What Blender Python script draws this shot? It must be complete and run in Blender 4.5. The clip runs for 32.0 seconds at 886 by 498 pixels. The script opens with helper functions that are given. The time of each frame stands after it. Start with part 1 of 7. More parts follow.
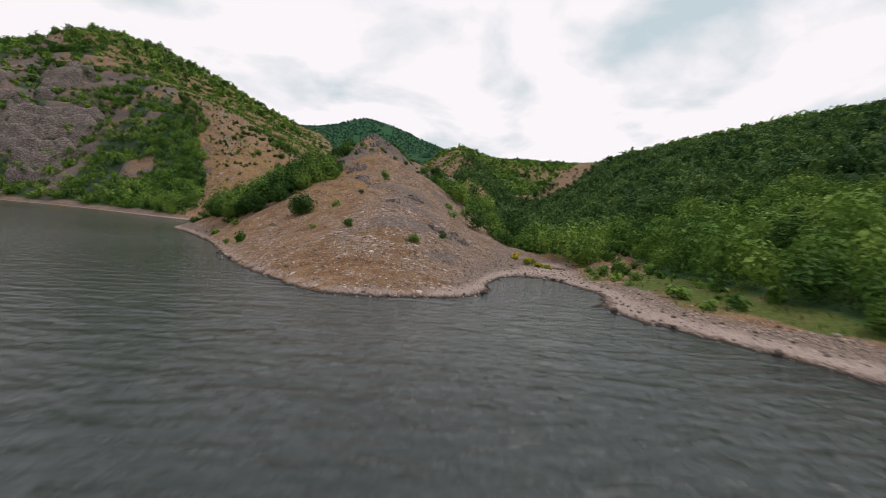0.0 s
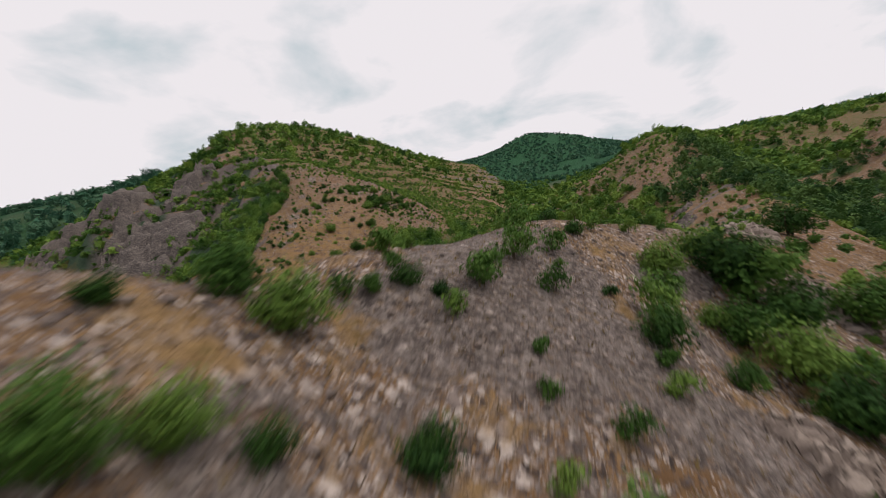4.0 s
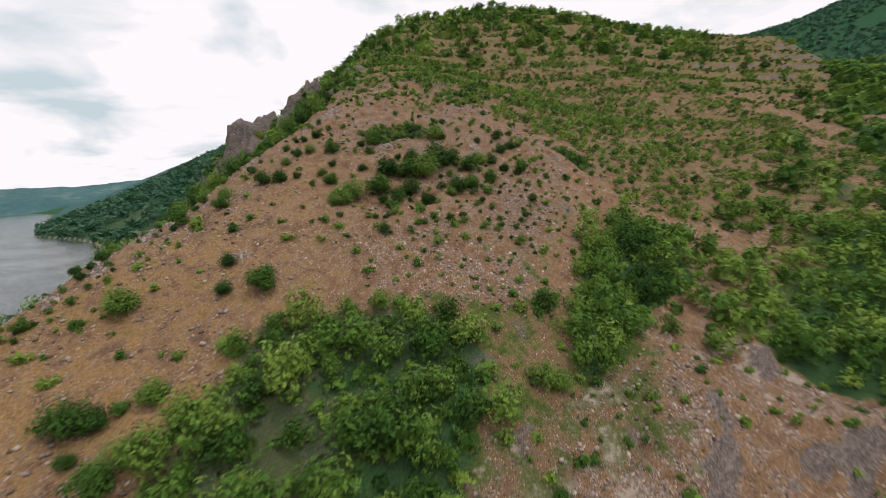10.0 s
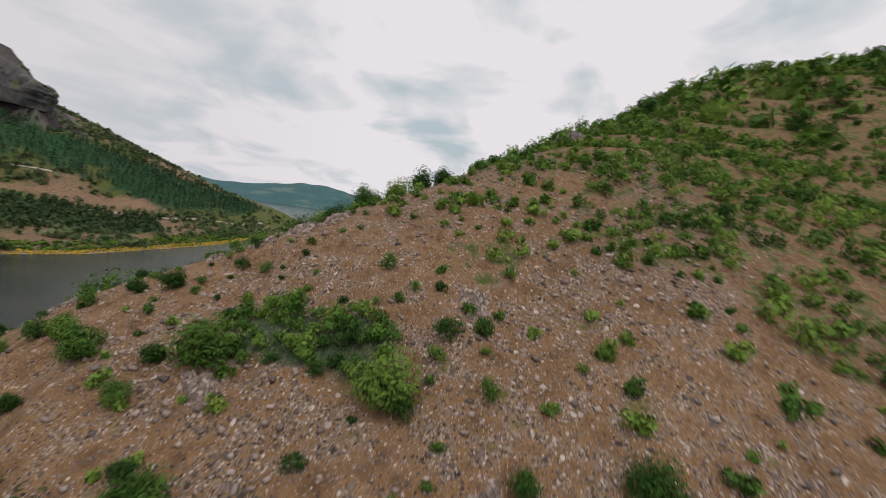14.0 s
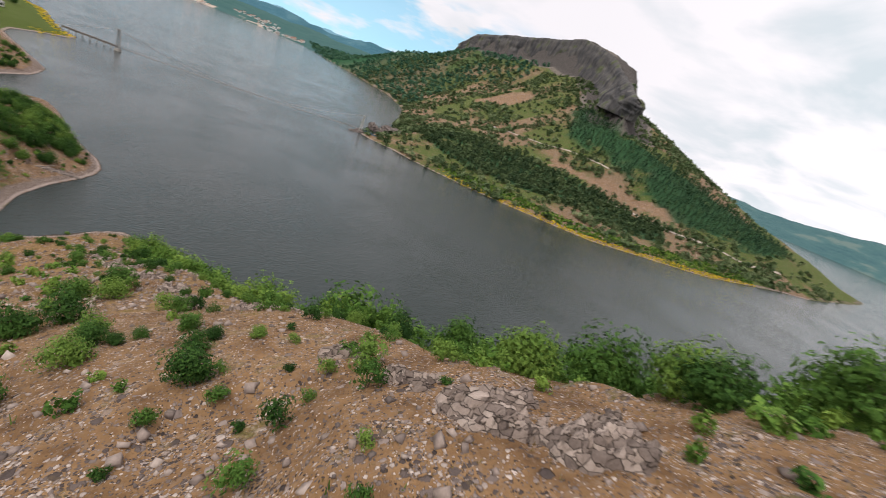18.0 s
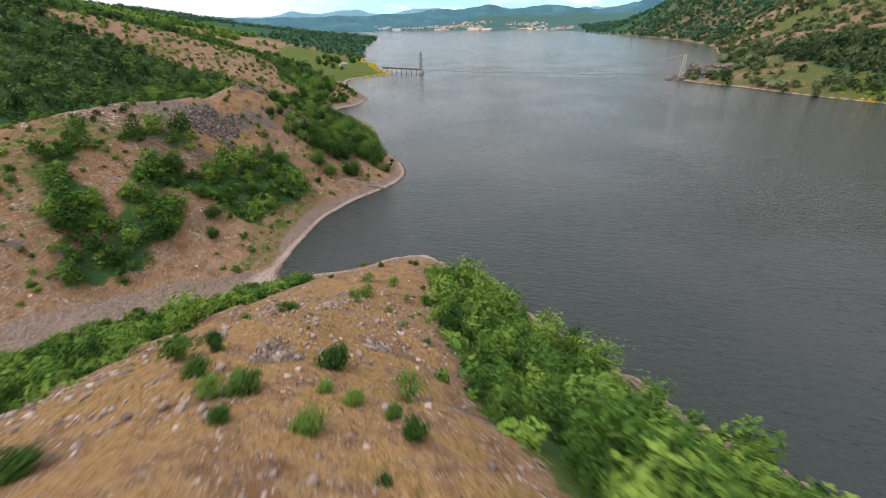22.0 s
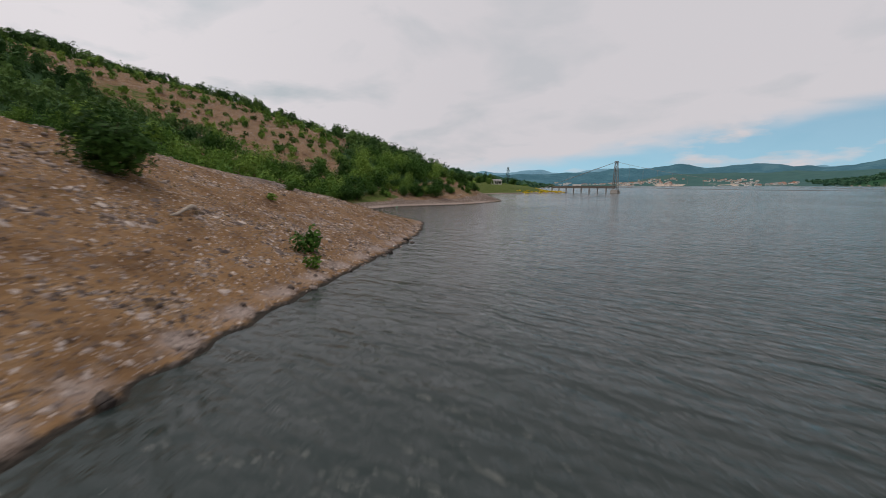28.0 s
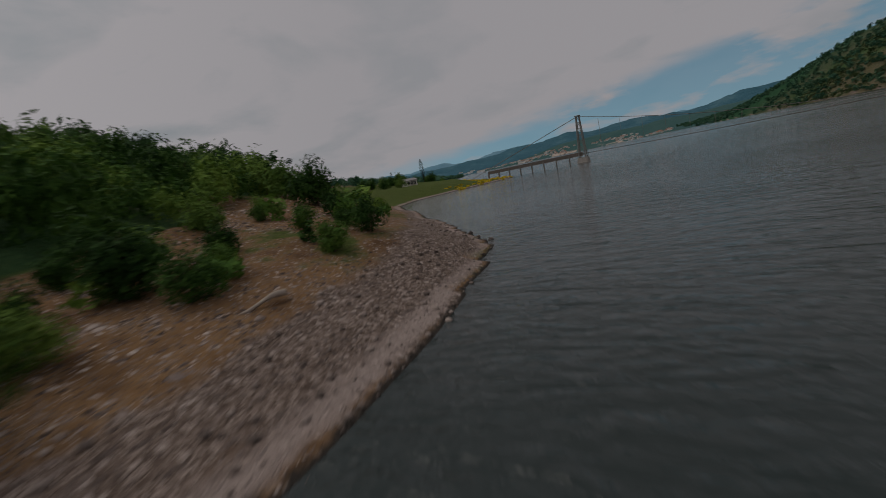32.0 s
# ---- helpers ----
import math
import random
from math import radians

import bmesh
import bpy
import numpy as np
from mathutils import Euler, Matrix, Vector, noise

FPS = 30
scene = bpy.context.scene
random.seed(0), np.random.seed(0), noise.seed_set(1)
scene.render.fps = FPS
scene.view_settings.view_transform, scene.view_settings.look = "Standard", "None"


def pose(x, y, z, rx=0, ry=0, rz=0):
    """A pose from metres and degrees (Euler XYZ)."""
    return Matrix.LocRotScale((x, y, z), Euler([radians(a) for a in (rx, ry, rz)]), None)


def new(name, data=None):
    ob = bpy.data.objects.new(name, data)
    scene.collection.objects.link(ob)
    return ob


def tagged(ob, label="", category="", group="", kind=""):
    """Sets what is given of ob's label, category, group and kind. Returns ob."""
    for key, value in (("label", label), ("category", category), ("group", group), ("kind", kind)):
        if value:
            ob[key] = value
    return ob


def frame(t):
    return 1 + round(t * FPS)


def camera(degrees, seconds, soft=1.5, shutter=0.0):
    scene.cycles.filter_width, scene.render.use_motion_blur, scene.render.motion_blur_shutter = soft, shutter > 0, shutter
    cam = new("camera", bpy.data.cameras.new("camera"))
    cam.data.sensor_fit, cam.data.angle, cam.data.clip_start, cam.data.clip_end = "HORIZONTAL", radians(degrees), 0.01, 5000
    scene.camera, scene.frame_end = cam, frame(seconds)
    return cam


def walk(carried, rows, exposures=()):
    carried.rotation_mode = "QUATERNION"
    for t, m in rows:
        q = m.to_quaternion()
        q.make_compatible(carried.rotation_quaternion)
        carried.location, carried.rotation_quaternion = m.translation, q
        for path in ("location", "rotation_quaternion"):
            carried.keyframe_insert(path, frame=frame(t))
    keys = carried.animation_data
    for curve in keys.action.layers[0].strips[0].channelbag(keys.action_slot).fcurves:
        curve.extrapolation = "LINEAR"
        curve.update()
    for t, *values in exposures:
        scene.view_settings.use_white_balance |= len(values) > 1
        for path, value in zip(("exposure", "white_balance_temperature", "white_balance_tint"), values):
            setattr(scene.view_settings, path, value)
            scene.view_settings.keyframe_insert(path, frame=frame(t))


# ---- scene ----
K = 1.35  # metres in one unit of the plan

cam = camera(94.2, 32.0, soft=0.6, shutter=0.3)
walk(cam, [
    (0, pose(7.73, -97.95, 4.6, 87.02, -4.78, -6.04)),
    (0.5, pose(9.67, -86.47, 5.73, 86.87, -3.74, -3.16)),
    (1, pose(11.26, -73.92, 6.53, 87, -2.17, 0.11)),
    (1.5, pose(12.52, -60.66, 7.99, 87.48, -0.12, 4.44)),
    (2, pose(13.26, -45.26, 11.04, 88.39, 1.88, 8.65)),
    (2.5, pose(13.64, -32.25, 13.84, 89.25, 3.27, 12.32)),
    (3, pose(13.03, -18.27, 17.6, 89.92, 4.55, 15.36)),
    (3.5, pose(11.63, 0.28, 19.69, 90.47, 5.4, 17.6)),
    (4, pose(11.13, 11.78, 25.02, 89.75, 6.46, 19.4)),
    (4.5, pose(11.5, 20.77, 28.54, 88.23, 7.05, 20.59)),
    (6.5, pose(13.81, 49.64, 36.63, 81.79, 6.75, 24.37)),
    (7, pose(12.17, 60.59, 38.17, 80.61, 6.48, 26.69)),
    (7.5, pose(10.46, 71.43, 39.7, 79.61, 5.9, 30.03)),
    (8, pose(7.82, 83.83, 41.38, 78.93, 5.18, 34.09)),
    (8.5, pose(4.87, 95, 42.77, 78.58, 4.63, 37.84)),
    (9, pose(0.98, 106.65, 44.34, 78.48, 4.32, 42.19)),
    (9.5, pose(-3.18, 117.99, 45.89, 78.7, 4.44, 47.01)),
    (10, pose(-8.7, 129.95, 47.41, 79.23, 4.44, 52.27)),
    (10.5, pose(-13.06, 141.5, 48.69, 80.01, 4.48, 58.77)),
    (11, pose(-19.62, 150.21, 49.96, 81.05, 3, 63.35)),
    (11.5, pose(-24.31, 158.75, 51.62, 81.53, 2.01, 68.25)),
    (12, pose(-30.69, 167.12, 53.48, 82.07, 0.73, 72.18)),
    (12.5, pose(-36.85, 173.48, 55.65, 82.78, -0.66, 75.27)),
    (13, pose(-43.69, 179.21, 58.34, 83.59, -2.55, 79.39)),
    (13.5, pose(-50.25, 183.61, 61.88, 84.35, -4.81, 83.96)),
    (14, pose(-57.65, 187.28, 65.68, 85.37, -8.04, 91.57)),
    (14.5, pose(-63.54, 189.88, 68.2, 85.85, -12.14, 101.21)),
    (15, pose(-69.37, 191.58, 70.33, 84.71, -16.05, 111.67)),
    (15.5, pose(-74.44, 192.28, 71.9, 82.71, -18.22, 120.14)),
    (17.5, pose(-90.91, 184.02, 73.79, 71.77, -21.43, 151.34)),
    (18, pose(-94.44, 180.53, 72.21, 68.33, -20.55, 160.98)),
    (18.5, pose(-97.4, 176.13, 69.43, 65.22, -18.88, 171.28)),
    (19, pose(-99.16, 169.66, 66, 63.05, -16.96, 180.2)),
    (19.5, pose(-99.86, 162.88, 62.16, 61.75, -15.01, 186.71)),
    (20, pose(-100.75, 159.32, 61.15, 60.4, -12.54, 193.29)),
    (20.5, pose(-99.28, 149.21, 55.98, 60.18, -9.08, 197.3)),
    (21, pose(-94.44, 137.72, 50.81, 60.25, -6.38, 198.01)),
    (21.5, pose(-88.37, 125.43, 45.38, 60.55, -3.24, 196.69)),
    (22, pose(-81.15, 113.09, 39.94, 61.27, 0.83, 193.62)),
    (22.5, pose(-74.17, 101.81, 34.17, 62.39, 4.25, 190.66)),
    (23, pose(-67.36, 89.77, 28.12, 64.29, 7.25, 188.15)),
    (23.5, pose(-61.32, 77.1, 22.78, 66.45, 8.76, 186.81)),
    (24, pose(-56.74, 63.04, 18.18, 68.85, 9.55, 186.68)),
    (24.5, pose(-52.19, 47.98, 14.78, 70.95, 9.43, 187.46)),
    (25, pose(-48.68, 32.64, 12.2, 73.06, 8.71, 189.52)),
    (25.5, pose(-47.59, 21.57, 11, 75.31, 7.3, 193.88)),
    (26, pose(-44.78, 6.59, 7, 78.69, 2.8, 202.02)),
    (28.5, pose(-23.77, -42.2, 4.24, 81.5, 1.29, 218.25)),
    (29, pose(-17.47, -50.97, 4.38, 81.44, 3.33, 217.79)),
    (29.5, pose(-10.97, -59.79, 4.59, 81.26, 5.25, 216.7)),
    (30, pose(-4.89, -68.99, 3.97, 81.4, 7.74, 215.23)),
    (30.5, pose(1.03, -77.88, 4.05, 81.05, 9.44, 213.22)),
    (31, pose(7.16, -88.3, 4.31, 80.87, 10.66, 211.01)),
    (31.5, pose(12.56, -98.44, 4.5, 80.76, 11.38, 208.74)),
    (32, pose(18.01, -109.51, 4.82, 80.43, 11.99, 204.23)),
], exposures=[(0, 0.15), (4, -0.04), (7, 0.0), (9, 0.22), (12, 0.0), (13.5, -0.15), (15, -0.06), (16.5, 0.09), (18.5, 0.48), (22, 0.64), (24, 0.35), (25, 0.0), (26, -0.15), (29, -0.26), (30, -0.32), (31, -0.68), (32, -1.35)])

# ---- light: bright broken overcast, soft high sun ----
SUN_EL, SUN_AZ = 64.0, 78.0
world = bpy.data.worlds.new("sky")
scene.world = world
world.use_nodes = True
wn, wl = world.node_tree.nodes, world.node_tree.links
wn.clear()


def wnode(kind, **kw):
    n = wn.new(kind)
    for k, v in kw.items():
        n.inputs[k].default_value = v
    return n


w_sky = wn.new("ShaderNodeTexSky")
w_sky.sky_type, w_sky.sun_disc = "NISHITA", False
w_sky.sun_elevation, w_sky.sun_rotation = radians(SUN_EL), radians(SUN_AZ)
w_sky.air_density, w_sky.dust_density, w_sky.ozone_density = 1.0, 0.4, 1.0
w_dim = wn.new("ShaderNodeVectorMath")
w_dim.operation = "MULTIPLY"
w_dim.inputs[1].default_value = (0.15, 0.205, 0.172)
wl.new(w_sky.outputs[0], w_dim.inputs[0])
w_raise = wn.new("ShaderNodeVectorMath")
w_raise.operation = "ADD"
w_raise.inputs[1].default_value = (0, 0, 0.22)
w_co0 = wn.new("ShaderNodeTexCoord")
wl.new(w_co0.outputs["Generated"], w_raise.inputs[0])
wl.new(w_raise.outputs[0], w_sky.inputs["Vector"])
w_co = wn.new("ShaderNodeTexCoord")
w_sep = wn.new("ShaderNodeSeparateXYZ")
wl.new(w_co.outputs["Generated"], w_sep.inputs[0])
# the cloud deck is a flat layer: direction over height
w_up = wn.new("ShaderNodeMath")
w_up.operation = "MAXIMUM"
w_up.inputs[1].default_value = 0.02
wl.new(w_sep.outputs["Z"], w_up.inputs[0])
w_add = wn.new("ShaderNodeMath")
w_add.operation = "ADD"
w_add.inputs[1].default_value = 0.22
wl.new(w_up.outputs[0], w_add.inputs[0])
w_div = wn.new("ShaderNodeVectorMath")
w_div.operation = "DIVIDE"
w_cmb = wn.new("ShaderNodeCombineXYZ")
for i in range(3):
    wl.new(w_add.outputs[0], w_cmb.inputs[i])
wl.new(w_co.outputs["Generated"], w_div.inputs[0])
wl.new(w_cmb.outputs[0], w_div.inputs[1])
w_n1 = wnode("ShaderNodeTexNoise", Scale=1.7, Detail=6.0, Roughness=0.5, Distortion=0.3)
wl.new(w_div.outputs[0], w_n1.inputs["Vector"])
w_r1 = wn.new("ShaderNodeValToRGB")
w_r1.color_ramp.elements[0].position, w_r1.color_ramp.elements[0].color = 0.34, (0.50, 0.585, 0.63, 1)
w_r1.color_ramp.elements[1].position, w_r1.color_ramp.elements[1].color = 0.5, (0.87, 0.83, 0.86, 1)
wl.new(w_n1.outputs["Fac"], w_r1.inputs[0])
# clear blue shows low over the far end of the lake
w_low = wn.new("ShaderNodeMapRange")
w_low.inputs["From Min"].default_value, w_low.inputs["From Max"].default_value = 0.092, 0.14
w_low.interpolation_type = "SMOOTHSTEP"
w_slant = wn.new("ShaderNodeMath")
w_slant.operation = "MULTIPLY_ADD"
w_slant.inputs[1].default_value = 0.137
w_east = wn.new("ShaderNodeMath")
w_east.operation = "MAXIMUM"
w_east.inputs[1].default_value = -0.3
wl.new(w_sep.outputs["X"], w_east.inputs[0])
wl.new(w_east.outputs[0], w_slant.inputs[0])
wl.new(w_sep.outputs["Z"], w_slant.inputs[2])
w_ragged = wn.new("ShaderNodeMath")
w_ragged.operation = "MULTIPLY_ADD"
w_ragged.inputs[1].default_value = 0.07
wl.new(w_n1.outputs["Fac"], w_ragged.inputs[0])
wl.new(w_slant.outputs[0], w_ragged.inputs[2])
w_shift = wn.new("ShaderNodeMath")
w_shift.operation = "SUBTRACT"
w_shift.inputs[1].default_value = 0.035
wl.new(w_ragged.outputs[0], w_shift.inputs[0])
wl.new(w_shift.outputs[0], w_low.inputs["Value"])
w_south = wn.new("ShaderNodeMapRange")
w_south.inputs["From Min"].default_value, w_south.inputs["From Max"].default_value = 0.74, 0.92
w_neg = wn.new("ShaderNodeMath")
w_neg.operation = "MULTIPLY"
w_neg.inputs[1].default_value = -1.0
wl.new(w_sep.outputs["Y"], w_neg.inputs[0])
wl.new(w_neg.outputs[0], w_south.inputs["Value"])
w_inv = wn.new("ShaderNodeMath")
w_inv.operation = "SUBTRACT"
w_inv.inputs[0].default_value = 1.0
wl.new(w_low.outputs[0], w_inv.inputs[1])
w_gap = wn.new("ShaderNodeMath")
w_gap.operation = "MULTIPLY"
wl.new(w_inv.outputs[0], w_gap.inputs[0])
wl.new(w_south.outputs[0], w_gap.inputs[1])
w_n2 = wnode("ShaderNodeTexNoise", Scale=5.0, Detail=5.0, Roughness=0.55)
w_map = wn.new("ShaderNodeMapping")
w_map.inputs["Scale"].default_value = (1, 1, 3.5)
wl.new(w_co.outputs["Generated"], w_map.inputs[0])
wl.new(w_map.outputs[0], w_n2.inputs["Vector"])
w_puff = wn.new("ShaderNodeMapRange")
w_puff.inputs["From Min"].default_value, w_puff.inputs["From Max"].default_value = 0.62, 0.5
w_puff.inputs["To Max"].default_value = 0.8
wl.new(w_n2.outputs["Fac"], w_puff.inputs["Value"])
w_fac = wn.new("ShaderNodeMath")
w_fac.operation = "MULTIPLY"
wl.new(w_gap.outputs[0], w_fac.inputs[0])
wl.new(w_puff.outputs[0], w_fac.inputs[1])
w_mix = wn.new("ShaderNodeMix")
w_mix.data_type = "RGBA"
wl.new(w_fac.outputs[0], w_mix.inputs["Factor"])
# the deck thickens towards the south
w_thick = wn.new("ShaderNodeMix")
w_thick.data_type = "RGBA"
w_thick.inputs[7].default_value = (0.68, 0.655, 0.69, 1)
w_t2 = wn.new("ShaderNodeMath")
w_t2.operation = "MULTIPLY"
w_t2.inputs[1].default_value = 0.72
w_wide = wn.new("ShaderNodeMapRange")
w_wide.inputs["From Min"].default_value, w_wide.inputs["From Max"].default_value = 0.25, 0.8
wl.new(w_neg.outputs[0], w_wide.inputs["Value"])
wl.new(w_wide.outputs[0], w_t2.inputs[0])
wl.new(w_t2.outputs[0], w_thick.inputs["Factor"])
wl.new(w_r1.outputs[0], w_thick.inputs[6])
wl.new(w_thick.outputs[2], w_mix.inputs[6])
wl.new(w_dim.outputs[0], w_mix.inputs[7])
w_bg = wn.new("ShaderNodeBackground")
w_bg.inputs["Strength"].default_value = 1.0
w_out = wn.new("ShaderNodeOutputWorld")
wl.new(w_mix.outputs[2], w_bg.inputs["Color"])
wl.new(w_bg.outputs[0], w_out.inputs["Surface"])

sun = new("sun", bpy.data.lights.new("sun", "SUN"))
sun.data.energy, sun.data.angle, sun.data.color = 1.65, radians(30), (1.0, 0.925, 0.83)
sun.matrix_world = pose(0, 0, 200, 90 - SUN_EL, 0, 180 - SUN_AZ)

# ---- numbers: noise and the plan of the land (plan units, then metres) ----
rng = np.random.default_rng(7)
_lat = rng.random((256, 256))


def vnoise(x, y):
    """Smooth value noise, 0 to 1, over arrays."""
    xi, yi = np.floor(x).astype(int), np.floor(y).astype(int)
    fx, fy = x - xi, y - yi
    fx, fy = fx * fx * (3 - 2 * fx), fy * fy * (3 - 2 * fy)
    a, b = _lat[xi % 256, yi % 256], _lat[(xi + 1) % 256, yi % 256]
    c, d = _lat[xi % 256, (yi + 1) % 256], _lat[(xi + 1) % 256, (yi + 1) % 256]
    return (a * (1 - fx) + b * fx) * (1 - fy) + (c * (1 - fx) + d * fx) * fy


def fbm(x, y, scale, octaves=4, gain=0.5):
    x, y = np.asarray(x, float) / scale + 37.7, np.asarray(y, float) / scale + 11.3
    out, amp, tot = 0, 1.0, 0
    for o in range(octaves):
        out = out + amp * vnoise(x * 2**o + 17 * o, y * 2**o + 53 * o)
        tot += amp
        amp *= gain
    return out / tot


def ramp(v, a, b):
    t = np.clip((v - a) / (b - a), 0, 1)
    return t * t * (3 - 2 * t)


def line_points(pts, step):
    """Points along a polyline, at most step apart."""
    pts, out = np.array(pts, float), []
    for a, b in zip(pts[:-1], pts[1:]):
        n = max(1, int(np.linalg.norm(b[:2] - a[:2]) / step))
        out += [a + (b - a) * i / n for i in range(n)]
    return np.array(out + [pts[-1]])


def line_distance(x, y, pts):
    """Distance to a polyline, and the place along it (0 to 1), over arrays."""
    pts = np.array(pts, float)[:, :2]
    best, along, n = np.full(np.shape(x), 1e9), np.zeros(np.shape(x)), len(pts) - 1
    for i, (a, b) in enumerate(zip(pts[:-1], pts[1:])):
        d = b - a
        t = np.clip(((x - a[0]) * d[0] + (y - a[1]) * d[1]) / (d @ d), 0, 1)
        r = np.hypot(x - a[0] - t * d[0], y - a[1] - t * d[1])
        along = np.where(r < best, (i + t) / n, along)
        best = np.minimum(best, r)
    return best, along


def inside(x, y, pts):
    odd, n = np.zeros(np.shape(x), bool), len(pts)
    for i in range(n):
        (ax, ay), (bx, by) = pts[i][:2], pts[(i + 1) % n][:2]
        if ay != by:
            odd ^= ((ay > y) != (by > y)) & (x < (bx - ax) * (y - ay) / (by - ay) + ax)
    return odd


# the shore of the near side, from the far north-west round both points to the south
SHORE_A = [(-2600, -300), (-1500, -60), (-900, -10), (-618, 14), (-450, 67), (-285, 92), (-184, 105), (-141, 92), (-120, 86),
           (-98, 73), (-76, 57), (-62, 45.5), (-52, 38), (-45, 33.3), (-39.3, 36.2), (-33, 41), (-28.5, 44)]
SHORE_B = [(-26.8, 42), (-25, 35), (-24, 25), (-26, 16), (-28.1, 11.5), (-29.6, 8), (-30.8, 4), (-30.5, -1), (-28.9, -4.8), (-27.2, -8), (-23.2, -13), (-17.5, -21.5), (-12.3, -30),
           (-9.4, -36), (-7.4, -40.3), (-5.2, -44), (-2.1, -48.6), (0.5, -51.9), (2.4, -54), (6, -53.7), (8.7, -52.9), (10.6, -51.4), (11.6, -48), (12.5, -45), (13.7, -42.4), (15.4, -41), (17.4, -41.2), (17.9, -43.4), (17.5, -45.2),
           (18.6, -47), (17.8, -49.6), (15.7, -52.7), (16.6, -56.4), (18.6, -60.5), (21, -66.5), (21.8, -73), (19, -79), (17.6, -84.5), (17.9, -89), (18.7, -94), (20.6, -101)]
SHORE_C = [(24, -106), (33, -119), (46, -138), (57, -155), (60, -168), (54, -184), (46, -196), (46, -206), (58, -218), (74, -248),
           (92, -285), (112, -300), (118, -330), (165, -420), (185, -480), (215, -560), (300, -800), (420, -1150), (700, -1650), (1500, -2100), (2600, -2400)]
# the other side of the lake
SHORE_D = [(-780, -112), (-700, -88), (-527, -57), (-487, -59), (-364, -46), (-300, -54), (-262, -60), (-225, -84), (-192, -110), (-169, -133),
           (-150, -160), (-134, -176), (-130, -186), (-146, -205), (-166, -232), (-180, -290), (-205, -370), (-247, -519), (-262, -700), (-225, -1000),
           (-165, -1337), (-110, -1600), (60, -1900), (500, -2080), (1200, -2500), (2200, -2900)]
SHORE_E = [(-780, -112), (-820, -190), (-900, -300), (-1200, -560), (-1700, -900), (-2600, -1100)]
RIDGE_1 = [(4.5, -48, 1.5), (5.2, -42.4, 3.3), (7, -36, 4.3), (6.8, -29, 5.2), (5.2, -22, 6.9), (4.5, -14.5, 9.0), (2, -7.5, 12.2), (1.4, -3, 14.4), (1, 3, 17), (0.6, 7.5, 18.7),
           (0.8, 14, 18.9), (1.2, 20, 18.7), (4, 25.5, 18.4), (7, 30, 18.9), (13, 36, 17.9), (22, 46, 16.8), (28, 60, 17.6), (33, 78, 21), (36, 100, 25), (39, 122, 29.4), (41, 138, 30),
           (42, 160, 40), (45, 200, 52), (48, 240, 62), (62, 310, 74), (116, 415, 87), (252, 583, 121)]
RIDGE_2 = [(-44.5, 37, 0.8), (-43.5, 45, 3.8), (-43, 53, 7), (-45, 63, 12), (-49, 73, 17.6), (-54.5, 83, 22.8), (-60, 94, 27.8), (-67, 105, 33.0), (-74, 114, 38.9),
           (-79, 124, 44), (-86, 133, 49), (-96, 141, 53.6), (-110, 147, 58.4), (-124, 152, 62.8), (-150, 168, 75.6), (-182, 192, 89), (-212, 222, 109), (-230, 258, 122),
           (-240, 300, 135), (-246, 325, 140), (-226, 380, 138), (-206, 440, 130), (-185, 495, 122)]
RIDGE_3 = [(-212, 222, 109), (-255, 240, 98), (-320, 236, 89), (-391, 230, 88), (-475, 233, 93), (-679, 246, 97), (-1100, 300, 120), (-1800, 300, 150)]
RIDGE_4 = [(22.5, -97, 1.6), (30, -98, 3.6), (40, -100, 5.6), (54, -102, 9.5), (70, -102, 15), (84, -98, 19.5), (98, -88, 26), (106, -70, 30), (114, -48, 34),
           (138, -18, 43), (165, 40, 55), (187, 72, 62), (195, 133, 71), (207, 189, 75), (208, 296, 78), (262, 470, 100)]
CREEK_W = [(-27.5, 43.2, 0.0), (-22, 49, 0.5), (-14.5, 56, 1.1), (-9, 66, 2.4), (-4.5, 80, 4.4), (-1, 95, 6.2), (1, 112, 8), (0, 130, 10), (-3, 150, 13.5), (-6, 180, 18.5),
           (-10, 220, 25.5), (-16, 265, 33), (-30, 330, 45), (-46, 420, 62), (-54, 520, 80), (-56, 640, 104)]
CREEK_E = [(15.8, -40.4, 0.0), (18.2, -36, 0.35), (20.5, -27, 0.7), (25, -10, 1.5), (31, 10, 2.8), (38, 35, 4.8), (46, 60, 7.6), (54, 90, 11.5), (62, 130, 17),
           (74, 180, 25), (88, 240, 35), (118, 330, 54)]
FLANKS = [(15, 69, 13), (8.2, 8.7, 13.8), (7.2, 14, 14.6), (6.3, 19.2, 16.2), (4, 19.8, 17.4), (4.4, 14, 16.6), (19.9, 37.7, 14.7), (14, 26, 13.2), (1, -45.4, 1.9), (1.2, -40.5, 2.8), (-3, -37, 1.9), (10.7, 89.6, 8.4), (-2.9, 20.3, 13.8), (-17.5, 13, 4.6), (-15, 5.6, 7.4), (-24.6, 10.4, 1.9), (-10.5, -22.5, 3.7), (-13, -8, 6.8), (8.6, 0.4, 12.9), (12, -10, 8.2),
          (11.7, -35, 1.9), (15, -20, 3), (18, 4, 6.5), (24, 26, 8.5), (40, 75, 12), (-8, 40, 9.2), (0, 50, 11), (-42, 79, 16.4), (-38, 62, 9.2), (-46.7, 88, 21.4),
          (-51.5, 95, 25.2), (-35, 117, 24), (-46, 107, 26.8), (-21, 115, 13.4), (-15.2, 114, 10.9), (-15.5, 132, 15.4), (-51, 149.5, 37.3), (-62, 147, 42.2)]
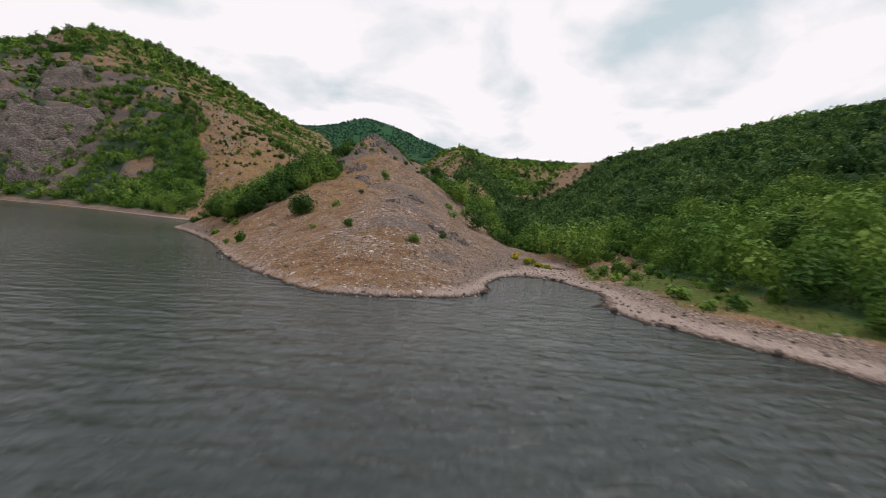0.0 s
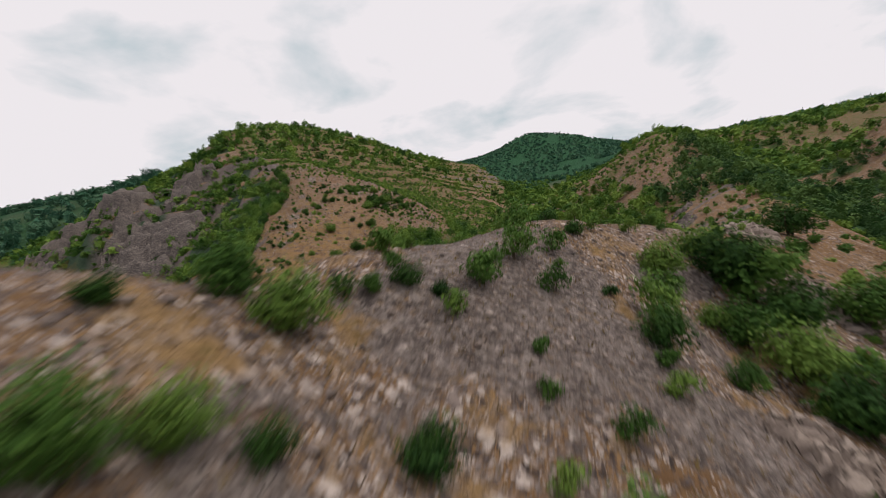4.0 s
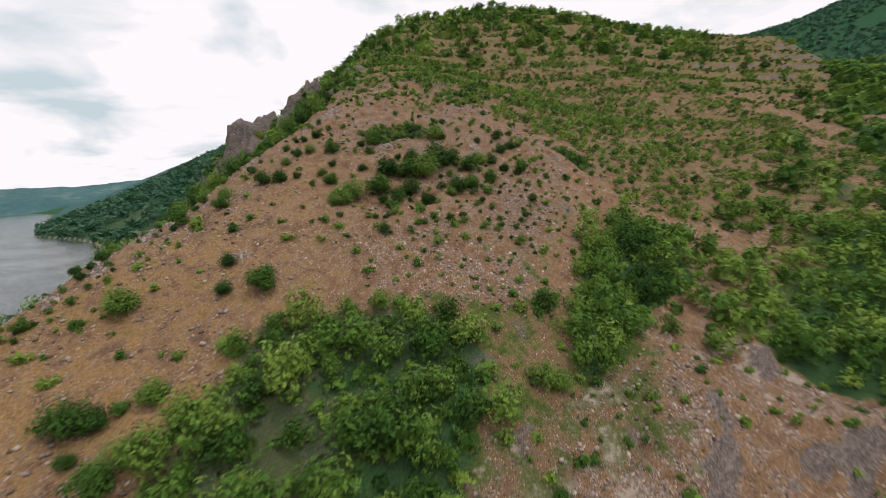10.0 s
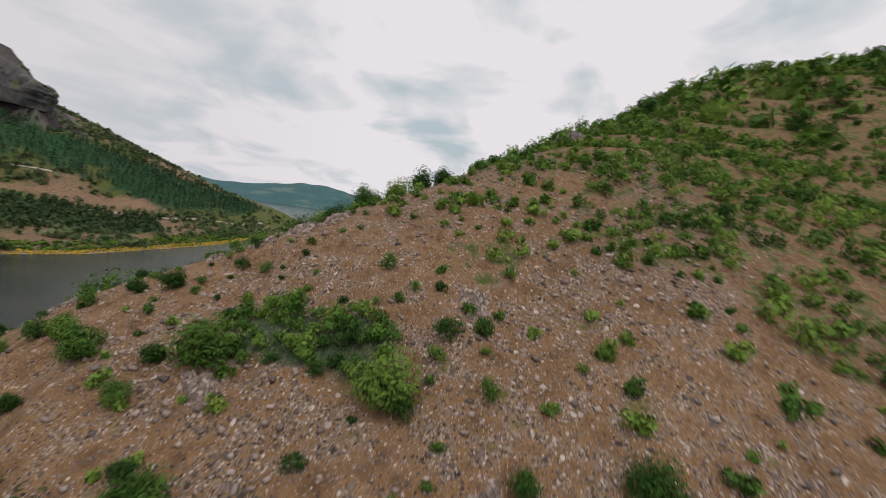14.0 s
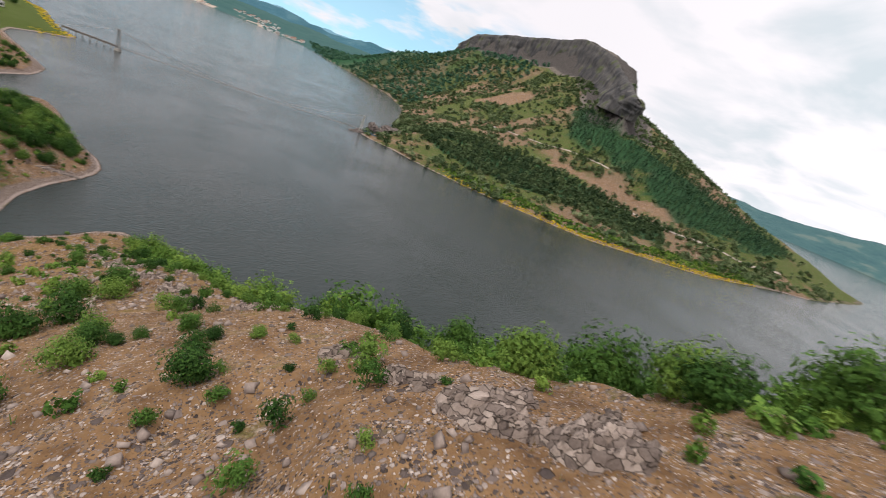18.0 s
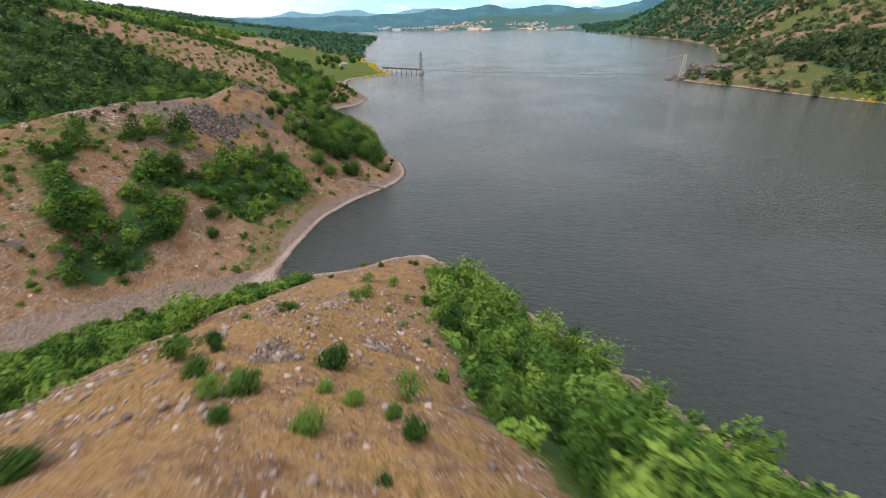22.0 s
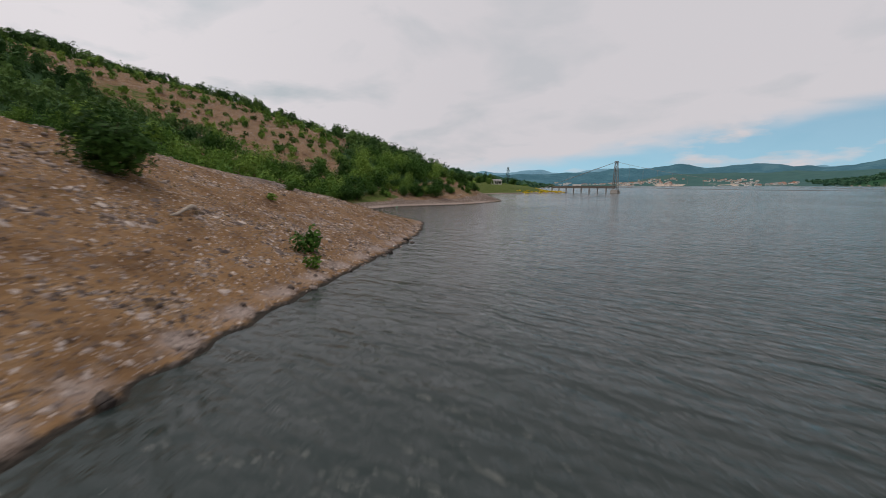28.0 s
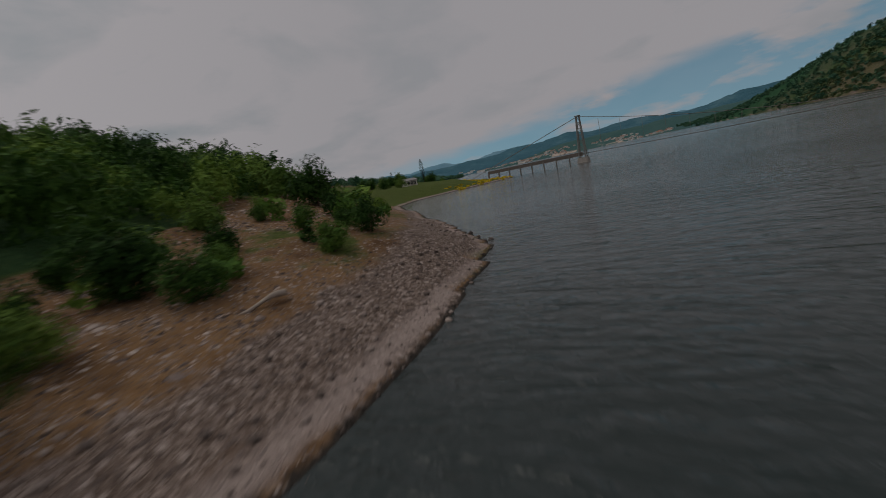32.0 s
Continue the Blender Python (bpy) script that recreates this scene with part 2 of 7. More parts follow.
FLANKS_2 = [(-61, 125, 37.8), (-76.6, 139.5, 48.2), (-98, 107, 26), (-92, 92, 15), (-80, 84, 12), (-66, 92, 26.5), (-72, 103, 31.5), (-79, 113, 37), (-58, 66, 11), (-150, 128, 38), (-191, 122, 38), (-217, 184, 70), (-100, 200, 60),
            (-130, 260, 88), (-120, 330, 94), (-77, 247, 58), (-90, 420, 96), (-143, 299, 104), (-52, 205, 37), (-22, 271, 36), (-30, 165, 22), (20, 200, 34), (10, 150, 19)]
FLANKS_3 = [(36.5, -88, 5.2), (29, -86, 3.2), (26, -75, 1.7), (30, -66, 2.5), (42, -58, 6), (62, -40, 14), (60, 0, 13), (90, 40, 27), (110, 100, 38), (120, 200, 52), (75, -70, 18),
            (34, -40, 3.5), (30, -52, 2.4), (62, -140, 3), (90, -150, 8), (66, -180, 1.6), (62, -200, 1.6), (80, -225, 2.2), (120, -200, 8), (112, -273, 2), (150, -320, 4), (180, -200, 22), (250, -300, 26), (300, -500, 20)]
NORTH = [(-212, 977, 212), (-105, 1005, 266), (7, 997, 238), (97, 993, 196), (240, 900, 165), (330, 760, 150), (-307, 960, 218), (-420, 1000, 225), (-160, 700, 125), (60, 640, 120), (-300, 500, 150), (-400, 400, 130),
         (-330, 700, 170), (400, 400, 110), (450, 100, 90), (400, -200, 60), (700, -500, 70), (600, 900, 170), (900, 300, 120)]
MESA_LAND = [(-303, -312, 29), (-345, -360, 54), (-390, -420, 82), (-425, -547, 92), (-350, -250, 60), (-392, -197, 72), (-445, -207, 66), (-540, -184, 48), (-613, -166, 33), (-700, -135, 18), (-364, -128, 17), (-300, -190, 30),
             (-262, -235, 24), (-210, -180, 12), (-190, -215, 14), (-235, -330, 20), (-300, -520, 36), (-300, -700, 34), (-262, -900, 24), (-369, -1094, 100), (-333, -1209, 73), (-322, -1300, 58), (-420, -1110, 112), (-426, -915, 132),
             (-400, -275, 84), (-440, -365, 116), (-478, -455, 138), (-484, -550, 152), (-486, -650, 158), (-440, -800, 150), (-380, -700, 84), (-620, -280, 70), (-640, -500, 120), (-700, -800, 110)]
MESA_TOP = [(-446, -955), (-452, -871), (-480, -760), (-515, -644), (-508, -531), (-506, -445), (-470, -370), (-427, -292), (-400, -243), (-383, -219), (-388, -213), (-412, -232), (-480, -320), (-560, -420), (-600, -560), (-600, -760), (-560, -940), (-500, -985)]
LAKE = [(-60, -20, -7), (-40, -80, -8), (-10, -110, -7), (-100, 20, -8), (-160, -20, -9), (-80, -140, -9), (-230, 30, -9), (-10, -160, -7), (-60, -230, -8), (-60, -400, -9), (-20, -700, -9), (50, -1100, -9), (200, -1500, -9),
        (-400, 20, -9), (-700, -40, -9), (-1100, -200, -9), (-1600, -500, -9), (-36, 38, -0.9), (14.6, -49.5, -1.2), (14.8, -44.5, -0.8), (6, -58, -1.6), (30, -150, -3), (20, -260, -6), (1000, -1950, -8)]

LAKE_POLY = SHORE_A + SHORE_B + SHORE_C + SHORE_D[::-1] + SHORE_E


def build_land():
    """Weights of a smooth surface through shores, ridges and creeks."""
    p = []
    for s, st in ((SHORE_A, 60), (SHORE_B, 4), (SHORE_C, 60), (SHORE_D, 60), (SHORE_E, 200)):
        q = line_points(s, st)
        p.append(np.c_[q, np.zeros(len(q))])
        # the bed falls away from the shore
        d = np.gradient(q, axis=0)
        d /= np.linalg.norm(d, axis=1)[:, None] + 1e-9
        nrm = np.c_[d[:, 1], -d[:, 0]]
        off = 9.0 if st == 4 else 16.0
        for sg in (1, -1):
            c = q + nrm * off * sg
            ok = inside(c[:, 0], c[:, 1], LAKE_POLY) & (line_distance(c[:, 0], c[:, 1], SHORE_A + SHORE_B + SHORE_C)[0] > 0.8 * off)
            p.append(np.c_[c[ok], np.full(ok.sum(), -2.2)])
    for s, st in ((RIDGE_1, 9), (RIDGE_2, 12), (RIDGE_3, 80), (RIDGE_4, 14), (CREEK_W, 9), (CREEK_E, 9)):
        p.append(line_points(s, st))
    p += [np.array(s, float) for s in (FLANKS, FLANKS_2, FLANKS_3, NORTH, MESA_LAND, LAKE)]
    p = np.concatenate(p)
    far = np.hypot(p[:, 0], p[:, 1]) < 2700
    p = p[far]
    r = np.hypot(p[:, None, 0] - p[None, :, 0], p[:, None, 1] - p[None, :, 1])
    a = -np.sqrt(r**2 + 9.0) + np.eye(len(p)) * 0.35
    n = len(p)
    m = np.zeros((n + 3, n + 3))
    m[:n, :n] = a
    m[:n, n:] = np.c_[np.ones(n), p[:, :2] / 100]
    m[n:, :n] = m[:n, n:].T
    w = np.linalg.solve(m, np.r_[p[:, 2], 0, 0, 0])
    return p[:, :2], w


LAND_P, LAND_W = build_land()


def base_height(x, y):
    """Height of the bare land in plan units, over flat arrays."""
    out = np.empty(len(x))
    for i in range(0, len(x), 4000):
        s = slice(i, i + 4000)
        r = np.sqrt((x[s, None] - LAND_P[:, 0]) ** 2 + (y[s, None] - LAND_P[:, 1]) ** 2 + 9.0)
        out[s] = -r @ LAND_W[:-3] + LAND_W[-3] + (x[s] * LAND_W[-2] + y[s] * LAND_W[-1]) / 100
    return out


def land(x, y):
    """Height of the ground in plan units with hollows, benches and cliffs."""
    x, y = np.asarray(x, float).ravel(), np.asarray(y, float).ravel()
    h = base_height(x, y)
    dist = np.hypot(x, y - 40)
    water = inside(x, y, LAKE_POLY)
    shore = np.minimum(line_distance(x, y, SHORE_A + SHORE_B + SHORE_C)[0], line_distance(x, y, SHORE_D)[0])
    shore = np.minimum(shore, line_distance(x, y, SHORE_E)[0])
    # far land: low shores and haze-blue hills round the lake
    far = ramp(np.hypot(x, y), 1400, 2300)
    az = np.degrees(np.arctan2(x + 60, y - 84)) % 360
    hills = 5 + 12 * fbm(x, y, 160, 3) + ramp(shore, 60, 650) * (44 * ramp(az, 162, 171) * (0.6 + 0.8 * fbm(x, y, 260, 4)) + 18 * fbm(x + 500, y, 700, 4))
    h = h * (1 - far) + np.where(water, -8, hills * ramp(shore, 0, 120)) * far
    h = np.where(water, np.minimum(h, -0.06 - 0.16 * np.minimum(shore, 14)), np.maximum(h, 0.02 + 0.055 * np.minimum(shore, 6)))
    # mesa: a tableland with sheer rock walls
    top = inside(x, y, MESA_TOP)
    edge = line_distance(x, y, MESA_TOP + MESA_TOP[:1])[0] + 7 * (fbm(x, y, 22, 4) - 0.5)
    cap = np.interp(-y, [212, 245, 292, 370, 445, 530, 644, 760, 871, 955], [107, 115, 130, 155, 183, 205, 205, 195, 186, 160]) + 7 * (fbm(x, y, 35, 3) - 0.5)
    wall = np.where(top, ramp(edge, -2, 9), 0)
    h = np.where(top, h + (cap - h).clip(0) * wall, h)
    # benches of layered rock across the big hill, steep crags over its lake side
    bench = ramp(h, 40, 70) * ramp(dist, 110, 180) * ramp(dist, 600, 420)
    step = 7.0
    ph = (h / step) % 1.0
    h = h + bench * step * 0.32 * (ramp(ph, 0.25, 0.75) - ph)
    face = ramp(line_distance(x, y, [(-300, 200), (-200, 140), (-140, 112), (-118, 104)])[0], 55, 25) * ramp(shore, 2, 8) * ramp(dist, 700, 400) * (x < -95)
    pf = ((h + 22 * (fbm(x, y, 24, 4) - 0.5)) / 9.0) % 1.0
    h = h + face * (9.0 * 0.45 * (ramp(pf, 0.3, 0.6) - pf) + 5 * (fbm(x, y + 31, 12, 3) - 0.5))
    crag = ramp(line_distance(x, y, [(-270, 175), (-200, 130), (-160, 112)])[0], 34, 10) * ramp(shore, 3, 12)
    h = h + crag * 7 * (ramp(fbm(x, y, 26, 4), 0.42, 0.52) - 0.4)
    # unevenness at three sizes, less near the water
    dry = np.where(water, 0.15, ramp(shore, 0.6, 12))
    h = h + dry * ((fbm(x, y, 55, 3) - 0.5) * np.minimum(6, 0.035 * np.minimum(dist, 400)) + (fbm(x, y, 9, 3) - 0.5) * 1.0 + (fbm(x, y, 2.2, 3) - 0.5) * 0.42)
    # ribs of rock over the creek woods, and small ledges on the dry slopes
    rib = ramp(line_distance(x, y, [(-14, 104), (-12, 118), (-14, 136)])[0], 11, 5)
    h = h + rib * 1.5 * (ramp(fbm(x * 1.6, y * 0.7, 5, 3), 0.45, 0.55) - 0.5)
    ledge = ramp(dist, 170, 120) * np.where(water, 0, ramp(shore, 4, 14))
    h = h + ledge * 0.55 * (ramp(fbm(x, y + 50, 5.5, 3), 0.47, 0.53) - 0.5)
    # shelves of bedrock on the crown of the near spur
    knob = ramp(line_distance(x, y, [(1, 2), (1, 9)])[0], 6.5, 1.5)
    h = h + knob * (ramp(fbm(x, y, 4, 3), 0.44, 0.56) - 0.5) * 1.3
    return np.where(water, np.minimum(h, -0.06 - 0.12 * np.minimum(shore, 14)), h)

# ---- materials ----
def material(name, rough=0.9, metal=0.0):
    m = bpy.data.materials.new(name)
    m.use_nodes = True
    b = m.node_tree.nodes["Principled BSDF"]
    b.inputs["Roughness"].default_value, b.inputs["Metallic"].default_value = rough, metal
    b.inputs["Specular IOR Level"].default_value = 0.25
    return m, m.node_tree.nodes, m.node_tree.links, b


def add(nodes, kind, **kw):
    n = nodes.new(kind)
    for k, v in kw.items():
        n.inputs[k.replace("_", " ")].default_value = v
    return n


def noise_tex(nodes, links, co, scale, detail=4.0, rough=0.55, distort=0.0):
    n = add(nodes, "ShaderNodeTexNoise", Scale=scale, Detail=detail, Roughness=rough, Distortion=distort)
    links.new(co, n.inputs["Vector"])
    return n.outputs["Fac"]


def ramp_node(nodes, links, fac, stops):
    r = nodes.new("ShaderNodeValToRGB")
    el = r.color_ramp.elements
    while len(el) < len(stops):
        el.new(0.5)
    for e, (p, c) in zip(el, stops):
        e.position, e.color = p, (*c, 1)
    links.new(fac, r.inputs[0])
    return r.outputs[0]


def mix(nodes, links, fac, a, b):
    m = nodes.new("ShaderNodeMix")
    m.data_type = "RGBA"
    for v, i in ((fac, 0), (a, 6), (b, 7)):
        if hasattr(v, "is_output"):
            links.new(v, m.inputs[i])
        elif i == 0:
            m.inputs[0].default_value = v
        else:
            m.inputs[i].default_value = (*v, 1)
    return m.outputs[2]


def calc(nodes, links, op, a, b, clamp=False):
    m = nodes.new("ShaderNodeMath")
    m.operation, m.use_clamp = op, clamp
    for v, i in ((a, 0), (b, 1)):
        if hasattr(v, "is_output"):
            links.new(v, m.inputs[i])
        else:
            m.inputs[i].default_value = v
    return m.outputs[0]


def span(nodes, links, v, a, b):
    m = nodes.new("ShaderNodeMapRange")
    m.interpolation_type = "SMOOTHSTEP"
    m.inputs["From Min"].default_value, m.inputs["From Max"].default_value = a, b
    links.new(v, m.inputs["Value"])
    return m.outputs[0]


def bump(nodes, links, b, height, strength, distance):
    n = nodes.new("ShaderNodeBump")
    n.inputs["Strength"].default_value, n.inputs["Distance"].default_value = strength, distance
    links.new(height, n.inputs["Height"])
    links.new(n.outputs[0], b.inputs["Normal"])
    return n


def plain(name, color, rough=0.8, metal=0.0, vary=0.25, scale=6.0):
    """A painted, weathered or stony surface in shades of one colour."""
    m, nd, lk, b = material(name, rough, metal)
    co = nd.new("ShaderNodeTexCoord").outputs["Object"]
    n1, n2 = noise_tex(nd, lk, co, scale), noise_tex(nd, lk, co, scale * 9)
    f = calc(nd, lk, "ADD", calc(nd, lk, "MULTIPLY", n1, 0.65), calc(nd, lk, "MULTIPLY", n2, 0.35))
    lo, hi = [c * (1 - vary) for c in color], [min(1, c * (1 + vary)) for c in color]
    lk.new(ramp_node(nd, lk, f, [(0.3, lo), (0.7, hi)]), b.inputs["Base Color"])
    bump(nd, lk, b, n2, 0.3, 0.02)
    return m


def ground_material():
    m, nd, lk, b = material("ground", 0.95)
    b.inputs["Specular IOR Level"].default_value = 0.06
    geo = nd.new("ShaderNodeNewGeometry")
    pos = geo.outputs["Position"]
    at = {}
    for k in ("green", "scree", "beach", "rock", "gold", "forest", "pale"):
        a = nd.new("ShaderNodeAttribute")
        a.attribute_name = k
        at[k] = a.outputs["Fac"]
    n_big = noise_tex(nd, lk, pos, 0.07, 5)
    n_mid = noise_tex(nd, lk, pos, 0.45, 5, 0.6)
    n_fine = noise_tex(nd, lk, pos, 3.2, 6, 0.65)
    n_wide = noise_tex(nd, lk, pos, 0.012, 4)
    # stones of three sizes, each a cell with its own shade, lying apart in the earth or packed into scree
    wob = nd.new("ShaderNodeVectorMath")
    wob.operation = "MULTIPLY_ADD"
    nw = add(nd, "ShaderNodeTexNoise", Scale=4.0, Detail=2.0)
    lk.new(pos, nw.inputs["Vector"])
    lk.new(nw.outputs["Color"], wob.inputs[0])
    wob.inputs[1].default_value = (0.22, 0.22, 0.22)
    lk.new(pos, wob.inputs[2])

    def stone_layer(scale):
        v = add(nd, "ShaderNodeTexVoronoi", Scale=scale)
        lk.new(wob.outputs[0], v.inputs["Vector"])
        c = nd.new("ShaderNodeSeparateColor")
        lk.new(v.outputs["Color"], c.inputs[0])
        shade = ramp_node(nd, lk, c.outputs[0], [(0.0, (0.055, 0.043, 0.041)), (0.35, (0.14, 0.108, 0.098)), (0.7, (0.31, 0.245, 0.218)), (1.0, (0.60, 0.50, 0.45))])
        return v, c.outputs[1], shade

    vor, lot1, shade1 = stone_layer(2.1)
    vor2, lot2, shade2 = stone_layer(5.0)
    vor3, lot3, shade3 = stone_layer(11.0)
    earth = ramp_node(nd, lk, n_mid, [(0.3, (0.125, 0.07, 0.037)), (0.5, (0.255, 0.15, 0.077)), (0.7, (0.37, 0.232, 0.122))])
    earth = mix(nd, lk, calc(nd, lk, "MULTIPLY", span(nd, lk, n_fine, 0.5, 0.68), 0.5), earth, (0.25, 0.19, 0.15))
    straw = ramp_node(nd, lk, n_fine, [(0.3, (0.19, 0.115, 0.052)), (0.7, (0.41, 0.26, 0.125))])
    grass = ramp_node(nd, lk, n_fine, [(0.25, (0.05, 0.075, 0.02)), (0.55, (0.10, 0.13, 0.035)), (0.8, (0.19, 0.19, 0.06))])
    # stony patches in bare earth
    fs = calc(nd, lk, "ADD", at["scree"], calc(nd, lk, "MULTIPLY", calc(nd, lk, "SUBTRACT", n_mid, 0.5), 2.2))
    packed = span(nd, lk, fs, 0.36, 0.7)
    col, dome = earth, None
    for v, lot, shade, few, many in ((vor3, lot3, shade3, 0.3, 0.95), (vor2, lot2, shade2, 0.17, 0.92), (vor, lot1, shade1, 0.01, 0.24)):
        share = calc(nd, lk, "ADD", calc(nd, lk, "MULTIPLY", packed, many - few), few)
        here = calc(nd, lk, "MULTIPLY", calc(nd, lk, "LESS_THAN", lot, share), span(nd, lk, v.outputs["Distance"], 0.56, 0.44))
        col = mix(nd, lk, here, col, shade)
        rise = calc(nd, lk, "MULTIPLY", here, calc(nd, lk, "SUBTRACT", 1.1, v.outputs["Distance"]))
        dome = calc(nd, lk, "MAXIMUM", calc(nd, lk, "MULTIPLY", dome, 0.6), rise) if dome else rise
    fg = calc(nd, lk, "ADD", at["gold"], calc(nd, lk, "MULTIPLY", calc(nd, lk, "SUBTRACT", n_mid, 0.5), 1.8))
    col = mix(nd, lk, span(nd, lk, fg, 0.5, 0.8), col, straw)
    ff = calc(nd, lk, "ADD", at["green"], calc(nd, lk, "MULTIPLY", calc(nd, lk, "SUBTRACT", n_mid, 0.5), 1.6))
    col = mix(nd, lk, span(nd, lk, ff, 0.38, 0.72), col, grass)
    st = nd.new("ShaderNodeMapping")
    st.inputs["Rotation"].default_value, st.inputs["Scale"].default_value = (0.4, 0.2, 0.5), (2.6, 0.45, 2.2)
    lk.new(pos, st.inputs[0])
    n_strata = noise_tex(nd, lk, st.outputs[0], 1.0, 5, 0.65)
    crag = ramp_node(nd, lk, calc(nd, lk, "ADD", calc(nd, lk, "MULTIPLY", n_strata, 0.7), calc(nd, lk, "MULTIPLY", n_mid, 0.3)), [(0.34, (0.032, 0.027, 0.025)), (0.5, (0.125, 0.103, 0.095)), (0.66, (0.29, 0.245, 0.225))])
    crag = mix(nd, lk, 0.45, crag, mix(nd, lk, 0.5, shade2, shade3))
    col = mix(nd, lk, span(nd, lk, calc(nd, lk, "ADD", at["rock"], calc(nd, lk, "MULTIPLY", calc(nd, lk, "SUBTRACT", n_fine, 0.5), 0.8)), 0.4, 0.65), col, crag)
    wood_floor_and_haze = ramp_node(nd, lk, n_mid, [(0.3, (0.018, 0.062, 0.03)), (0.7, (0.038, 0.105, 0.048))])
    wood_floor_and_haze = mix(nd, lk, span(nd, lk, n_wide, 0.48, 0.6), wood_floor_and_haze, (0.026, 0.075, 0.036))
    # where forest passes 1 the far ground gets aerial haze painted in teal
    wood_floor_and_haze = mix(nd, lk, span(nd, lk, at["forest"], 1.1, 1.9), wood_floor_and_haze, mix(nd, lk, n_wide, (0.028, 0.085, 0.085), (0.07, 0.135, 0.125)))
    col = mix(nd, lk, calc(nd, lk, "MINIMUM", at["forest"], 1.0), col, wood_floor_and_haze)
    col = mix(nd, lk, span(nd, lk, calc(nd, lk, "ADD", at["pale"], calc(nd, lk, "MULTIPLY", calc(nd, lk, "SUBTRACT", n_mid, 0.5), 1.2)), 0.5, 0.75), col, mix(nd, lk, n_fine, (0.30, 0.24, 0.19), (0.56, 0.47, 0.40)))
    col = mix(nd, lk, span(nd, lk, at["rock"], 1.1, 1.5), col, mix(nd, lk, span(nd, lk, n_strata, 0.4, 0.6), (0.042, 0.038, 0.037), (0.125, 0.11, 0.102)))
    # a pale dried rim over a dark wet edge along the water
    z = nd.new("ShaderNodeSeparateXYZ")
    lk.new(pos, z.inputs[0])
    zz = calc(nd, lk, "ADD", z.outputs["Z"], calc(nd, lk, "MULTIPLY", calc(nd, lk, "SUBTRACT", n_fine, 0.5), 0.25))
    shingle = mix(nd, lk, calc(nd, lk, "MULTIPLY", span(nd, lk, vor2.outputs["Distance"], 0.56, 0.44), calc(nd, lk, "LESS_THAN", lot2, 0.45)), mix(nd, lk, 0.45, shade3, (0.17, 0.118, 0.085)), mix(nd, lk, 0.3, shade2, (0.2, 0.155, 0.13)))
    col = mix(nd, lk, span(nd, lk, calc(nd, lk, "ADD", at["beach"], calc(nd, lk, "MULTIPLY", calc(nd, lk, "SUBTRACT", n_mid, 0.55), 1.5)), 0.3, 0.75), col, shingle)
    rim = calc(nd, lk, "MULTIPLY", span(nd, lk, zz, 0.1, 0.2), span(nd, lk, zz, 0.55, 0.3))
    col = mix(nd, lk, calc(nd, lk, "MULTIPLY", rim, calc(nd, lk, "MULTIPLY", at["beach"], 0.75)), col, (0.44, 0.355, 0.32))
    col = mix(nd, lk, span(nd, lk, zz, 0.13, 0.03), col, (0.045, 0.039, 0.034))
    lk.new(col, b.inputs["Base Color"])
    h = calc(nd, lk, "ADD", calc(nd, lk, "MULTIPLY", dome, 0.8), calc(nd, lk, "ADD", calc(nd, lk, "MULTIPLY", n_fine, 0.7), calc(nd, lk, "MULTIPLY", n_strata, 0.5)))
    bump(nd, lk, b, h, 0.9, 0.3)
    return m


def water_material():
    m, nd, lk, b = material("lake_water", 0.11)
    b.inputs["Base Color"].default_value = (0.025, 0.034, 0.033, 1)
    b.inputs["IOR"].default_value = 1.33
    b.inputs["Specular IOR Level"].default_value = 0.5
    co = nd.new("ShaderNodeNewGeometry").outputs["Position"]
    mp = nd.new("ShaderNodeMapping")
    mp.inputs["Rotation"].default_value = (0, 0, radians(12))
    mp.inputs["Scale"].default_value = (0.36, 1.0, 1.0)
    lk.new(co, mp.inputs[0])
    n1 = noise_tex(nd, lk, mp.outputs[0], 1.05, 2, 0.6, 0.6)
    mq = nd.new("ShaderNodeMapping")
    mq.inputs["Rotation"].default_value = (0, 0, radians(-16))
    mq.inputs["Scale"].default_value = (0.5, 1.0, 1.0)
    lk.new(co, mq.inputs[0])
    n2 = noise_tex(nd, lk, mq.outputs[0], 3.0, 3, 0.6, 0.6)
    patch = span(nd, lk, noise_tex(nd, lk, co, 0.02, 3), 0.35, 0.65)
    h = calc(nd, lk, "ADD", n1, calc(nd, lk, "MULTIPLY", n2, 0.34))
    h = calc(nd, lk, "MULTIPLY", h, calc(nd, lk, "ADD", calc(nd, lk, "MULTIPLY", patch, 0.5), 0.6))
    bump(nd, lk, b, h, 1.0, 0.24)
    return m


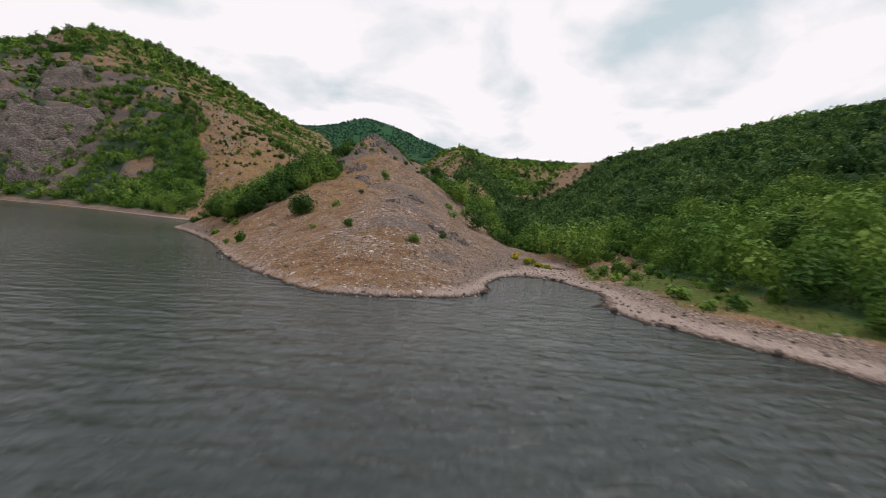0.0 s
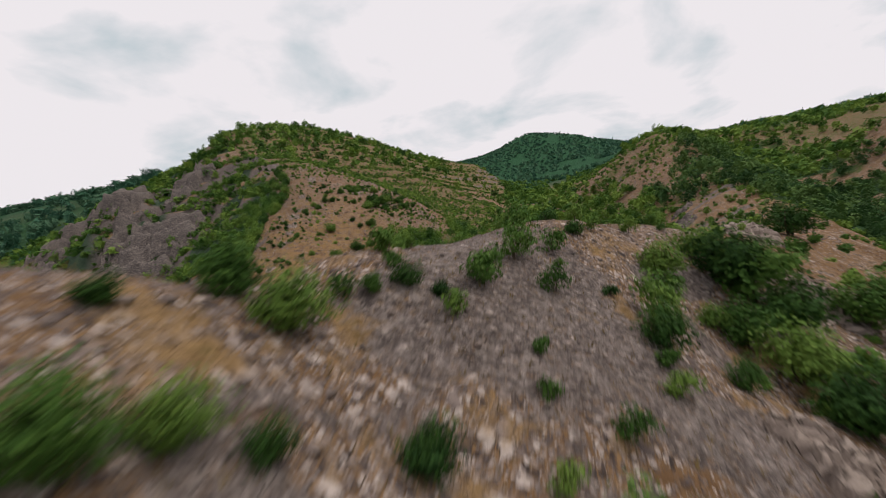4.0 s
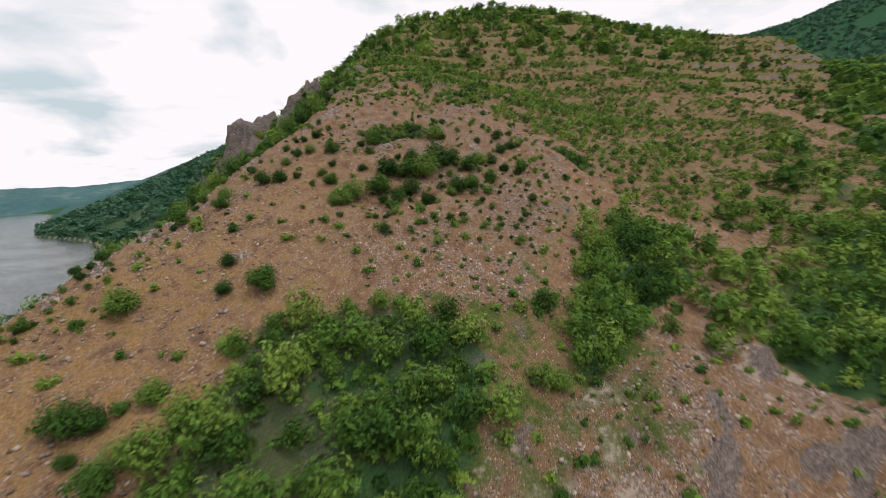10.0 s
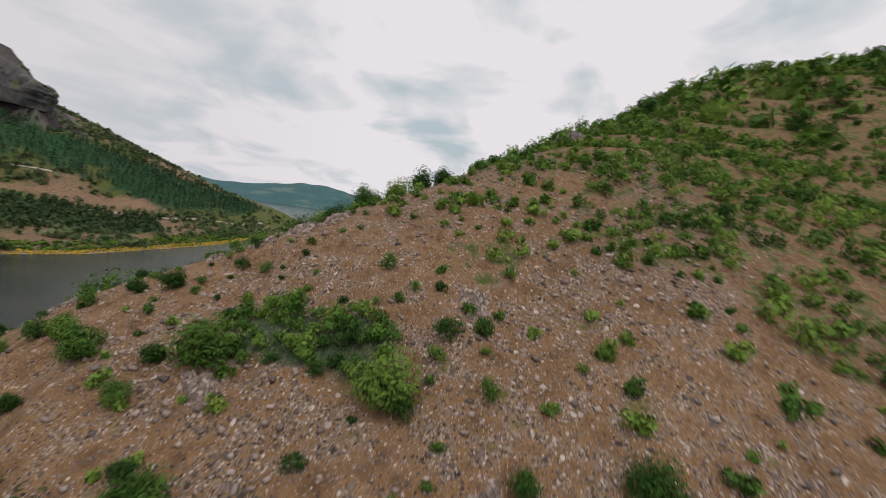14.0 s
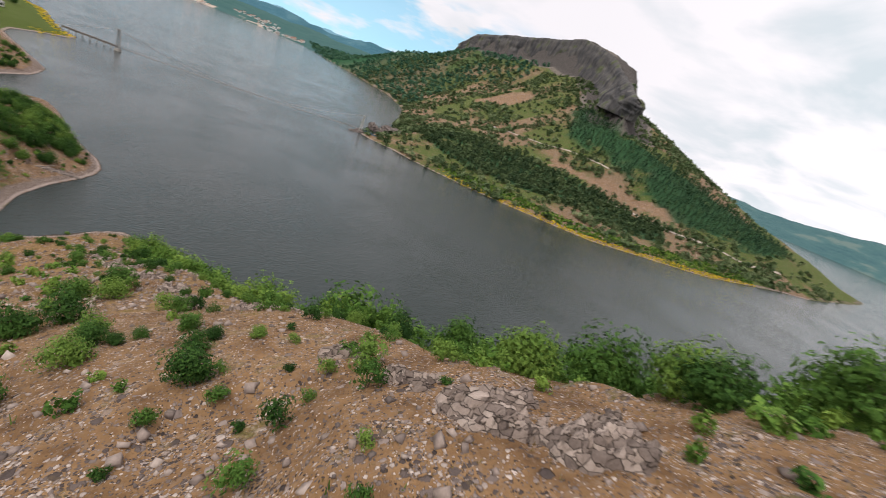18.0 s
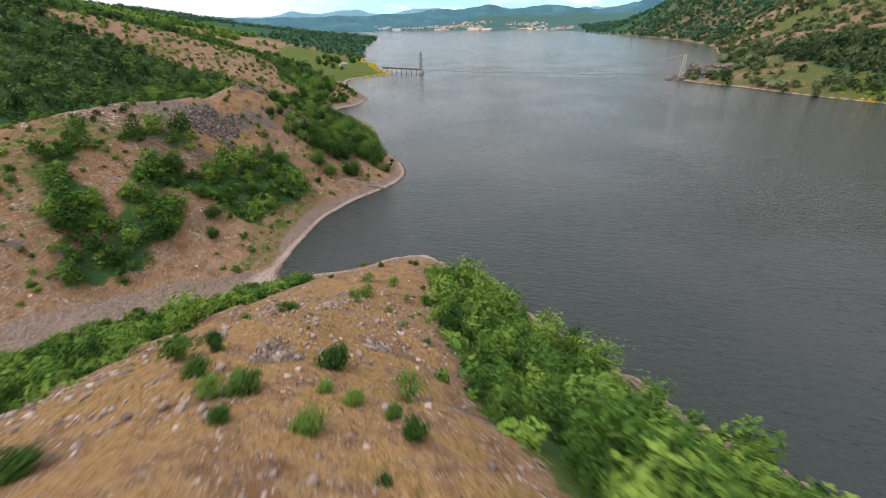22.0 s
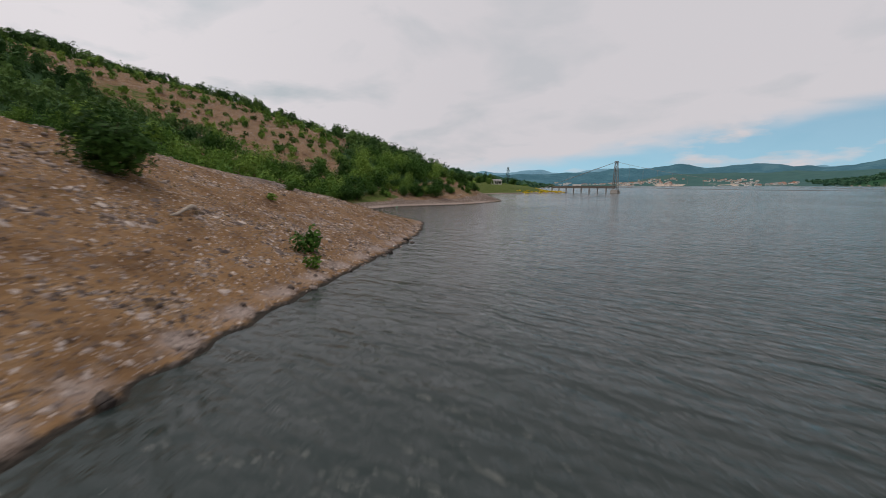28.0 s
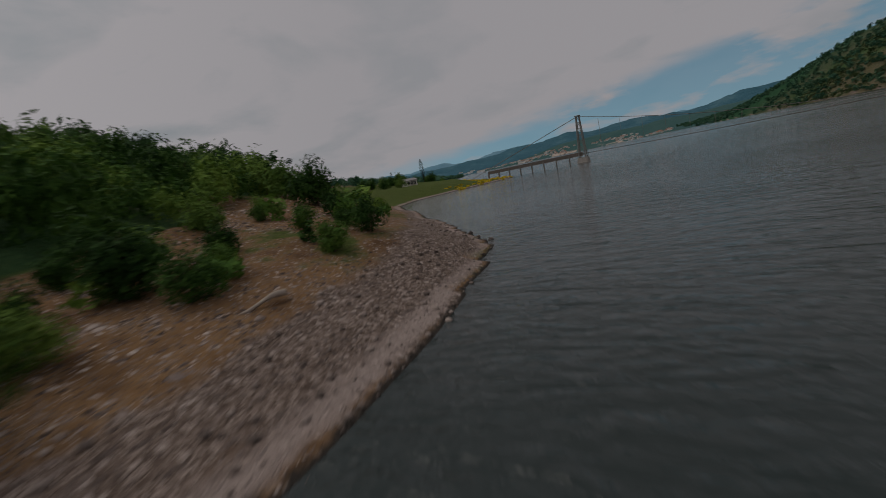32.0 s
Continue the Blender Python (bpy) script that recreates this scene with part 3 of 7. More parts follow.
def leaf_material(name, dark, mid, light, leaf_scale=6.0):
    m, nd, lk, b = material(name, 0.75)
    b.inputs["Specular IOR Level"].default_value = 0.12
    geo = nd.new("ShaderNodeNewGeometry")
    oi = nd.new("ShaderNodeObjectInfo")
    n = noise_tex(nd, lk, geo.outputs["Position"], 0.3, 2)
    tone = nd.new("ShaderNodeAttribute")
    tone.attribute_name = "tone"
    # single leaves: small cells with a shade of their own and gaps between them
    cell = add(nd, "ShaderNodeTexVoronoi", Scale=leaf_scale)
    lk.new(geo.outputs["Position"], cell.inputs["Vector"])
    one = nd.new("ShaderNodeSeparateColor")
    lk.new(cell.outputs["Color"], one.inputs[0])
    f = calc(nd, lk, "ADD", calc(nd, lk, "ADD", calc(nd, lk, "ADD", calc(nd, lk, "MULTIPLY", geo.outputs["Random Per Island"], 0.14), calc(nd, lk, "MULTIPLY", one.outputs[0], 0.16)), calc(nd, lk, "MULTIPLY", tone.outputs["Fac"], 0.5)),
             calc(nd, lk, "ADD", calc(nd, lk, "MULTIPLY", n, 0.5), calc(nd, lk, "MULTIPLY", oi.outputs["Random"], 0.08)))
    col = ramp_node(nd, lk, f, [(0.35, dark), (0.63, mid), (0.95, light)])
    lk.new(col, b.inputs["Base Color"])
    # thin leaves let light through
    tr = nd.new("ShaderNodeBsdfTranslucent")
    lk.new(col, tr.inputs["Color"])
    ms = nd.new("ShaderNodeMixShader")
    ms.inputs[0].default_value = 0.16
    lk.new(b.outputs[0], ms.inputs[1])
    lk.new(tr.outputs[0], ms.inputs[2])
    gap = nd.new("ShaderNodeBsdfTransparent")
    hole = calc(nd, lk, "GREATER_THAN", cell.outputs["Distance"], 0.6)
    mg = nd.new("ShaderNodeMixShader")
    lk.new(hole, mg.inputs[0])
    lk.new(ms.outputs[0], mg.inputs[1])
    lk.new(gap.outputs[0], mg.inputs[2])
    lk.new(mg.outputs[0], nd["Material Output"].inputs["Surface"])
    return m


GROUND = ground_material()
WATER = water_material()
LEAF = leaf_material("leaves", (0.020, 0.058, 0.012), (0.080, 0.168, 0.028), (0.20, 0.30, 0.055))
# darker copy of LEAF: shade of the eastern slopes put into the leaf colour
LEAF_SHADED = leaf_material("shaded_leaves", (0.014, 0.042, 0.013), (0.048, 0.108, 0.030), (0.12, 0.20, 0.052))
LEAF_DARK = leaf_material("dark_leaves", (0.02, 0.05, 0.022), (0.038, 0.085, 0.034), (0.07, 0.125, 0.045))
LEAF_DULL = leaf_material("dull_leaves", (0.04, 0.068, 0.028), (0.085, 0.13, 0.052), (0.17, 0.205, 0.10), 2.0)
BARK = plain("bark", (0.10, 0.075, 0.055), 0.95, 0, 0.35, 4)


def jointed_rock(name, dark, mid, light):
    """Bedrock broken into blocks: each block a shade of its own, dark open joints between them."""
    m, nd, lk, b = material(name, 0.95)
    b.inputs["Specular IOR Level"].default_value = 0.1
    pos = nd.new("ShaderNodeNewGeometry").outputs["Position"]
    mp = nd.new("ShaderNodeMapping")
    mp.inputs["Rotation"].default_value, mp.inputs["Scale"].default_value = (0.5, 0.3, 0.6), (1.0, 2.2, 2.6)
    lk.new(pos, mp.inputs[0])
    blocks, joints = add(nd, "ShaderNodeTexVoronoi", Scale=1.3), add(nd, "ShaderNodeTexVoronoi", Scale=1.3)
    joints.feature = "DISTANCE_TO_EDGE"
    lk.new(mp.outputs[0], blocks.inputs["Vector"])
    lk.new(mp.outputs[0], joints.inputs["Vector"])
    c = nd.new("ShaderNodeSeparateColor")
    lk.new(blocks.outputs["Color"], c.inputs[0])
    grain = noise_tex(nd, lk, pos, 9.0, 5, 0.7)
    f = calc(nd, lk, "ADD", calc(nd, lk, "MULTIPLY", c.outputs[0], 0.6), calc(nd, lk, "MULTIPLY", grain, 0.5))
    col = ramp_node(nd, lk, f, [(0.2, dark), (0.55, mid), (0.9, light)])
    gap = span(nd, lk, calc(nd, lk, "ADD", joints.outputs["Distance"], calc(nd, lk, "MULTIPLY", grain, 0.05)), 0.0, 0.075)
    lk.new(mix(nd, lk, gap, [v * 0.75 for v in dark], col), b.inputs["Base Color"])
    bump(nd, lk, b, calc(nd, lk, "ADD", calc(nd, lk, "MULTIPLY", gap, 0.8), calc(nd, lk, "ADD", calc(nd, lk, "MULTIPLY", c.outputs[1], 0.5), calc(nd, lk, "MULTIPLY", grain, 0.4))), 1.0, 0.16)
    return m


ROCK = jointed_rock("pink_grey_rock", (0.13, 0.10, 0.088), (0.27, 0.212, 0.182), (0.48, 0.39, 0.34))
CRAG = jointed_rock("dark_rock", (0.06, 0.05, 0.047), (0.145, 0.12, 0.11), (0.30, 0.25, 0.225))


# ---- mesh helpers ----
def mesh_of(name, verts, faces, mat, smooth=False):
    me = bpy.data.meshes.new(name)
    me.from_pydata(np.asarray(verts).tolist(), [], [tuple(f) for f in np.asarray(faces).tolist()] if isinstance(faces, np.ndarray) else faces)
    me.materials.append(mat)
    if smooth:
        me.polygons.foreach_set("use_smooth", np.ones(len(me.polygons), bool))
    me.update()
    return me


def part(name, data, parent, label=""):
    ob = new(name, data)
    ob.parent = parent
    return tagged(ob, label) if label else ob


def from_bm(name, bm, mat, smooth=False):
    me = bpy.data.meshes.new(name)
    bm.to_mesh(me)
    bm.free()
    me.materials.append(mat)
    if smooth:
        for p in me.polygons:
            p.use_smooth = True
    return me


# ---- the ground: one sheet from the near slopes to the far hills ----
def axis_lines(lo, hi, step, near_lo, near_hi, growth=1.09):
    mid = list(np.arange(near_lo, near_hi + step / 2, step))
    s, v = step, near_hi
    while v < hi:
        s *= growth
        v += s
        mid.append(v)
    s, v = step, near_lo
    while v > lo:
        s *= growth
        v -= s
        mid.insert(0, v)
    return np.array(mid)


GX = axis_lines(-3300, 3300, 0.9, -112, 46, 1.035)
GY = axis_lines(-3300, 2600, 0.9, -112, 156, 1.035)
gx, gy = np.meshgrid(GX, GY)
gx, gy = gx.ravel(), gy.ravel()
GZ = land(gx, gy)


def ground_z(x, y):
    """Height of the sheet at plan places (bilinear), in plan units."""
    x, y = np.atleast_1d(np.asarray(x, float)), np.atleast_1d(np.asarray(y, float))
    i, j = np.clip(np.searchsorted(GX, x) - 1, 0, len(GX) - 2), np.clip(np.searchsorted(GY, y) - 1, 0, len(GY) - 2)
    u, v = (x - GX[i]) / (GX[i + 1] - GX[i]), (y - GY[j]) / (GY[j + 1] - GY[j])
    g = GZ.reshape(len(GY), len(GX))
    return (g[j, i] * (1 - u) + g[j, i + 1] * u) * (1 - v) + (g[j + 1, i] * (1 - u) + g[j + 1, i + 1] * u) * v


def steep(x, y, e=1.0):
    return np.hypot(ground_z(x + e, y) - ground_z(x - e, y), ground_z(x, y + e) - ground_z(x, y - e)) / (2 * e)


WOOD_CORE = [CREEK_W[3:], CREEK_E[3:]]


BANK = [(-47, 38.5), (-51, 52), (-55, 63), (-62, 77), (-73, 96), (-80, 107), (-89, 122), (-107, 137), (-118, 138), (-118, 84), (-98, 71), (-62, 43)]
THICKETS = [
    [(-42, 104), (-37, 112), (-31, 117), (-26, 111), (-21, 104), (-12, 98), (-7, 94), (-12, 80), (-20, 70), (-28, 58), (-32, 60), (-27, 78), (-30, 88), (-36, 94)],
    [(-79.5, 112), (-76.5, 109.5), (-75.5, 106), (-78, 105.5), (-80.5, 109)], [(-34, 137), (-37, 150), (-34, 160), (-26, 148), (-25, 124)], [(-67, 127), (-64, 137), (-61, 136), (-63, 127)], [(-54, 156), (-49, 163), (-47, 157)],
    [(-33, 44.5), (-31.5, 54), (-26, 65), (-19, 76), (-10, 73), (-14, 60), (-19.5, 51), (-26.5, 45)],
]

FLANK_BARE = [(2, 62), (8, 72), (9, 84), (14, 92), (22, 96), (34, 96), (32, 80), (24, 58), (14, 50), (6, 56)]
DENSE = [(-56, 158), (-70, 152), (-95, 158), (-125, 175), (-112, 240), (-70, 275), (-20, 245), (-12, 200), (-30, 170), (-46, 163)]
MESA_BELT = [(-178, -235), (-190, -180), (-207, -137), (-250, -118), (-310, -88), (-350, -77), (-372, -104), (-345, -125), (-313, -148), (-284, -170), (-262, -215), (-240, -240), (-200, -240)]
MESA_PINES = [(-335, -225), (-345, -185), (-375, -152), (-405, -112), (-455, -112), (-493, -103), (-592, -122), (-640, -150), (-540, -178), (-445, -200), (-398, -196), (-384, -214), (-400, -250), (-410, -300), (-396, -318)]


def cover(x, y, z):
    """What grows where: woods, shrub, grass, stones, gravel (0 to 1 each), over plan arrays."""
    water = inside(x, y, LAKE_POLY)
    shore = np.minimum(line_distance(x, y, SHORE_A + SHORE_B + SHORE_C)[0], line_distance(x, y, SHORE_D)[0])
    dist = np.hypot(x, y - 40)
    cw, sw = line_distance(x, y, CREEK_W)
    ce, se = line_distance(x, y, CREEK_E)
    r1, s1 = line_distance(x, y, RIDGE_1)
    r2, s2 = line_distance(x, y, RIDGE_2)
    n = fbm(x, y, 16, 4)
    nb = fbm(x + 300, y, 60, 3)
    spur = ramp(r1, 17, 9) * ramp(y, 40, 25)
    spur_w = inside(x, y, [(-25, 3), (-25.5, -3.5), (-19, -13.5), (-10, -25), (-3, -14), (-4, 4), (-8, 12)])
    nose = inside(x, y, [(-46, 36), (-34, 55), (-38, 75), (-28, 100), (-30, 122), (-46, 150), (-60, 168), (-92, 165), (-108, 150), (-90, 122), (-80, 106), (-73, 96), (-61, 77), (-54, 63), (-50.5, 52)])
    woods = ramp(cw, 30, 8) * ramp(y, 60, 78) * ramp(n, 0.32, 0.5)
    woods = np.maximum(woods, ramp(ce, 34, 9) * ramp(y, -34, -14) * ramp(n, 0.3, 0.45))
    woods = woods * np.where(y < 75, ramp(r1, 8, 14), 1.0)
    woods = np.maximum(woods, spur_w * 1.0)
    # the bank under the big hill's nose, and the wooded slopes beyond
    hill4 = inside(x, y, [(24.5, -60), (27, -42), (36, -20), (44, 0), (60, 60), (80, 150), (300, 300), (300, -260), (70, -130), (40, -108), (33, -95), (32, -80)])
    woods = np.maximum(woods, hill4 * ramp(nb + 0.4 * (n - 0.5) + 0.25 * ramp(x, 30, 60) * ramp(y, -60, -10), 0.36, 0.52))
    top = ramp(z, 55, 95) * ramp(dist, 130, 190) * np.where((x < -40) & (dist < 420), 0.3, 1.0)
    woods = np.maximum(woods, top * ramp(nb + 0.5 * (n - 0.5), 0.42, 0.58) * 0.9)
    woods = np.maximum(woods, ramp(dist, 320, 460) * ramp(nb, 0.30, 0.5))
    woods = woods * ~nose * (1 - spur * ~spur_w)
    for poly in THICKETS:
        soft = line_distance(x, y, poly + poly[:1])[0] * np.where(inside(x, y, poly), 1, -1)
        woods = np.maximum(woods, ramp(soft + 2.5 * (n - 0.42), -0.6, 0.6))
    woods = np.maximum(woods, ramp(-x, 225, 300) * (y > 0) * ramp(fbm(x, y + 77, 45, 4), 0.42, 0.5))
    bank = inside(x, y, BANK) * ramp(shore, 1.5, 3.5)
    woods = np.maximum(woods, bank * ramp(n, 0.25, 0.4))
    south = inside(x, y, [(-92, 124), (-108, 150), (-150, 170), (-215, 225), (-300, 230), (-300, 100), (-190, 108), (-140, 96), (-100, 76)])
    woods = np.maximum(woods, south * ramp(fbm(x, y + 15, 24, 4), 0.51, 0.58))
    bare = inside(x, y, [(44, -70), (54, -86), (62, -97), (86, -104), (118, -72), (124, -40), (98, -44), (64, -58)]) | inside(x, y, FLANK_BARE) | inside(x, y, [(-26, 112), (-22, 142), (-8, 142), (-6, 112), (-14, 100)])
    woods = woods * ~(bare & (n > 0.4 - 0.25 * (x > 0)))
    flank = inside(x, y, [(-19, 20), (-9, 14), (-2, 28), (4, 44), (-4, 52), (-9, 56), (-17, 42)])
    woods = np.maximum(woods, flank * ramp(fbm(x, y + 40, 9, 3), 0.45, 0.53))
    mesa = (y < -50) & (x < -120) & (y > -1300)
    woods = np.where(mesa, np.maximum(inside(x, y, MESA_BELT) * ramp(n, 0.28, 0.4), inside(x, y, MESA_PINES) * ramp(n, 0.2, 0.34)), woods)
    scar = inside(x, y, [(-300, -190), (-320, -160), (-350, -157), (-362, -140), (-392, -134), (-425, -126), (-400, -112), (-356, -133), (-330, -148), (-294, -172)]) | inside(x, y, [(-332, -464), (-389, -470), (-401, -418), (-353, -400)]) | inside(x, y, [(-150, -205), (-170, -235), (-215, -245), (-205, -222)])
    meadow = inside(x, y, [(40, -175), (62, -150), (120, -170), (200, -330), (120, -320), (60, -230)])
    woods = np.where(meadow | water, 0, woods)
    green = np.maximum(woods, np.maximum(0.55 * ramp(n, 0.5, 0.7), 0.9 * meadow))
    green = np.where(nose, 0.24 + 0.4 * ramp(n, 0.62, 0.75), green)
    green = np.where(spur > 0.3, np.maximum(0.12, spur_w * 0.2), green)
    green = np.where(spur_w, 0.12, green)
    green = np.where(mesa, np.where(scar, 0.1, 0.2 + 0.5 * ramp(nb, 0.38, 0.58)), green)
    green = np.where(inside(x, y, FLANK_BARE), 0.3, green)
    green = np.where(south, green * 0.55, green)
    scree = np.where(nose, 0.48 + 0.5 * (fbm(x, y + 90, 11, 3) - 0.5), 0.38)
    scree = np.where(bare & (x < 0), 0.5 + 0.6 * (fbm(x, y + 90, 8, 3) - 0.5), scree)
    scree = np.where(spur > 0.2, 0.46 + 0.24 * ramp(x, -1, 5) + 0.5 * (fbm(x, y, 6, 3) - 0.5), scree)
    gold = np.maximum(0.3, spur * (0.2 + 0.28 * ramp(y, -36, -22) + 0.16 * ramp(x, 3, -4))) + nose * (0.34 * ramp(y, 135, 90) + 0.03) + meadow * 0.25
    bx = 0.4 + 2.0 * fbm(x, y, 12, 2) + 0.2 * ramp(line_distance(x, y, [(-5, -42), (6, -49)])[0], 14, 4) + 1.1 * ramp(line_distance(x, y, [(18, -60), (20, -100)])[0], 16, 6)
    west = ramp(line_distance(x, y, [(-13, -28), (-4, -43), (2, -50)])[0], 9, 5)
    bx = bx * (1 - 0.8 * west)
    scree, gold = scree * (1 - 0.1 * west), gold - 0.06 * west
    beach = ramp(shore, bx + 1.6 - west, bx) * ~water
    gravel = ramp(cw + 1.6 * n, 4.4, 2.8) * ramp(y, 74, 62) * (x < 2)
    gravel = np.maximum(gravel, ramp(ce + 2 * n, 7.0, 4.4) * ramp(y, -20, -28))
    beach = np.maximum(beach, gravel)
    forest = np.maximum(np.where(mesa, np.maximum(np.maximum(woods * 0.9, 0.12 * ~scar), 0.5 * ramp(-y, 540, 760)), np.maximum(ramp(dist, 400, 520), 0.85 * ramp(-x, 215, 300) * (y > 0))), np.where(~mesa & (dist < 700), 0.75 * ramp(woods, 0.5, 0.9) * (1 - spur_w), 0))
    soft = line_distance(x, y, DENSE + DENSE[:1])[0] * np.where(inside(x, y, DENSE), 1, -1)
    dense = soft + 38 * (fbm(x, y + 5, 15, 3) - 0.47) > 0
    flat = inside(x, y, [(20, -47), (22.5, -62), (25.5, -76), (34, -72), (33, -50), (26, -40)])
    green = np.maximum(green, 0.75 * flat * ramp(n, 0.3, 0.5))
    green = np.where(dense, 0.46, green)
    green = np.maximum(green, 0.5 * ramp(z, 42, 58) * (dist < 480) * ~south)
    # forest above 1 grows with distance and sets the haze in the ground colour
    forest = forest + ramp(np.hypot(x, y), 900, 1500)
    pale = ramp(line_distance(x, y, [(60, -1960), (190, -2010), (330, -2080), (470, -2140)])[0], 90, 40) * ramp(fbm(x, y, 60, 3), 0.42, 0.52)
    pale = np.maximum(pale, inside(x, y, [(-26, 112), (-22, 142), (-8, 142), (-6, 112), (-14, 100)]) * (0.02 + 0.7 * fbm(x, y + 21, 7, 3)))
    rim = line_distance(x, y, MESA_TOP + MESA_TOP[:1])[0]
    rock = np.maximum(1.8 * mesa * ramp(rim, 40, 22) * (z > 75), spur * ramp(fbm(x, y + 9, 5, 4), 0.5, 0.6) * 0.62 * np.maximum(ramp(x, -3, 4), ramp(y, -16, -6)))
    rock = np.maximum(rock, inside(x, y, FLANK_BARE) * ramp(fbm(x * 0.5 + y * 0.4, y * 1.5, 6, 3), 0.48, 0.58) * 0.8)
    rock = np.maximum(rock, inside(x, y, [(-26, 112), (-22, 142), (-8, 142), (-6, 112), (-14, 100)]) * ramp(fbm(x, y, 6, 3), 0.45, 0.6) * 0.3)
    rock = np.maximum(rock, south * ramp(fbm(x, y, 18, 4), 0.47, 0.56) * 0.8)
    return dict(dense=dense, south=south, bare=bare, forest=forest, pale=pale, rock=rock, scar=scar, woods=woods, green=green * (1 - gravel), scree=scree, gold=gold, beach=beach, nose=nose, spur=spur, meadow=meadow, mesa=mesa, water=water, shore=shore, n=n, nb=nb, dist=dist)


COV = cover(gx, gy, GZ)
nx, ny = len(GX), len(GY)
g2 = GZ.reshape(ny, nx)
dzx, dzy = np.gradient(g2, GX, axis=1), np.gradient(g2, GY, axis=0)
SLOPE = np.hypot(dzx, dzy).ravel()
ia = (np.arange(ny - 1)[:, None] * nx + np.arange(nx - 1)[None, :]).ravel()
ground_me = bpy.data.meshes.new("ground")
ground_me.from_pydata((np.c_[gx, gy, GZ] * K).tolist(), [], np.c_[ia, ia + 1, ia + nx + 1, ia + nx].tolist())
ground_me.materials.append(GROUND)
rock_mask = np.maximum(ramp(SLOPE, 0.8, 1.3), COV["rock"]) * (1 - COV["beach"])
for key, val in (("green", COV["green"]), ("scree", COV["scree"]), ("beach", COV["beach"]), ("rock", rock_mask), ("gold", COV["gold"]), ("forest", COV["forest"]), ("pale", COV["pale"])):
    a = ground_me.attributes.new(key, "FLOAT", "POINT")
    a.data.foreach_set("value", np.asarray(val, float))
ground_me.polygons.foreach_set("use_smooth", np.ones(len(ground_me.polygons), bool))
ground = tagged(new("ground", ground_me), "stony brown slopes with dry grass and green hills round the lake", "ground", kind="structure")

wbm = bmesh.new()
bmesh.ops.create_grid(wbm, x_segments=24, y_segments=24, size=4700)
water = tagged(new("water", from_bm("water", wbm, WATER)), "grey green lake water with small wind ripples", "water", kind="structure")


# ---- plants ----
def fast_mesh(name, verts, quads, mat, tone=None):
    """A mesh of quads from arrays."""
    me = bpy.data.meshes.new(name)
    me.vertices.add(len(verts))
    me.vertices.foreach_set("co", np.ascontiguousarray(verts, dtype=np.float32).ravel())
    me.loops.add(quads.size)
    me.loops.foreach_set("vertex_index", np.ascontiguousarray(quads, dtype=np.int32).ravel())
    me.polygons.add(len(quads))
    me.polygons.foreach_set("loop_start", np.arange(0, quads.size, 4, dtype=np.int32))
    me.materials.append(mat)
    me.update(calc_edges=True)
    if tone is not None:
        a = me.attributes.new("tone", "FLOAT", "POINT")
        a.data.foreach_set("value", np.ascontiguousarray(tone, dtype=np.float32))
    return me


def leaves(count, radius, height, leaf, lumps, r, low=0.1, droop=0.0):
    """Leaf quads in an uneven crown of several lumps; the base of the plant is at the origin."""
    c = r.normal(size=(lumps, 3))
    c /= np.linalg.norm(c, axis=1)[:, None]
    c *= (0.25 + 0.5 * r.random((lumps, 1)))
    c[:, 2] = np.abs(c[:, 2]) * 1.1 - 0.25
    size = 0.34 + 0.26 * r.random(lumps)
    k = r.integers(0, lumps, count)
    d = r.normal(size=(count, 3))
    d /= np.linalg.norm(d, axis=1)[:, None]
    core = r.random(count) < 0.14
    p = c[k] + d * (size[k] * np.where(core, 0.45, 0.82 + 0.22 * r.random(count)))[:, None]
    p[:, 2] = np.maximum(p[:, 2], -0.62 + 0.2 * r.random(count))
    span_z = p[:, 2].max() - p[:, 2].min()
    pos = np.c_[p[:, :2] * radius, (p[:, 2] - p[:, 2].min()) / span_z * height * (1 - low) + low * height]
    n = d * 1.0 + r.normal(size=(count, 3)) * 0.3 + np.array([0, 0, 0.3])
    n /= np.linalg.norm(n, axis=1)[:, None]
    u = np.cross(n, r.normal(size=(count, 3)))
    u /= np.linalg.norm(u, axis=1)[:, None]
    v = np.cross(n, u)
    s = leaf * 1.25 * (0.6 + 0.8 * r.random((count, 1))) * np.where(core, 1.7, 1.0)[:, None]
    q = np.stack([pos - u * s, pos + v * s * 0.55 - u * s * 0.1, pos + u * s - n * s * 0.3, pos - v * s * 0.55 + u * s * 0.15], 1)
    return q.reshape(-1, 3)


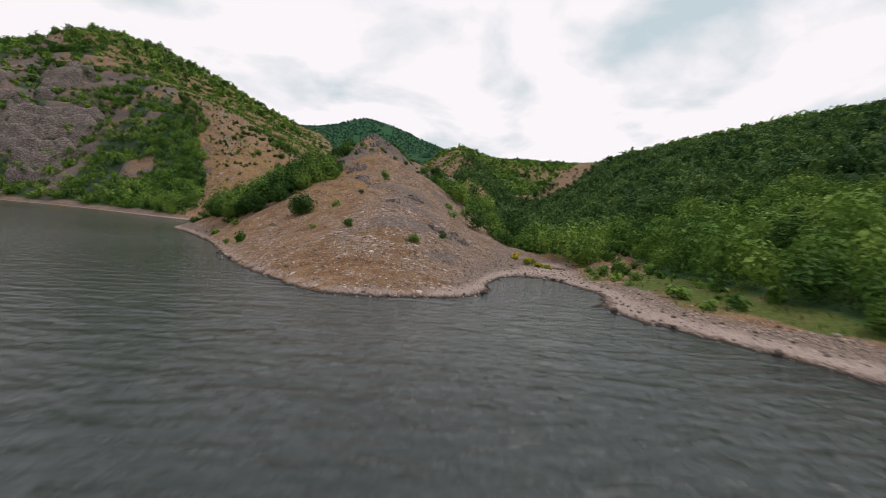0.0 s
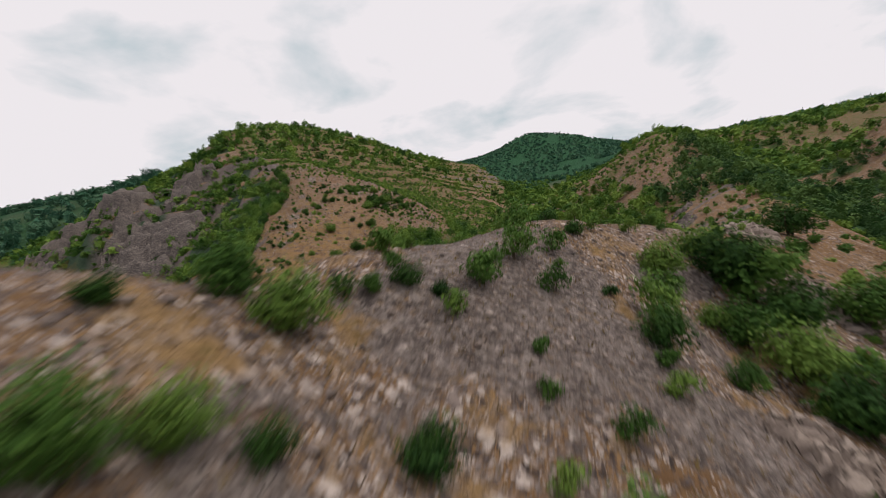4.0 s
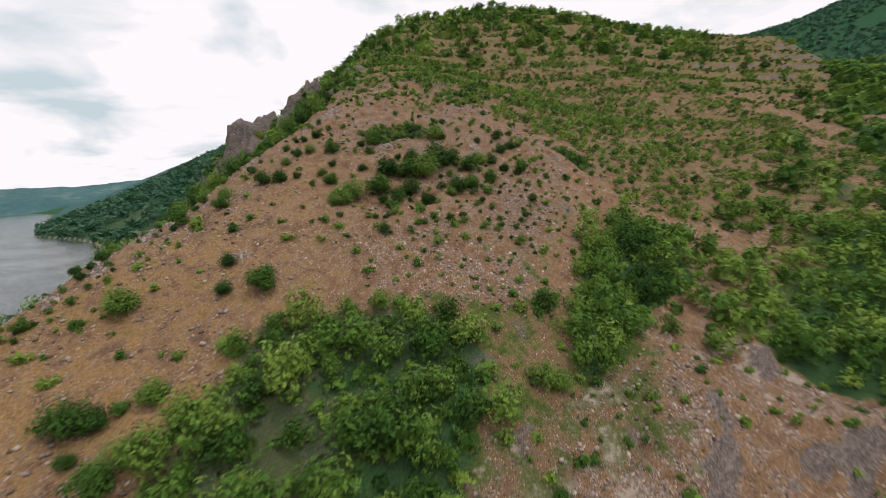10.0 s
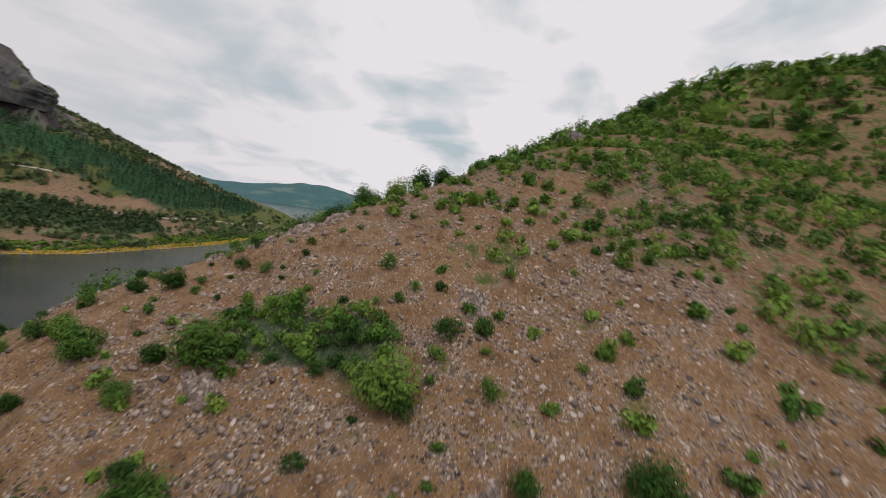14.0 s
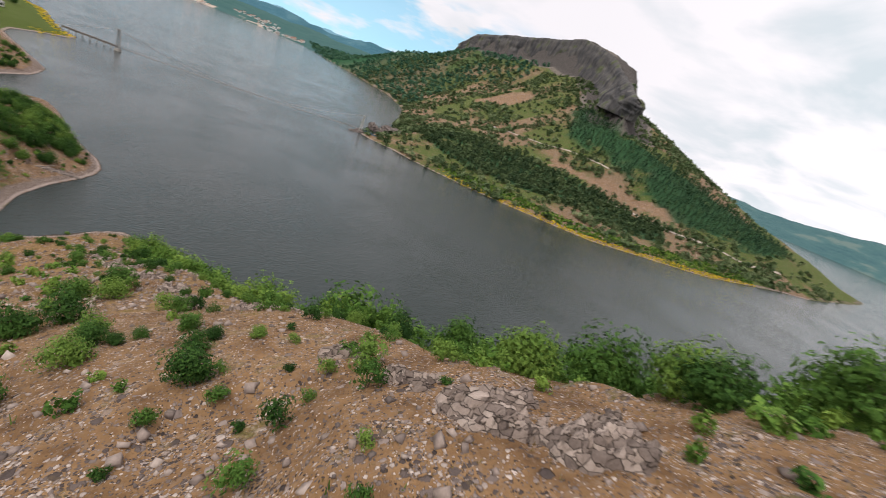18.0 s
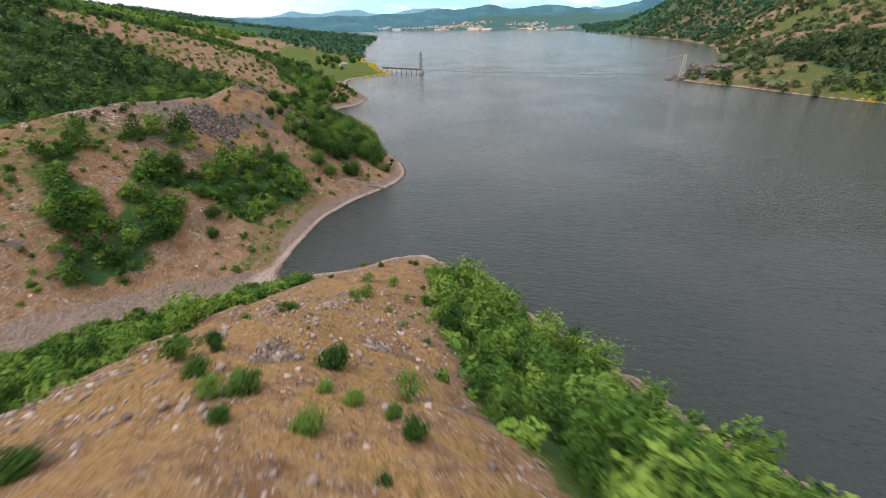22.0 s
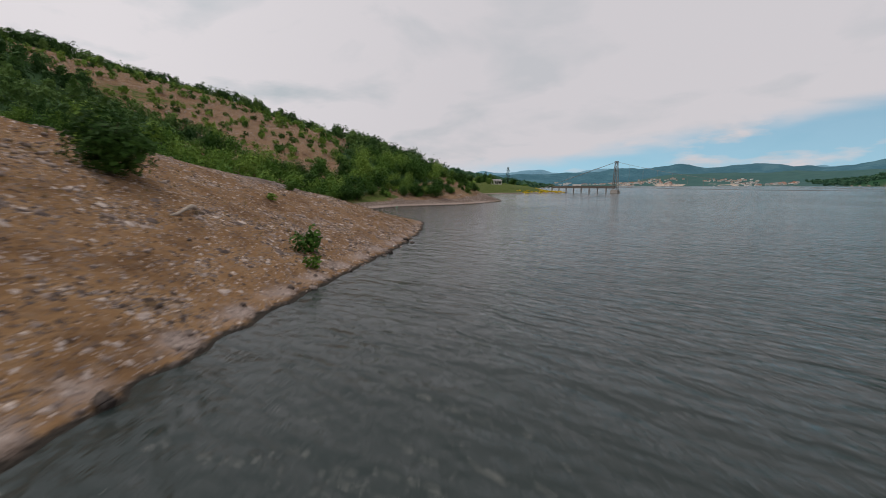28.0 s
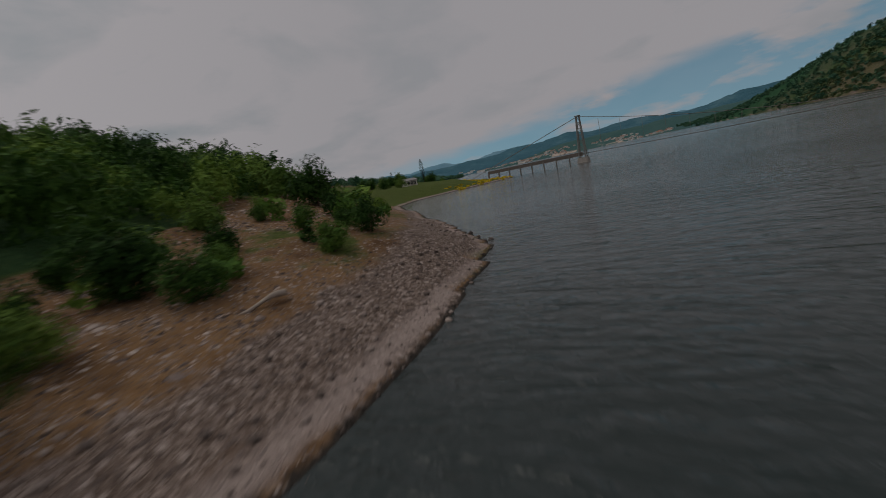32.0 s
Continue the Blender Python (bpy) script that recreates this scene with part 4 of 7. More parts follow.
def limbs(r, radius, height, stems, thick):
    """Tapered stems that fork up into the crown."""
    vs, fs = [], []

    def tube(a, b, ra, rb):
        d = (b - a) / np.linalg.norm(b - a)
        u = np.cross(d, (0.3, 0.9, 0.2))
        u /= np.linalg.norm(u)
        w, i0 = np.cross(d, u), len(vs)
        for p, rad in ((a, ra), (b, rb)):
            for k in range(5):
                an = k * 2 * math.pi / 5
                vs.append(p + rad * (math.cos(an) * u + math.sin(an) * w))
        for k in range(5):
            fs.append((i0 + k, i0 + (k + 1) % 5, i0 + 5 + (k + 1) % 5, i0 + 5 + k))

    for _ in range(stems):
        an = r.random() * 6.28
        out = radius * (0.15 + 0.4 * r.random())
        a = np.array([0.06 * radius * math.cos(an), 0.06 * radius * math.sin(an), -0.35])
        b = np.array([out * 0.5 * math.cos(an), out * 0.5 * math.sin(an), height * 0.38])
        c = np.array([out * 1.3 * math.cos(an + 0.4), out * 1.3 * math.sin(an + 0.4), height * 0.74])
        d = np.array([out * 1.1 * math.cos(an - 0.7), out * 1.1 * math.sin(an - 0.7), height * 0.66])
        tube(a, b, thick, thick * 0.7)
        tube(b, c, thick * 0.65, thick * 0.25)
        tube(b, d, thick * 0.5, thick * 0.2)
    return np.array(vs), np.array(fs)


def plant_mesh(name, count, radius, height, leaf, lumps, seed, mat, low=0.08):
    r = np.random.default_rng(seed)
    v = leaves(count, radius, height, leaf, lumps, r, low)
    return fast_mesh(name, v, np.arange(len(v)).reshape(-1, 4), mat, np.full(len(v), (seed * 0.37) % 1.0))


def stem_mesh(name, radius, height, stems, thick, seed):
    v, f = limbs(np.random.default_rng(seed), radius, height, stems, thick)
    return fast_mesh(name, v, f, BARK)


def spread(count, box, dens, gap, seed):
    """Places in a plan box where a random draw falls under dens(x, y), no two nearer than gap."""
    r = np.random.default_rng(seed)
    x, y = box[0] + (box[1] - box[0]) * r.random(count), box[2] + (box[3] - box[2]) * r.random(count)
    ok = r.random(count) < dens(x, y)
    x, y = x[ok], y[ok]
    taken, keep = {}, []
    for i in range(len(x)):
        c = (int(x[i] // gap), int(y[i] // gap))
        if all((x[i] - x[j]) ** 2 + (y[i] - y[j]) ** 2 > gap * gap for a in (-1, 0, 1) for b in (-1, 0, 1) for j in taken.get((c[0] + a, c[1] + b), ())):
            taken.setdefault(c, []).append(i)
            keep.append(i)
    return x[keep], y[keep]


def mass(name, x, y, sizes, templates, mat, seed, sink=0.1):
    """Many plants joined into one mesh: copies of a few templates, turned and scaled."""
    r = np.random.default_rng(seed)
    z = ground_z(x, y) * K
    pick, out, tone = r.integers(0, len(templates), len(x)), [], []
    for k, t in enumerate(templates):
        i = np.nonzero(pick == k)[0]
        if not len(i):
            continue
        an, s = r.random(len(i)) * 6.28, sizes[i]
        ca, sa = (np.cos(an) * s)[:, None], (np.sin(an) * s)[:, None]
        hz = (s * (0.8 + 0.4 * r.random(len(i))))[:, None]
        vx = t[:, 0] * ca - t[:, 1] * sa + (x[i] * K)[:, None]
        vy = t[:, 0] * sa + t[:, 1] * ca + (y[i] * K)[:, None]
        vz = t[:, 2] * hz + (z[i] - sink * s)[:, None]
        out.append(np.stack([vx, vy, vz], -1).reshape(-1, 3))
        tone.append(np.repeat(r.random(len(i)), len(t)))
    v = np.concatenate(out)
    return new(name, fast_mesh(name, v, np.arange(len(v)).reshape(-1, 4), mat, np.concatenate(tone)))


def templates(n, count, radius, height, leaf, lumps, seed, low=0.05):
    return [leaves(count, radius, height, leaf, lumps, np.random.default_rng(seed + i), low) for i in range(n)]


def cov_at(x, y):
    return cover(x, y, ground_z(x, y))


def woods_near(x, y):
    c = cov_at(x, y)
    return np.where(c["beach"] > 0.3, 0, c["woods"])


# near woods: leafy trees and tall bushes in the two valleys, on the banks and slopes
tree_t = templates(7, 540, 2.4, 4.3, 0.185, 14, 100)
wx, wy = spread(120000, (-150, 75, -125, 190), lambda x, y: woods_near(x, y) * (np.hypot(x, y - 40) < 190), 2.0, 11)
wx, wy = [a[~inside(wx, wy, [(-34, 14), (-34, -34), (-2, -34), (-2, 14)])] for a in (wx, wy)]
ws = 0.62 + 0.85 * np.random.default_rng(3).random(len(wx)) ** 1.6
low_strip = inside(wx, wy, THICKETS[-1]) | inside(wx, wy, [(-84, 122), (-72, 120), (-48, 168), (-40, 160), (-44, 112), (-70, 106)])
wx, wy, ws = wx[~low_strip], wy[~low_strip], ws[~low_strip]
ws = ws * np.where((wx > 30) & (ground_z(wx, wy) > 11) & (wy < -20), 0.9, 1.0)
NEAR_WOOD = (wx, wy, ws)
way = np.minimum(line_distance(wx, wy, [(-46, 38), (-52, 80), (-78, 118), (-60, 140), (-20, 112), (8, 60), (6, 20)])[0], np.minimum(line_distance(wx, wy, [(-30, 0), (-5, -45), (20, -90)])[0], line_distance(wx, wy, [(28, -90), (30, -60), (38, -30)])[0]))
close = (way < 22) | (line_distance(wx, wy, [(6, 20), (10, -40)])[0] < 13)
tree_u = templates(6, 130, 2.4, 4.2, 0.36, 10, 130)
east = wx > 24
tagged(mass("slope_woods", wx[~close & ~east], wy[~close & ~east], ws[~close & ~east], tree_u, LEAF, 4), "dense fresh green deciduous bushes on the valley sides", "woods", kind="stuff")
tagged(mass("shady_slope_woods", wx[~close & east], wy[~close & east], ws[~close & east], tree_u, LEAF_SHADED, 4), "dense green deciduous bushes on the shady valley side, shade put into the leaf colour", "woods", kind="stuff")
tagged(mass("valley_woods", wx[close], wy[close], ws[close], tree_t, LEAF, 5), "dense fresh green deciduous bushes and small trees on the slopes", "woods", kind="stuff")

LEAF_LOW = leaf_material("bush_leaves", (0.020, 0.058, 0.012), (0.080, 0.168, 0.028), (0.20, 0.30, 0.055), 10.0)
# thickets of low bushes and undergrowth between the trees
bush_t = templates(6, 230, 1.25, 1.9, 0.15, 9, 140)
in_low = lambda x, y: np.any([inside(x, y, p) for p in [THICKETS[1]] + THICKETS[3:]], axis=0) * woods_near(x, y)
lx, ly = spread(90000, (-82, -8, 40, 168), in_low, 0.85, 15)
tagged(mass("thicket_bushes", lx, ly, 0.55 + 0.6 * np.random.default_rng(16).random(len(lx)), bush_t, LEAF_LOW, 17), "low dense green thicket of bushes on the stony slope", "bushes", kind="stuff")
nx_, ny_ = spread(50000, (-110, 40, -60, 165), lambda x, y: woods_near(x, y) * (line_distance(x, y, [(-46, 38), (-52, 80), (-30, 112), (0, 70), (20, 0)])[0] < 34), 1.25, 18)
tagged(mass("undergrowth", nx_, ny_, 0.8 + 0.7 * np.random.default_rng(19).random(len(nx_)), templates(5, 30, 1.3, 1.1, 0.34, 6, 160), LEAF, 20), "low green undergrowth between the trees", "bushes", kind="stuff")

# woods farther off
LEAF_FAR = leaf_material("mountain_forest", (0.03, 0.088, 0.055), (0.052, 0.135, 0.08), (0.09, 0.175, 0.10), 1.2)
far_t = templates(5, 19, 2.9, 4.2, 1.3, 6, 200)
fx, fy = spread(60000, (-320, 330, -330, 560), lambda x, y: woods_near(x, y) * (1 - ((x > -150) & (x < 75) & (y > -125) & (y < 190) & (np.hypot(x, y - 40) < 190))) * ~((x < -120) & (y < -50)), 3.5, 12)
fs = 0.7 + 0.9 * np.random.default_rng(4).random(len(fx))
mid = (fx > 55) & (fx < 170) & (fy > -150) & (fy < 190)
fx, fy, fs = fx[~mid], fy[~mid], fs[~mid]
ax, ay = spread(22000, (55, 170, -150, 190), lambda x, y: woods_near(x, y) * ~((x < 75) & (y > -125) & (np.hypot(x, y - 40) < 190)), 2.7, 10)
tagged(mass("eastern_slope_woods", ax, ay, 0.65 + 0.7 * np.random.default_rng(7).random(len(ax)), templates(5, 78, 2.5, 4.0, 0.5, 9, 180), LEAF_SHADED, 9), "green scrub woods on the slope above the east shore", "woods", kind="stuff")
tagged(mass("hillside_woods", fx, fy, fs, far_t, LEAF, 6), "green scrub oak woods covering the hills", "woods", kind="stuff")
vx2, vy2 = spread(12000, (-950, -225, 0, 520), lambda x, y: woods_near(x, y) * ~((x > -320) & (y > -330)), 6.5, 14)
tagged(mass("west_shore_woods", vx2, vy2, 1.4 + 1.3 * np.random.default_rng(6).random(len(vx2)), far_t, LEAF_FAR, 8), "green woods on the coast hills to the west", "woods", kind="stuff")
jx, jy = spread(9000, (70, 760, -1000, -320), lambda x, y: ~inside(x, y, LAKE_POLY) * ramp(fbm(x, y + 60, 70, 3), 0.4, 0.5) * 0.9, 6.0, 34)
tagged(mass("plain_woods", jx, jy, 1.0 + 0.9 * np.random.default_rng(35).random(len(jx)), far_t, LEAF_FAR, 36), "green groves and hedges on the plain beyond the meadow", "woods", kind="stuff")
hx, hy = spread(24000, (-700, 700, 300, 1150), lambda x, y: woods_near(x, y) * (np.hypot(x, y - 40) > 420), 6.2, 13)
hs = 1.2 + 1.0 * np.random.default_rng(5).random(len(hx))
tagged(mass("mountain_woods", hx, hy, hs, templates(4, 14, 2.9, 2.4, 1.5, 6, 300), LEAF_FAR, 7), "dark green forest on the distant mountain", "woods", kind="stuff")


LEAF_FINE = leaf_material("fine_leaves", (0.017, 0.050, 0.011), (0.068, 0.145, 0.026), (0.175, 0.265, 0.05), 14.0)


# shrubs dotted over the stony slopes
def shrub_density(x, y):
    c = cov_at(x, y)
    patch = ramp(c["n"], 0.34, 0.6)
    d = np.where(c["nose"], 0.05 + 0.3 * ramp(y, 112, 126) + 0.65 * ramp(c["n"], 0.46, 0.62), 0.4 * patch)
    d = np.where(c["bare"] & (x > 30), 0.45, d)
    d = np.where(c["spur"] > 0.3, 0.015 + 0.3 * patch * (y > -3), d)
    z = ground_z(x, y)
    rows = ramp(c["n"] + 0.26 * np.cos(z * 6.28 / 7.0), 0.44, 0.62)
    up = ramp(z, 36, 50) * (c["dist"] < 480)
    d = np.maximum(d * (1 - up), up * (0.1 + 0.9 * rows)) * np.where(c["south"], 0.35, 1.0)
    d = np.where(c["dense"], 0, d)
    return np.where((c["beach"] > 0.25) | c["water"] | (c["woods"] > 0.5) | c["meadow"] | c["mesa"], 0, d)


sx, sy = spread(32000, (-118, 62, -60, 172), shrub_density, 1.1, 21)
sz = ground_z(sx, sy)
ss = (0.5 + 0.95 * np.random.default_rng(8).random(len(sx)) ** 2) * (1 + 0.5 * ramp(sz, 42, 54))
# the three hundred that stand nearest to the flown line, in a stretch along both crests, are things of their own
crest = np.minimum(line_distance(sx, sy, [(4, -45), (6, 24), (8, 40)])[0], line_distance(sx, sy, [(-44, 40), (-46, 66), (-76, 118), (-62, 138), (-40, 130)])[0])
order = np.argsort(crest)
SHRUB_N = 260
shrub_kinds = []
for i in range(5):
    a = plant_mesh("foliage", 430, 0.62 + 0.08 * i, 0.85 + 0.12 * i, 0.075, 8, 400 + i, LEAF_FINE)
    shrub_kinds.append((a, stem_mesh("stems", 0.5, 0.9, 4, 0.022, 420 + i)))
rs = np.random.default_rng(9)
for n, i in enumerate(order[:SHRUB_N]):
    a, b = shrub_kinds[n % 5]
    ob = new("shrub")
    size = ss[i] * 1.05
    ob.matrix_basis = Matrix.Translation((sx[i] * K, sy[i] * K, sz[i] * K - 0.05)) @ Matrix.Rotation(rs.random() * 6.28, 4, "Z") @ Matrix.Diagonal((size, size, size * (0.85 + 0.4 * rs.random()), 1))
    part("foliage", a, ob)
    part("woody_base", b, ob)
    tagged(ob, "small round green shrub growing among loose stones", "shrub", "shrubs on the stony slopes")
rest = order[SHRUB_N:]
tagged(mass("scattered_shrubs", sx[rest], sy[rest], ss[rest] * 1.05, templates(6, 70, 0.72, 0.95, 0.18, 6, 440), LEAF, 22), "small green shrubs dotted over the stony slope", "shrub", kind="stuff")
ux, uy = spread(60000, (-330, 120, -120, 420), lambda x, y: shrub_density(x, y) * ~((x > -118) & (x < 62) & (y > -60) & (y < 172)), 1.9, 23)
us = 0.9 + 1.15 * np.random.default_rng(10).random(len(ux))
tagged(mass("upper_shrubs", ux, uy, us, templates(4, 38, 0.95, 1.2, 0.25, 7, 460), LEAF, 24), "green shrubs in rows along the rock benches", "shrub", kind="stuff")

dx_, dy_ = spread(30000, (-132, -5, 142, 282), lambda x, y: cov_at(x, y)["dense"] * (0.1 + 0.9 * ramp(fbm(x, y + 11, 13, 3) + 0.14 * np.cos(ground_z(x, y) * 6.28 / 7.0), 0.36, 0.5)) * (woods_near(x, y) < 0.5), 1.35, 25)
tagged(mass("dense_shrubs", dx_, dy_, 0.9 + 1.3 * np.random.default_rng(26).random(len(dx_)) ** 1.6, templates(5, 84, 0.95, 1.2, 0.155, 8, 470), LEAF, 27), "dense green shrubs covering the upper slope", "shrub", kind="stuff")

# single trees on the skyline and along the shore
tree_kinds = []
for i in range(4):
    tree_kinds.append((plant_mesh("crown", 2000, 1.9 + 0.15 * i, 3.6 + 0.25 * i, 0.13, 19, 500 + i, LEAF_FINE, 0.02), stem_mesh("trunk", 1.7, 3.4, 3, 0.09, 520 + i)))


def tree(x, y, size, kind, label, group):
    a, b = tree_kinds[kind]
    ob = new("tree")
    ob.matrix_basis = Matrix.Translation((x * K, y * K, float(ground_z(x, y)[0]) * K - 0.1)) @ Matrix.Rotation(x * 7.3 + y, 4, "Z") @ Matrix.Diagonal((size, size, size, 1))
    part("crown", a, ob)
    part("trunk", b, ob)
    return tagged(ob, label, "tree", group)


for n, (x, y, s) in enumerate([(-97, 141.5, 0.4), (-101, 142.5, 0.42), (-105, 143.6, 0.5), (-109, 145, 0.45), (-113, 146, 0.65), (-118, 148, 0.7), (-93, 140, 0.4), (-124, 150.5, 0.8), (-130, 154, 0.8)]):
    tree(x, y, s, n % 4, "round green bush tree on the bare ridge", "trees on the skyline ridge")
for n, (x, y, s) in enumerate([(-79.5, 113.5, 0.8), (-82, 116.5, 0.95), (-83.5, 120, 1.1), (-86, 122.5, 1.2), (-87.5, 126, 1.15), (-90.5, 128.5, 1.25), (-93, 131.5, 1.2), (-96.5, 134, 1.25), (-100, 136.5, 1.2), (-86.5, 118.5, 1.2), (-90, 123.5, 1.3), (-95, 128.5, 1.3), (-78, 110.5, 0.7)]):
    tree(x, y, s, n % 4, "dense leafy tree on the wooded bank below the crest", "trees on the wooded bank")
rt = np.random.default_rng(31)
bx_, by_ = spread(900, (-32, -2, -30, 14), lambda x, y: woods_near(x, y), 1.55, 41)
for n, (x, y) in enumerate(zip(bx_, by_)):
    tree(x, y, (0.75 + 0.65 * rt.random()) * (0.6 if float(ground_z(x, y)[0]) > 9 else 1.0), n % 4, "leafy green tree leaning over the shingle bank", "trees on the spur bank")
cx_, cy_ = spread(900, (22, 40, -98, -58), lambda x, y: np.where(y > -89, 0.95, 0.4) * (line_distance(x, y, SHORE_B)[0] > 4.5) * (woods_near(x, y) < 0.3), 2.1, 42)
for n, (x, y) in enumerate(zip(cx_, cy_)):
    tree(x, y, (0.55 + 0.6 * rt.random() ** 1.5) * (1.0 if y > -89 else 0.6), n % 4, "leafy green tree above the shingle beach", "trees along the south shore")
for n, (x, y, s) in enumerate([(30.5, -100.5, 1.15), (33.5, -102, 1.0), (37, -103, 1.0), (27.5, -98.5, 0.5), (25.6, -96.5, 0.4), (40, -99, 1.1), (45, -104, 1.0)]):
    tree(x, y, s, n % 4, "leafy green tree on the low headland", "trees on the headland")
for n, (x, y, s) in enumerate([(-13, 20, 0.8), (-16, 24, 0.75), (-11, 24, 0.8), (-17, 28, 0.7), (-19, 16.5, 0.5), (-17.1, 12.2, 1.15), (-19.4, 12.5, 0.95), (-23.2, 9.4, 1.2), (-21.8, 9.9, 0.85), (-16.6, 5.6, 0.9), (-26.3, 2.3, 0.55), (-27.3, 1.8, 0.6), (-18.9, 1.1, 0.55), (-20.5, 8, 0.5), (-16.9, 1.6, 0.5), (-14.4, 8.5, 0.5), (-18.5, 7.1, 0.45), (-14.5, 29, 0.8), (-17.6, 29.4, 0.7), (-14, 38, 0.8), (-16, 41, 0.7), (-11, 36, 0.7), (-47, 82, 0.5), (-45.2, 39.2, 0.3), (-41, 41, 0.35)]):
    tree(x, y, s, n % 4, "leafy green tree on the stony slope beside the bay", "trees round the bay")


# ---- loose stones ----
def stone_templates(n, seed):
    out = []
    for i in range(n):
        r = np.random.default_rng(seed + i)
        c = np.array([(a, b, d) for a in (-1, 1) for b in (-1, 1) for d in (-1, 1)], float)
        c = c * (0.6 + 0.4 * r.random(3)) * (0.75 + 0.5 * r.random((8, 1))) + r.normal(size=(8, 3)) * 0.14
        out.append(c)
    return out


BOX = np.array([(0, 1, 3, 2), (4, 6, 7, 5), (0, 4, 5, 1), (2, 3, 7, 6), (0, 2, 6, 4), (1, 5, 7, 3)])


def stones(name, x, y, sizes, mat, seed, label, lift=0.15):
    r = np.random.default_rng(seed)
    t = stone_templates(8, seed)
    z, pick = ground_z(x, y) * K, r.integers(0, 8, len(x))
    v = np.empty((len(x), 8, 3))
    for k in range(8):
        i = np.nonzero(pick == k)[0]
        q = r.normal(size=(len(i), 4))
        q /= np.linalg.norm(q, axis=1)[:, None]
        w, a, b, c = q.T
        m = np.stack([1 - 2 * (b * b + c * c), 2 * (a * b - c * w), 2 * (a * c + b * w), 2 * (a * b + c * w), 1 - 2 * (a * a + c * c), 2 * (b * c - a * w),
                      2 * (a * c - b * w), 2 * (b * c + a * w), 1 - 2 * (a * a + b * b)], -1).reshape(-1, 3, 3)
        p = np.einsum("nij,kj->nki", m, t[k]) * sizes[i][:, None, None]
        p[..., 2] *= 0.7
        v[i] = p + np.c_[x[i] * K, y[i] * K, z[i] + sizes[i] * lift][:, None]
    f = (np.arange(len(x))[:, None, None] * 8 + BOX[None]).reshape(-1, 4)
    return tagged(new(name, fast_mesh(name, v.reshape(-1, 3), f, mat)), label, "stones", kind="stuff")


def rock_material(name, stops):
    m, nd, lk, b = material(name, 0.95)
    geo = nd.new("ShaderNodeNewGeometry")
    n = noise_tex(nd, lk, geo.outputs["Position"], 7.0, 5, 0.65)
    f = calc(nd, lk, "ADD", calc(nd, lk, "MULTIPLY", geo.outputs["Random Per Island"], 0.65), calc(nd, lk, "MULTIPLY", n, 0.4))
    lk.new(ramp_node(nd, lk, f, stops), b.inputs["Base Color"])
    bump(nd, lk, b, n, 0.5, 0.03)
    return m


STONE = rock_material("loose_stone", [(0.15, (0.075, 0.06, 0.056)), (0.5, (0.245, 0.19, 0.165)), (0.9, (0.46, 0.375, 0.33))])
PEBBLE = rock_material("shingle_stone", [(0.15, (0.085, 0.066, 0.058)), (0.5, (0.2, 0.158, 0.138)), (0.9, (0.43, 0.355, 0.315))])


def scree_density(x, y):
    c = cov_at(x, y)
    f = ramp(fbm(x, y + 90, 11, 3) + 0.6 * (fbm(x, y, 3, 2) - 0.5), 0.46, 0.58)
    return np.where(c["nose"] | (c["spur"] > 0.25) | c["bare"], 0.1 + 0.9 * f, 0.1) * (c["beach"] < 0.3) * ~c["water"] * (c["woods"] < 0.6)


kx, ky = spread(150000, (-92, 22, -50, 160), scree_density, 0.27, 51)
ks = 0.05 + 0.24 * np.random.default_rng(52).random(len(kx)) ** 3.5
ks = ks * np.where(kx > -20, 0.5, 1.0)
# the largest stones along the flown line lie on the ground one by one
near_way = np.minimum(line_distance(kx, ky, [(4, -45), (6, 24), (8, 40)])[0], line_distance(kx, ky, [(-44, 40), (-46, 66), (-76, 118), (-62, 138), (-40, 130)])[0])
single = np.argsort(near_way / 14 - ks * 8 + 9 * (kx > -25))[:300]
stone_shapes = [fast_mesh("stone", t * (1, 1, 0.7), BOX, STONE) for t in stone_templates(8, 53)]
rq = np.random.default_rng(56)
for n, i in enumerate(single):
    ob = part("stone", stone_shapes[n % 8], ground)
    size = float(ks[i]) * 0.9
    ob.matrix_basis = pose(kx[i] * K, ky[i] * K, float(ground_z(kx[i], ky[i])[0]) * K + 0.2 * size, 30 * rq.normal(), 30 * rq.normal(), 360 * rq.random()) @ Matrix.Diagonal((size, size, size, 1))
others = np.ones(len(kx), bool)
others[single] = False
stones("slope_stones", kx[others], ky[others], ks[others], STONE, 53, "angular pinkish grey stones scattered on dry earth")
px, py = spread(110000, (-34, 30, -112, 62), lambda x, y: cov_at(x, y)["beach"] * (ground_z(x, y) < 1.2), 0.26, 54)
ps = 0.03 + 0.10 * np.random.default_rng(55).random(len(px)) ** 2.5
stones("shore_shingle", px, py, ps, PEBBLE, 56, "pale pinkish shingle and cobbles along the waterline")


def wet_density(x, y):
    z = ground_z(x, y)
    return ramp(z, -0.3, -0.05) * ramp(z, 0.12, 0.05) * ramp(fbm(x, y, 5, 2), 0.45, 0.6)


vx_, vy_ = spread(24000, (-34, 30, -112, 62), wet_density, 0.5, 57)
stones("water_edge_stones", vx_, vy_, 0.08 + 0.16 * np.random.default_rng(58).random(len(vx_)) ** 2, CRAG, 59, "dark wet stones standing in the shallow water", 0.5)


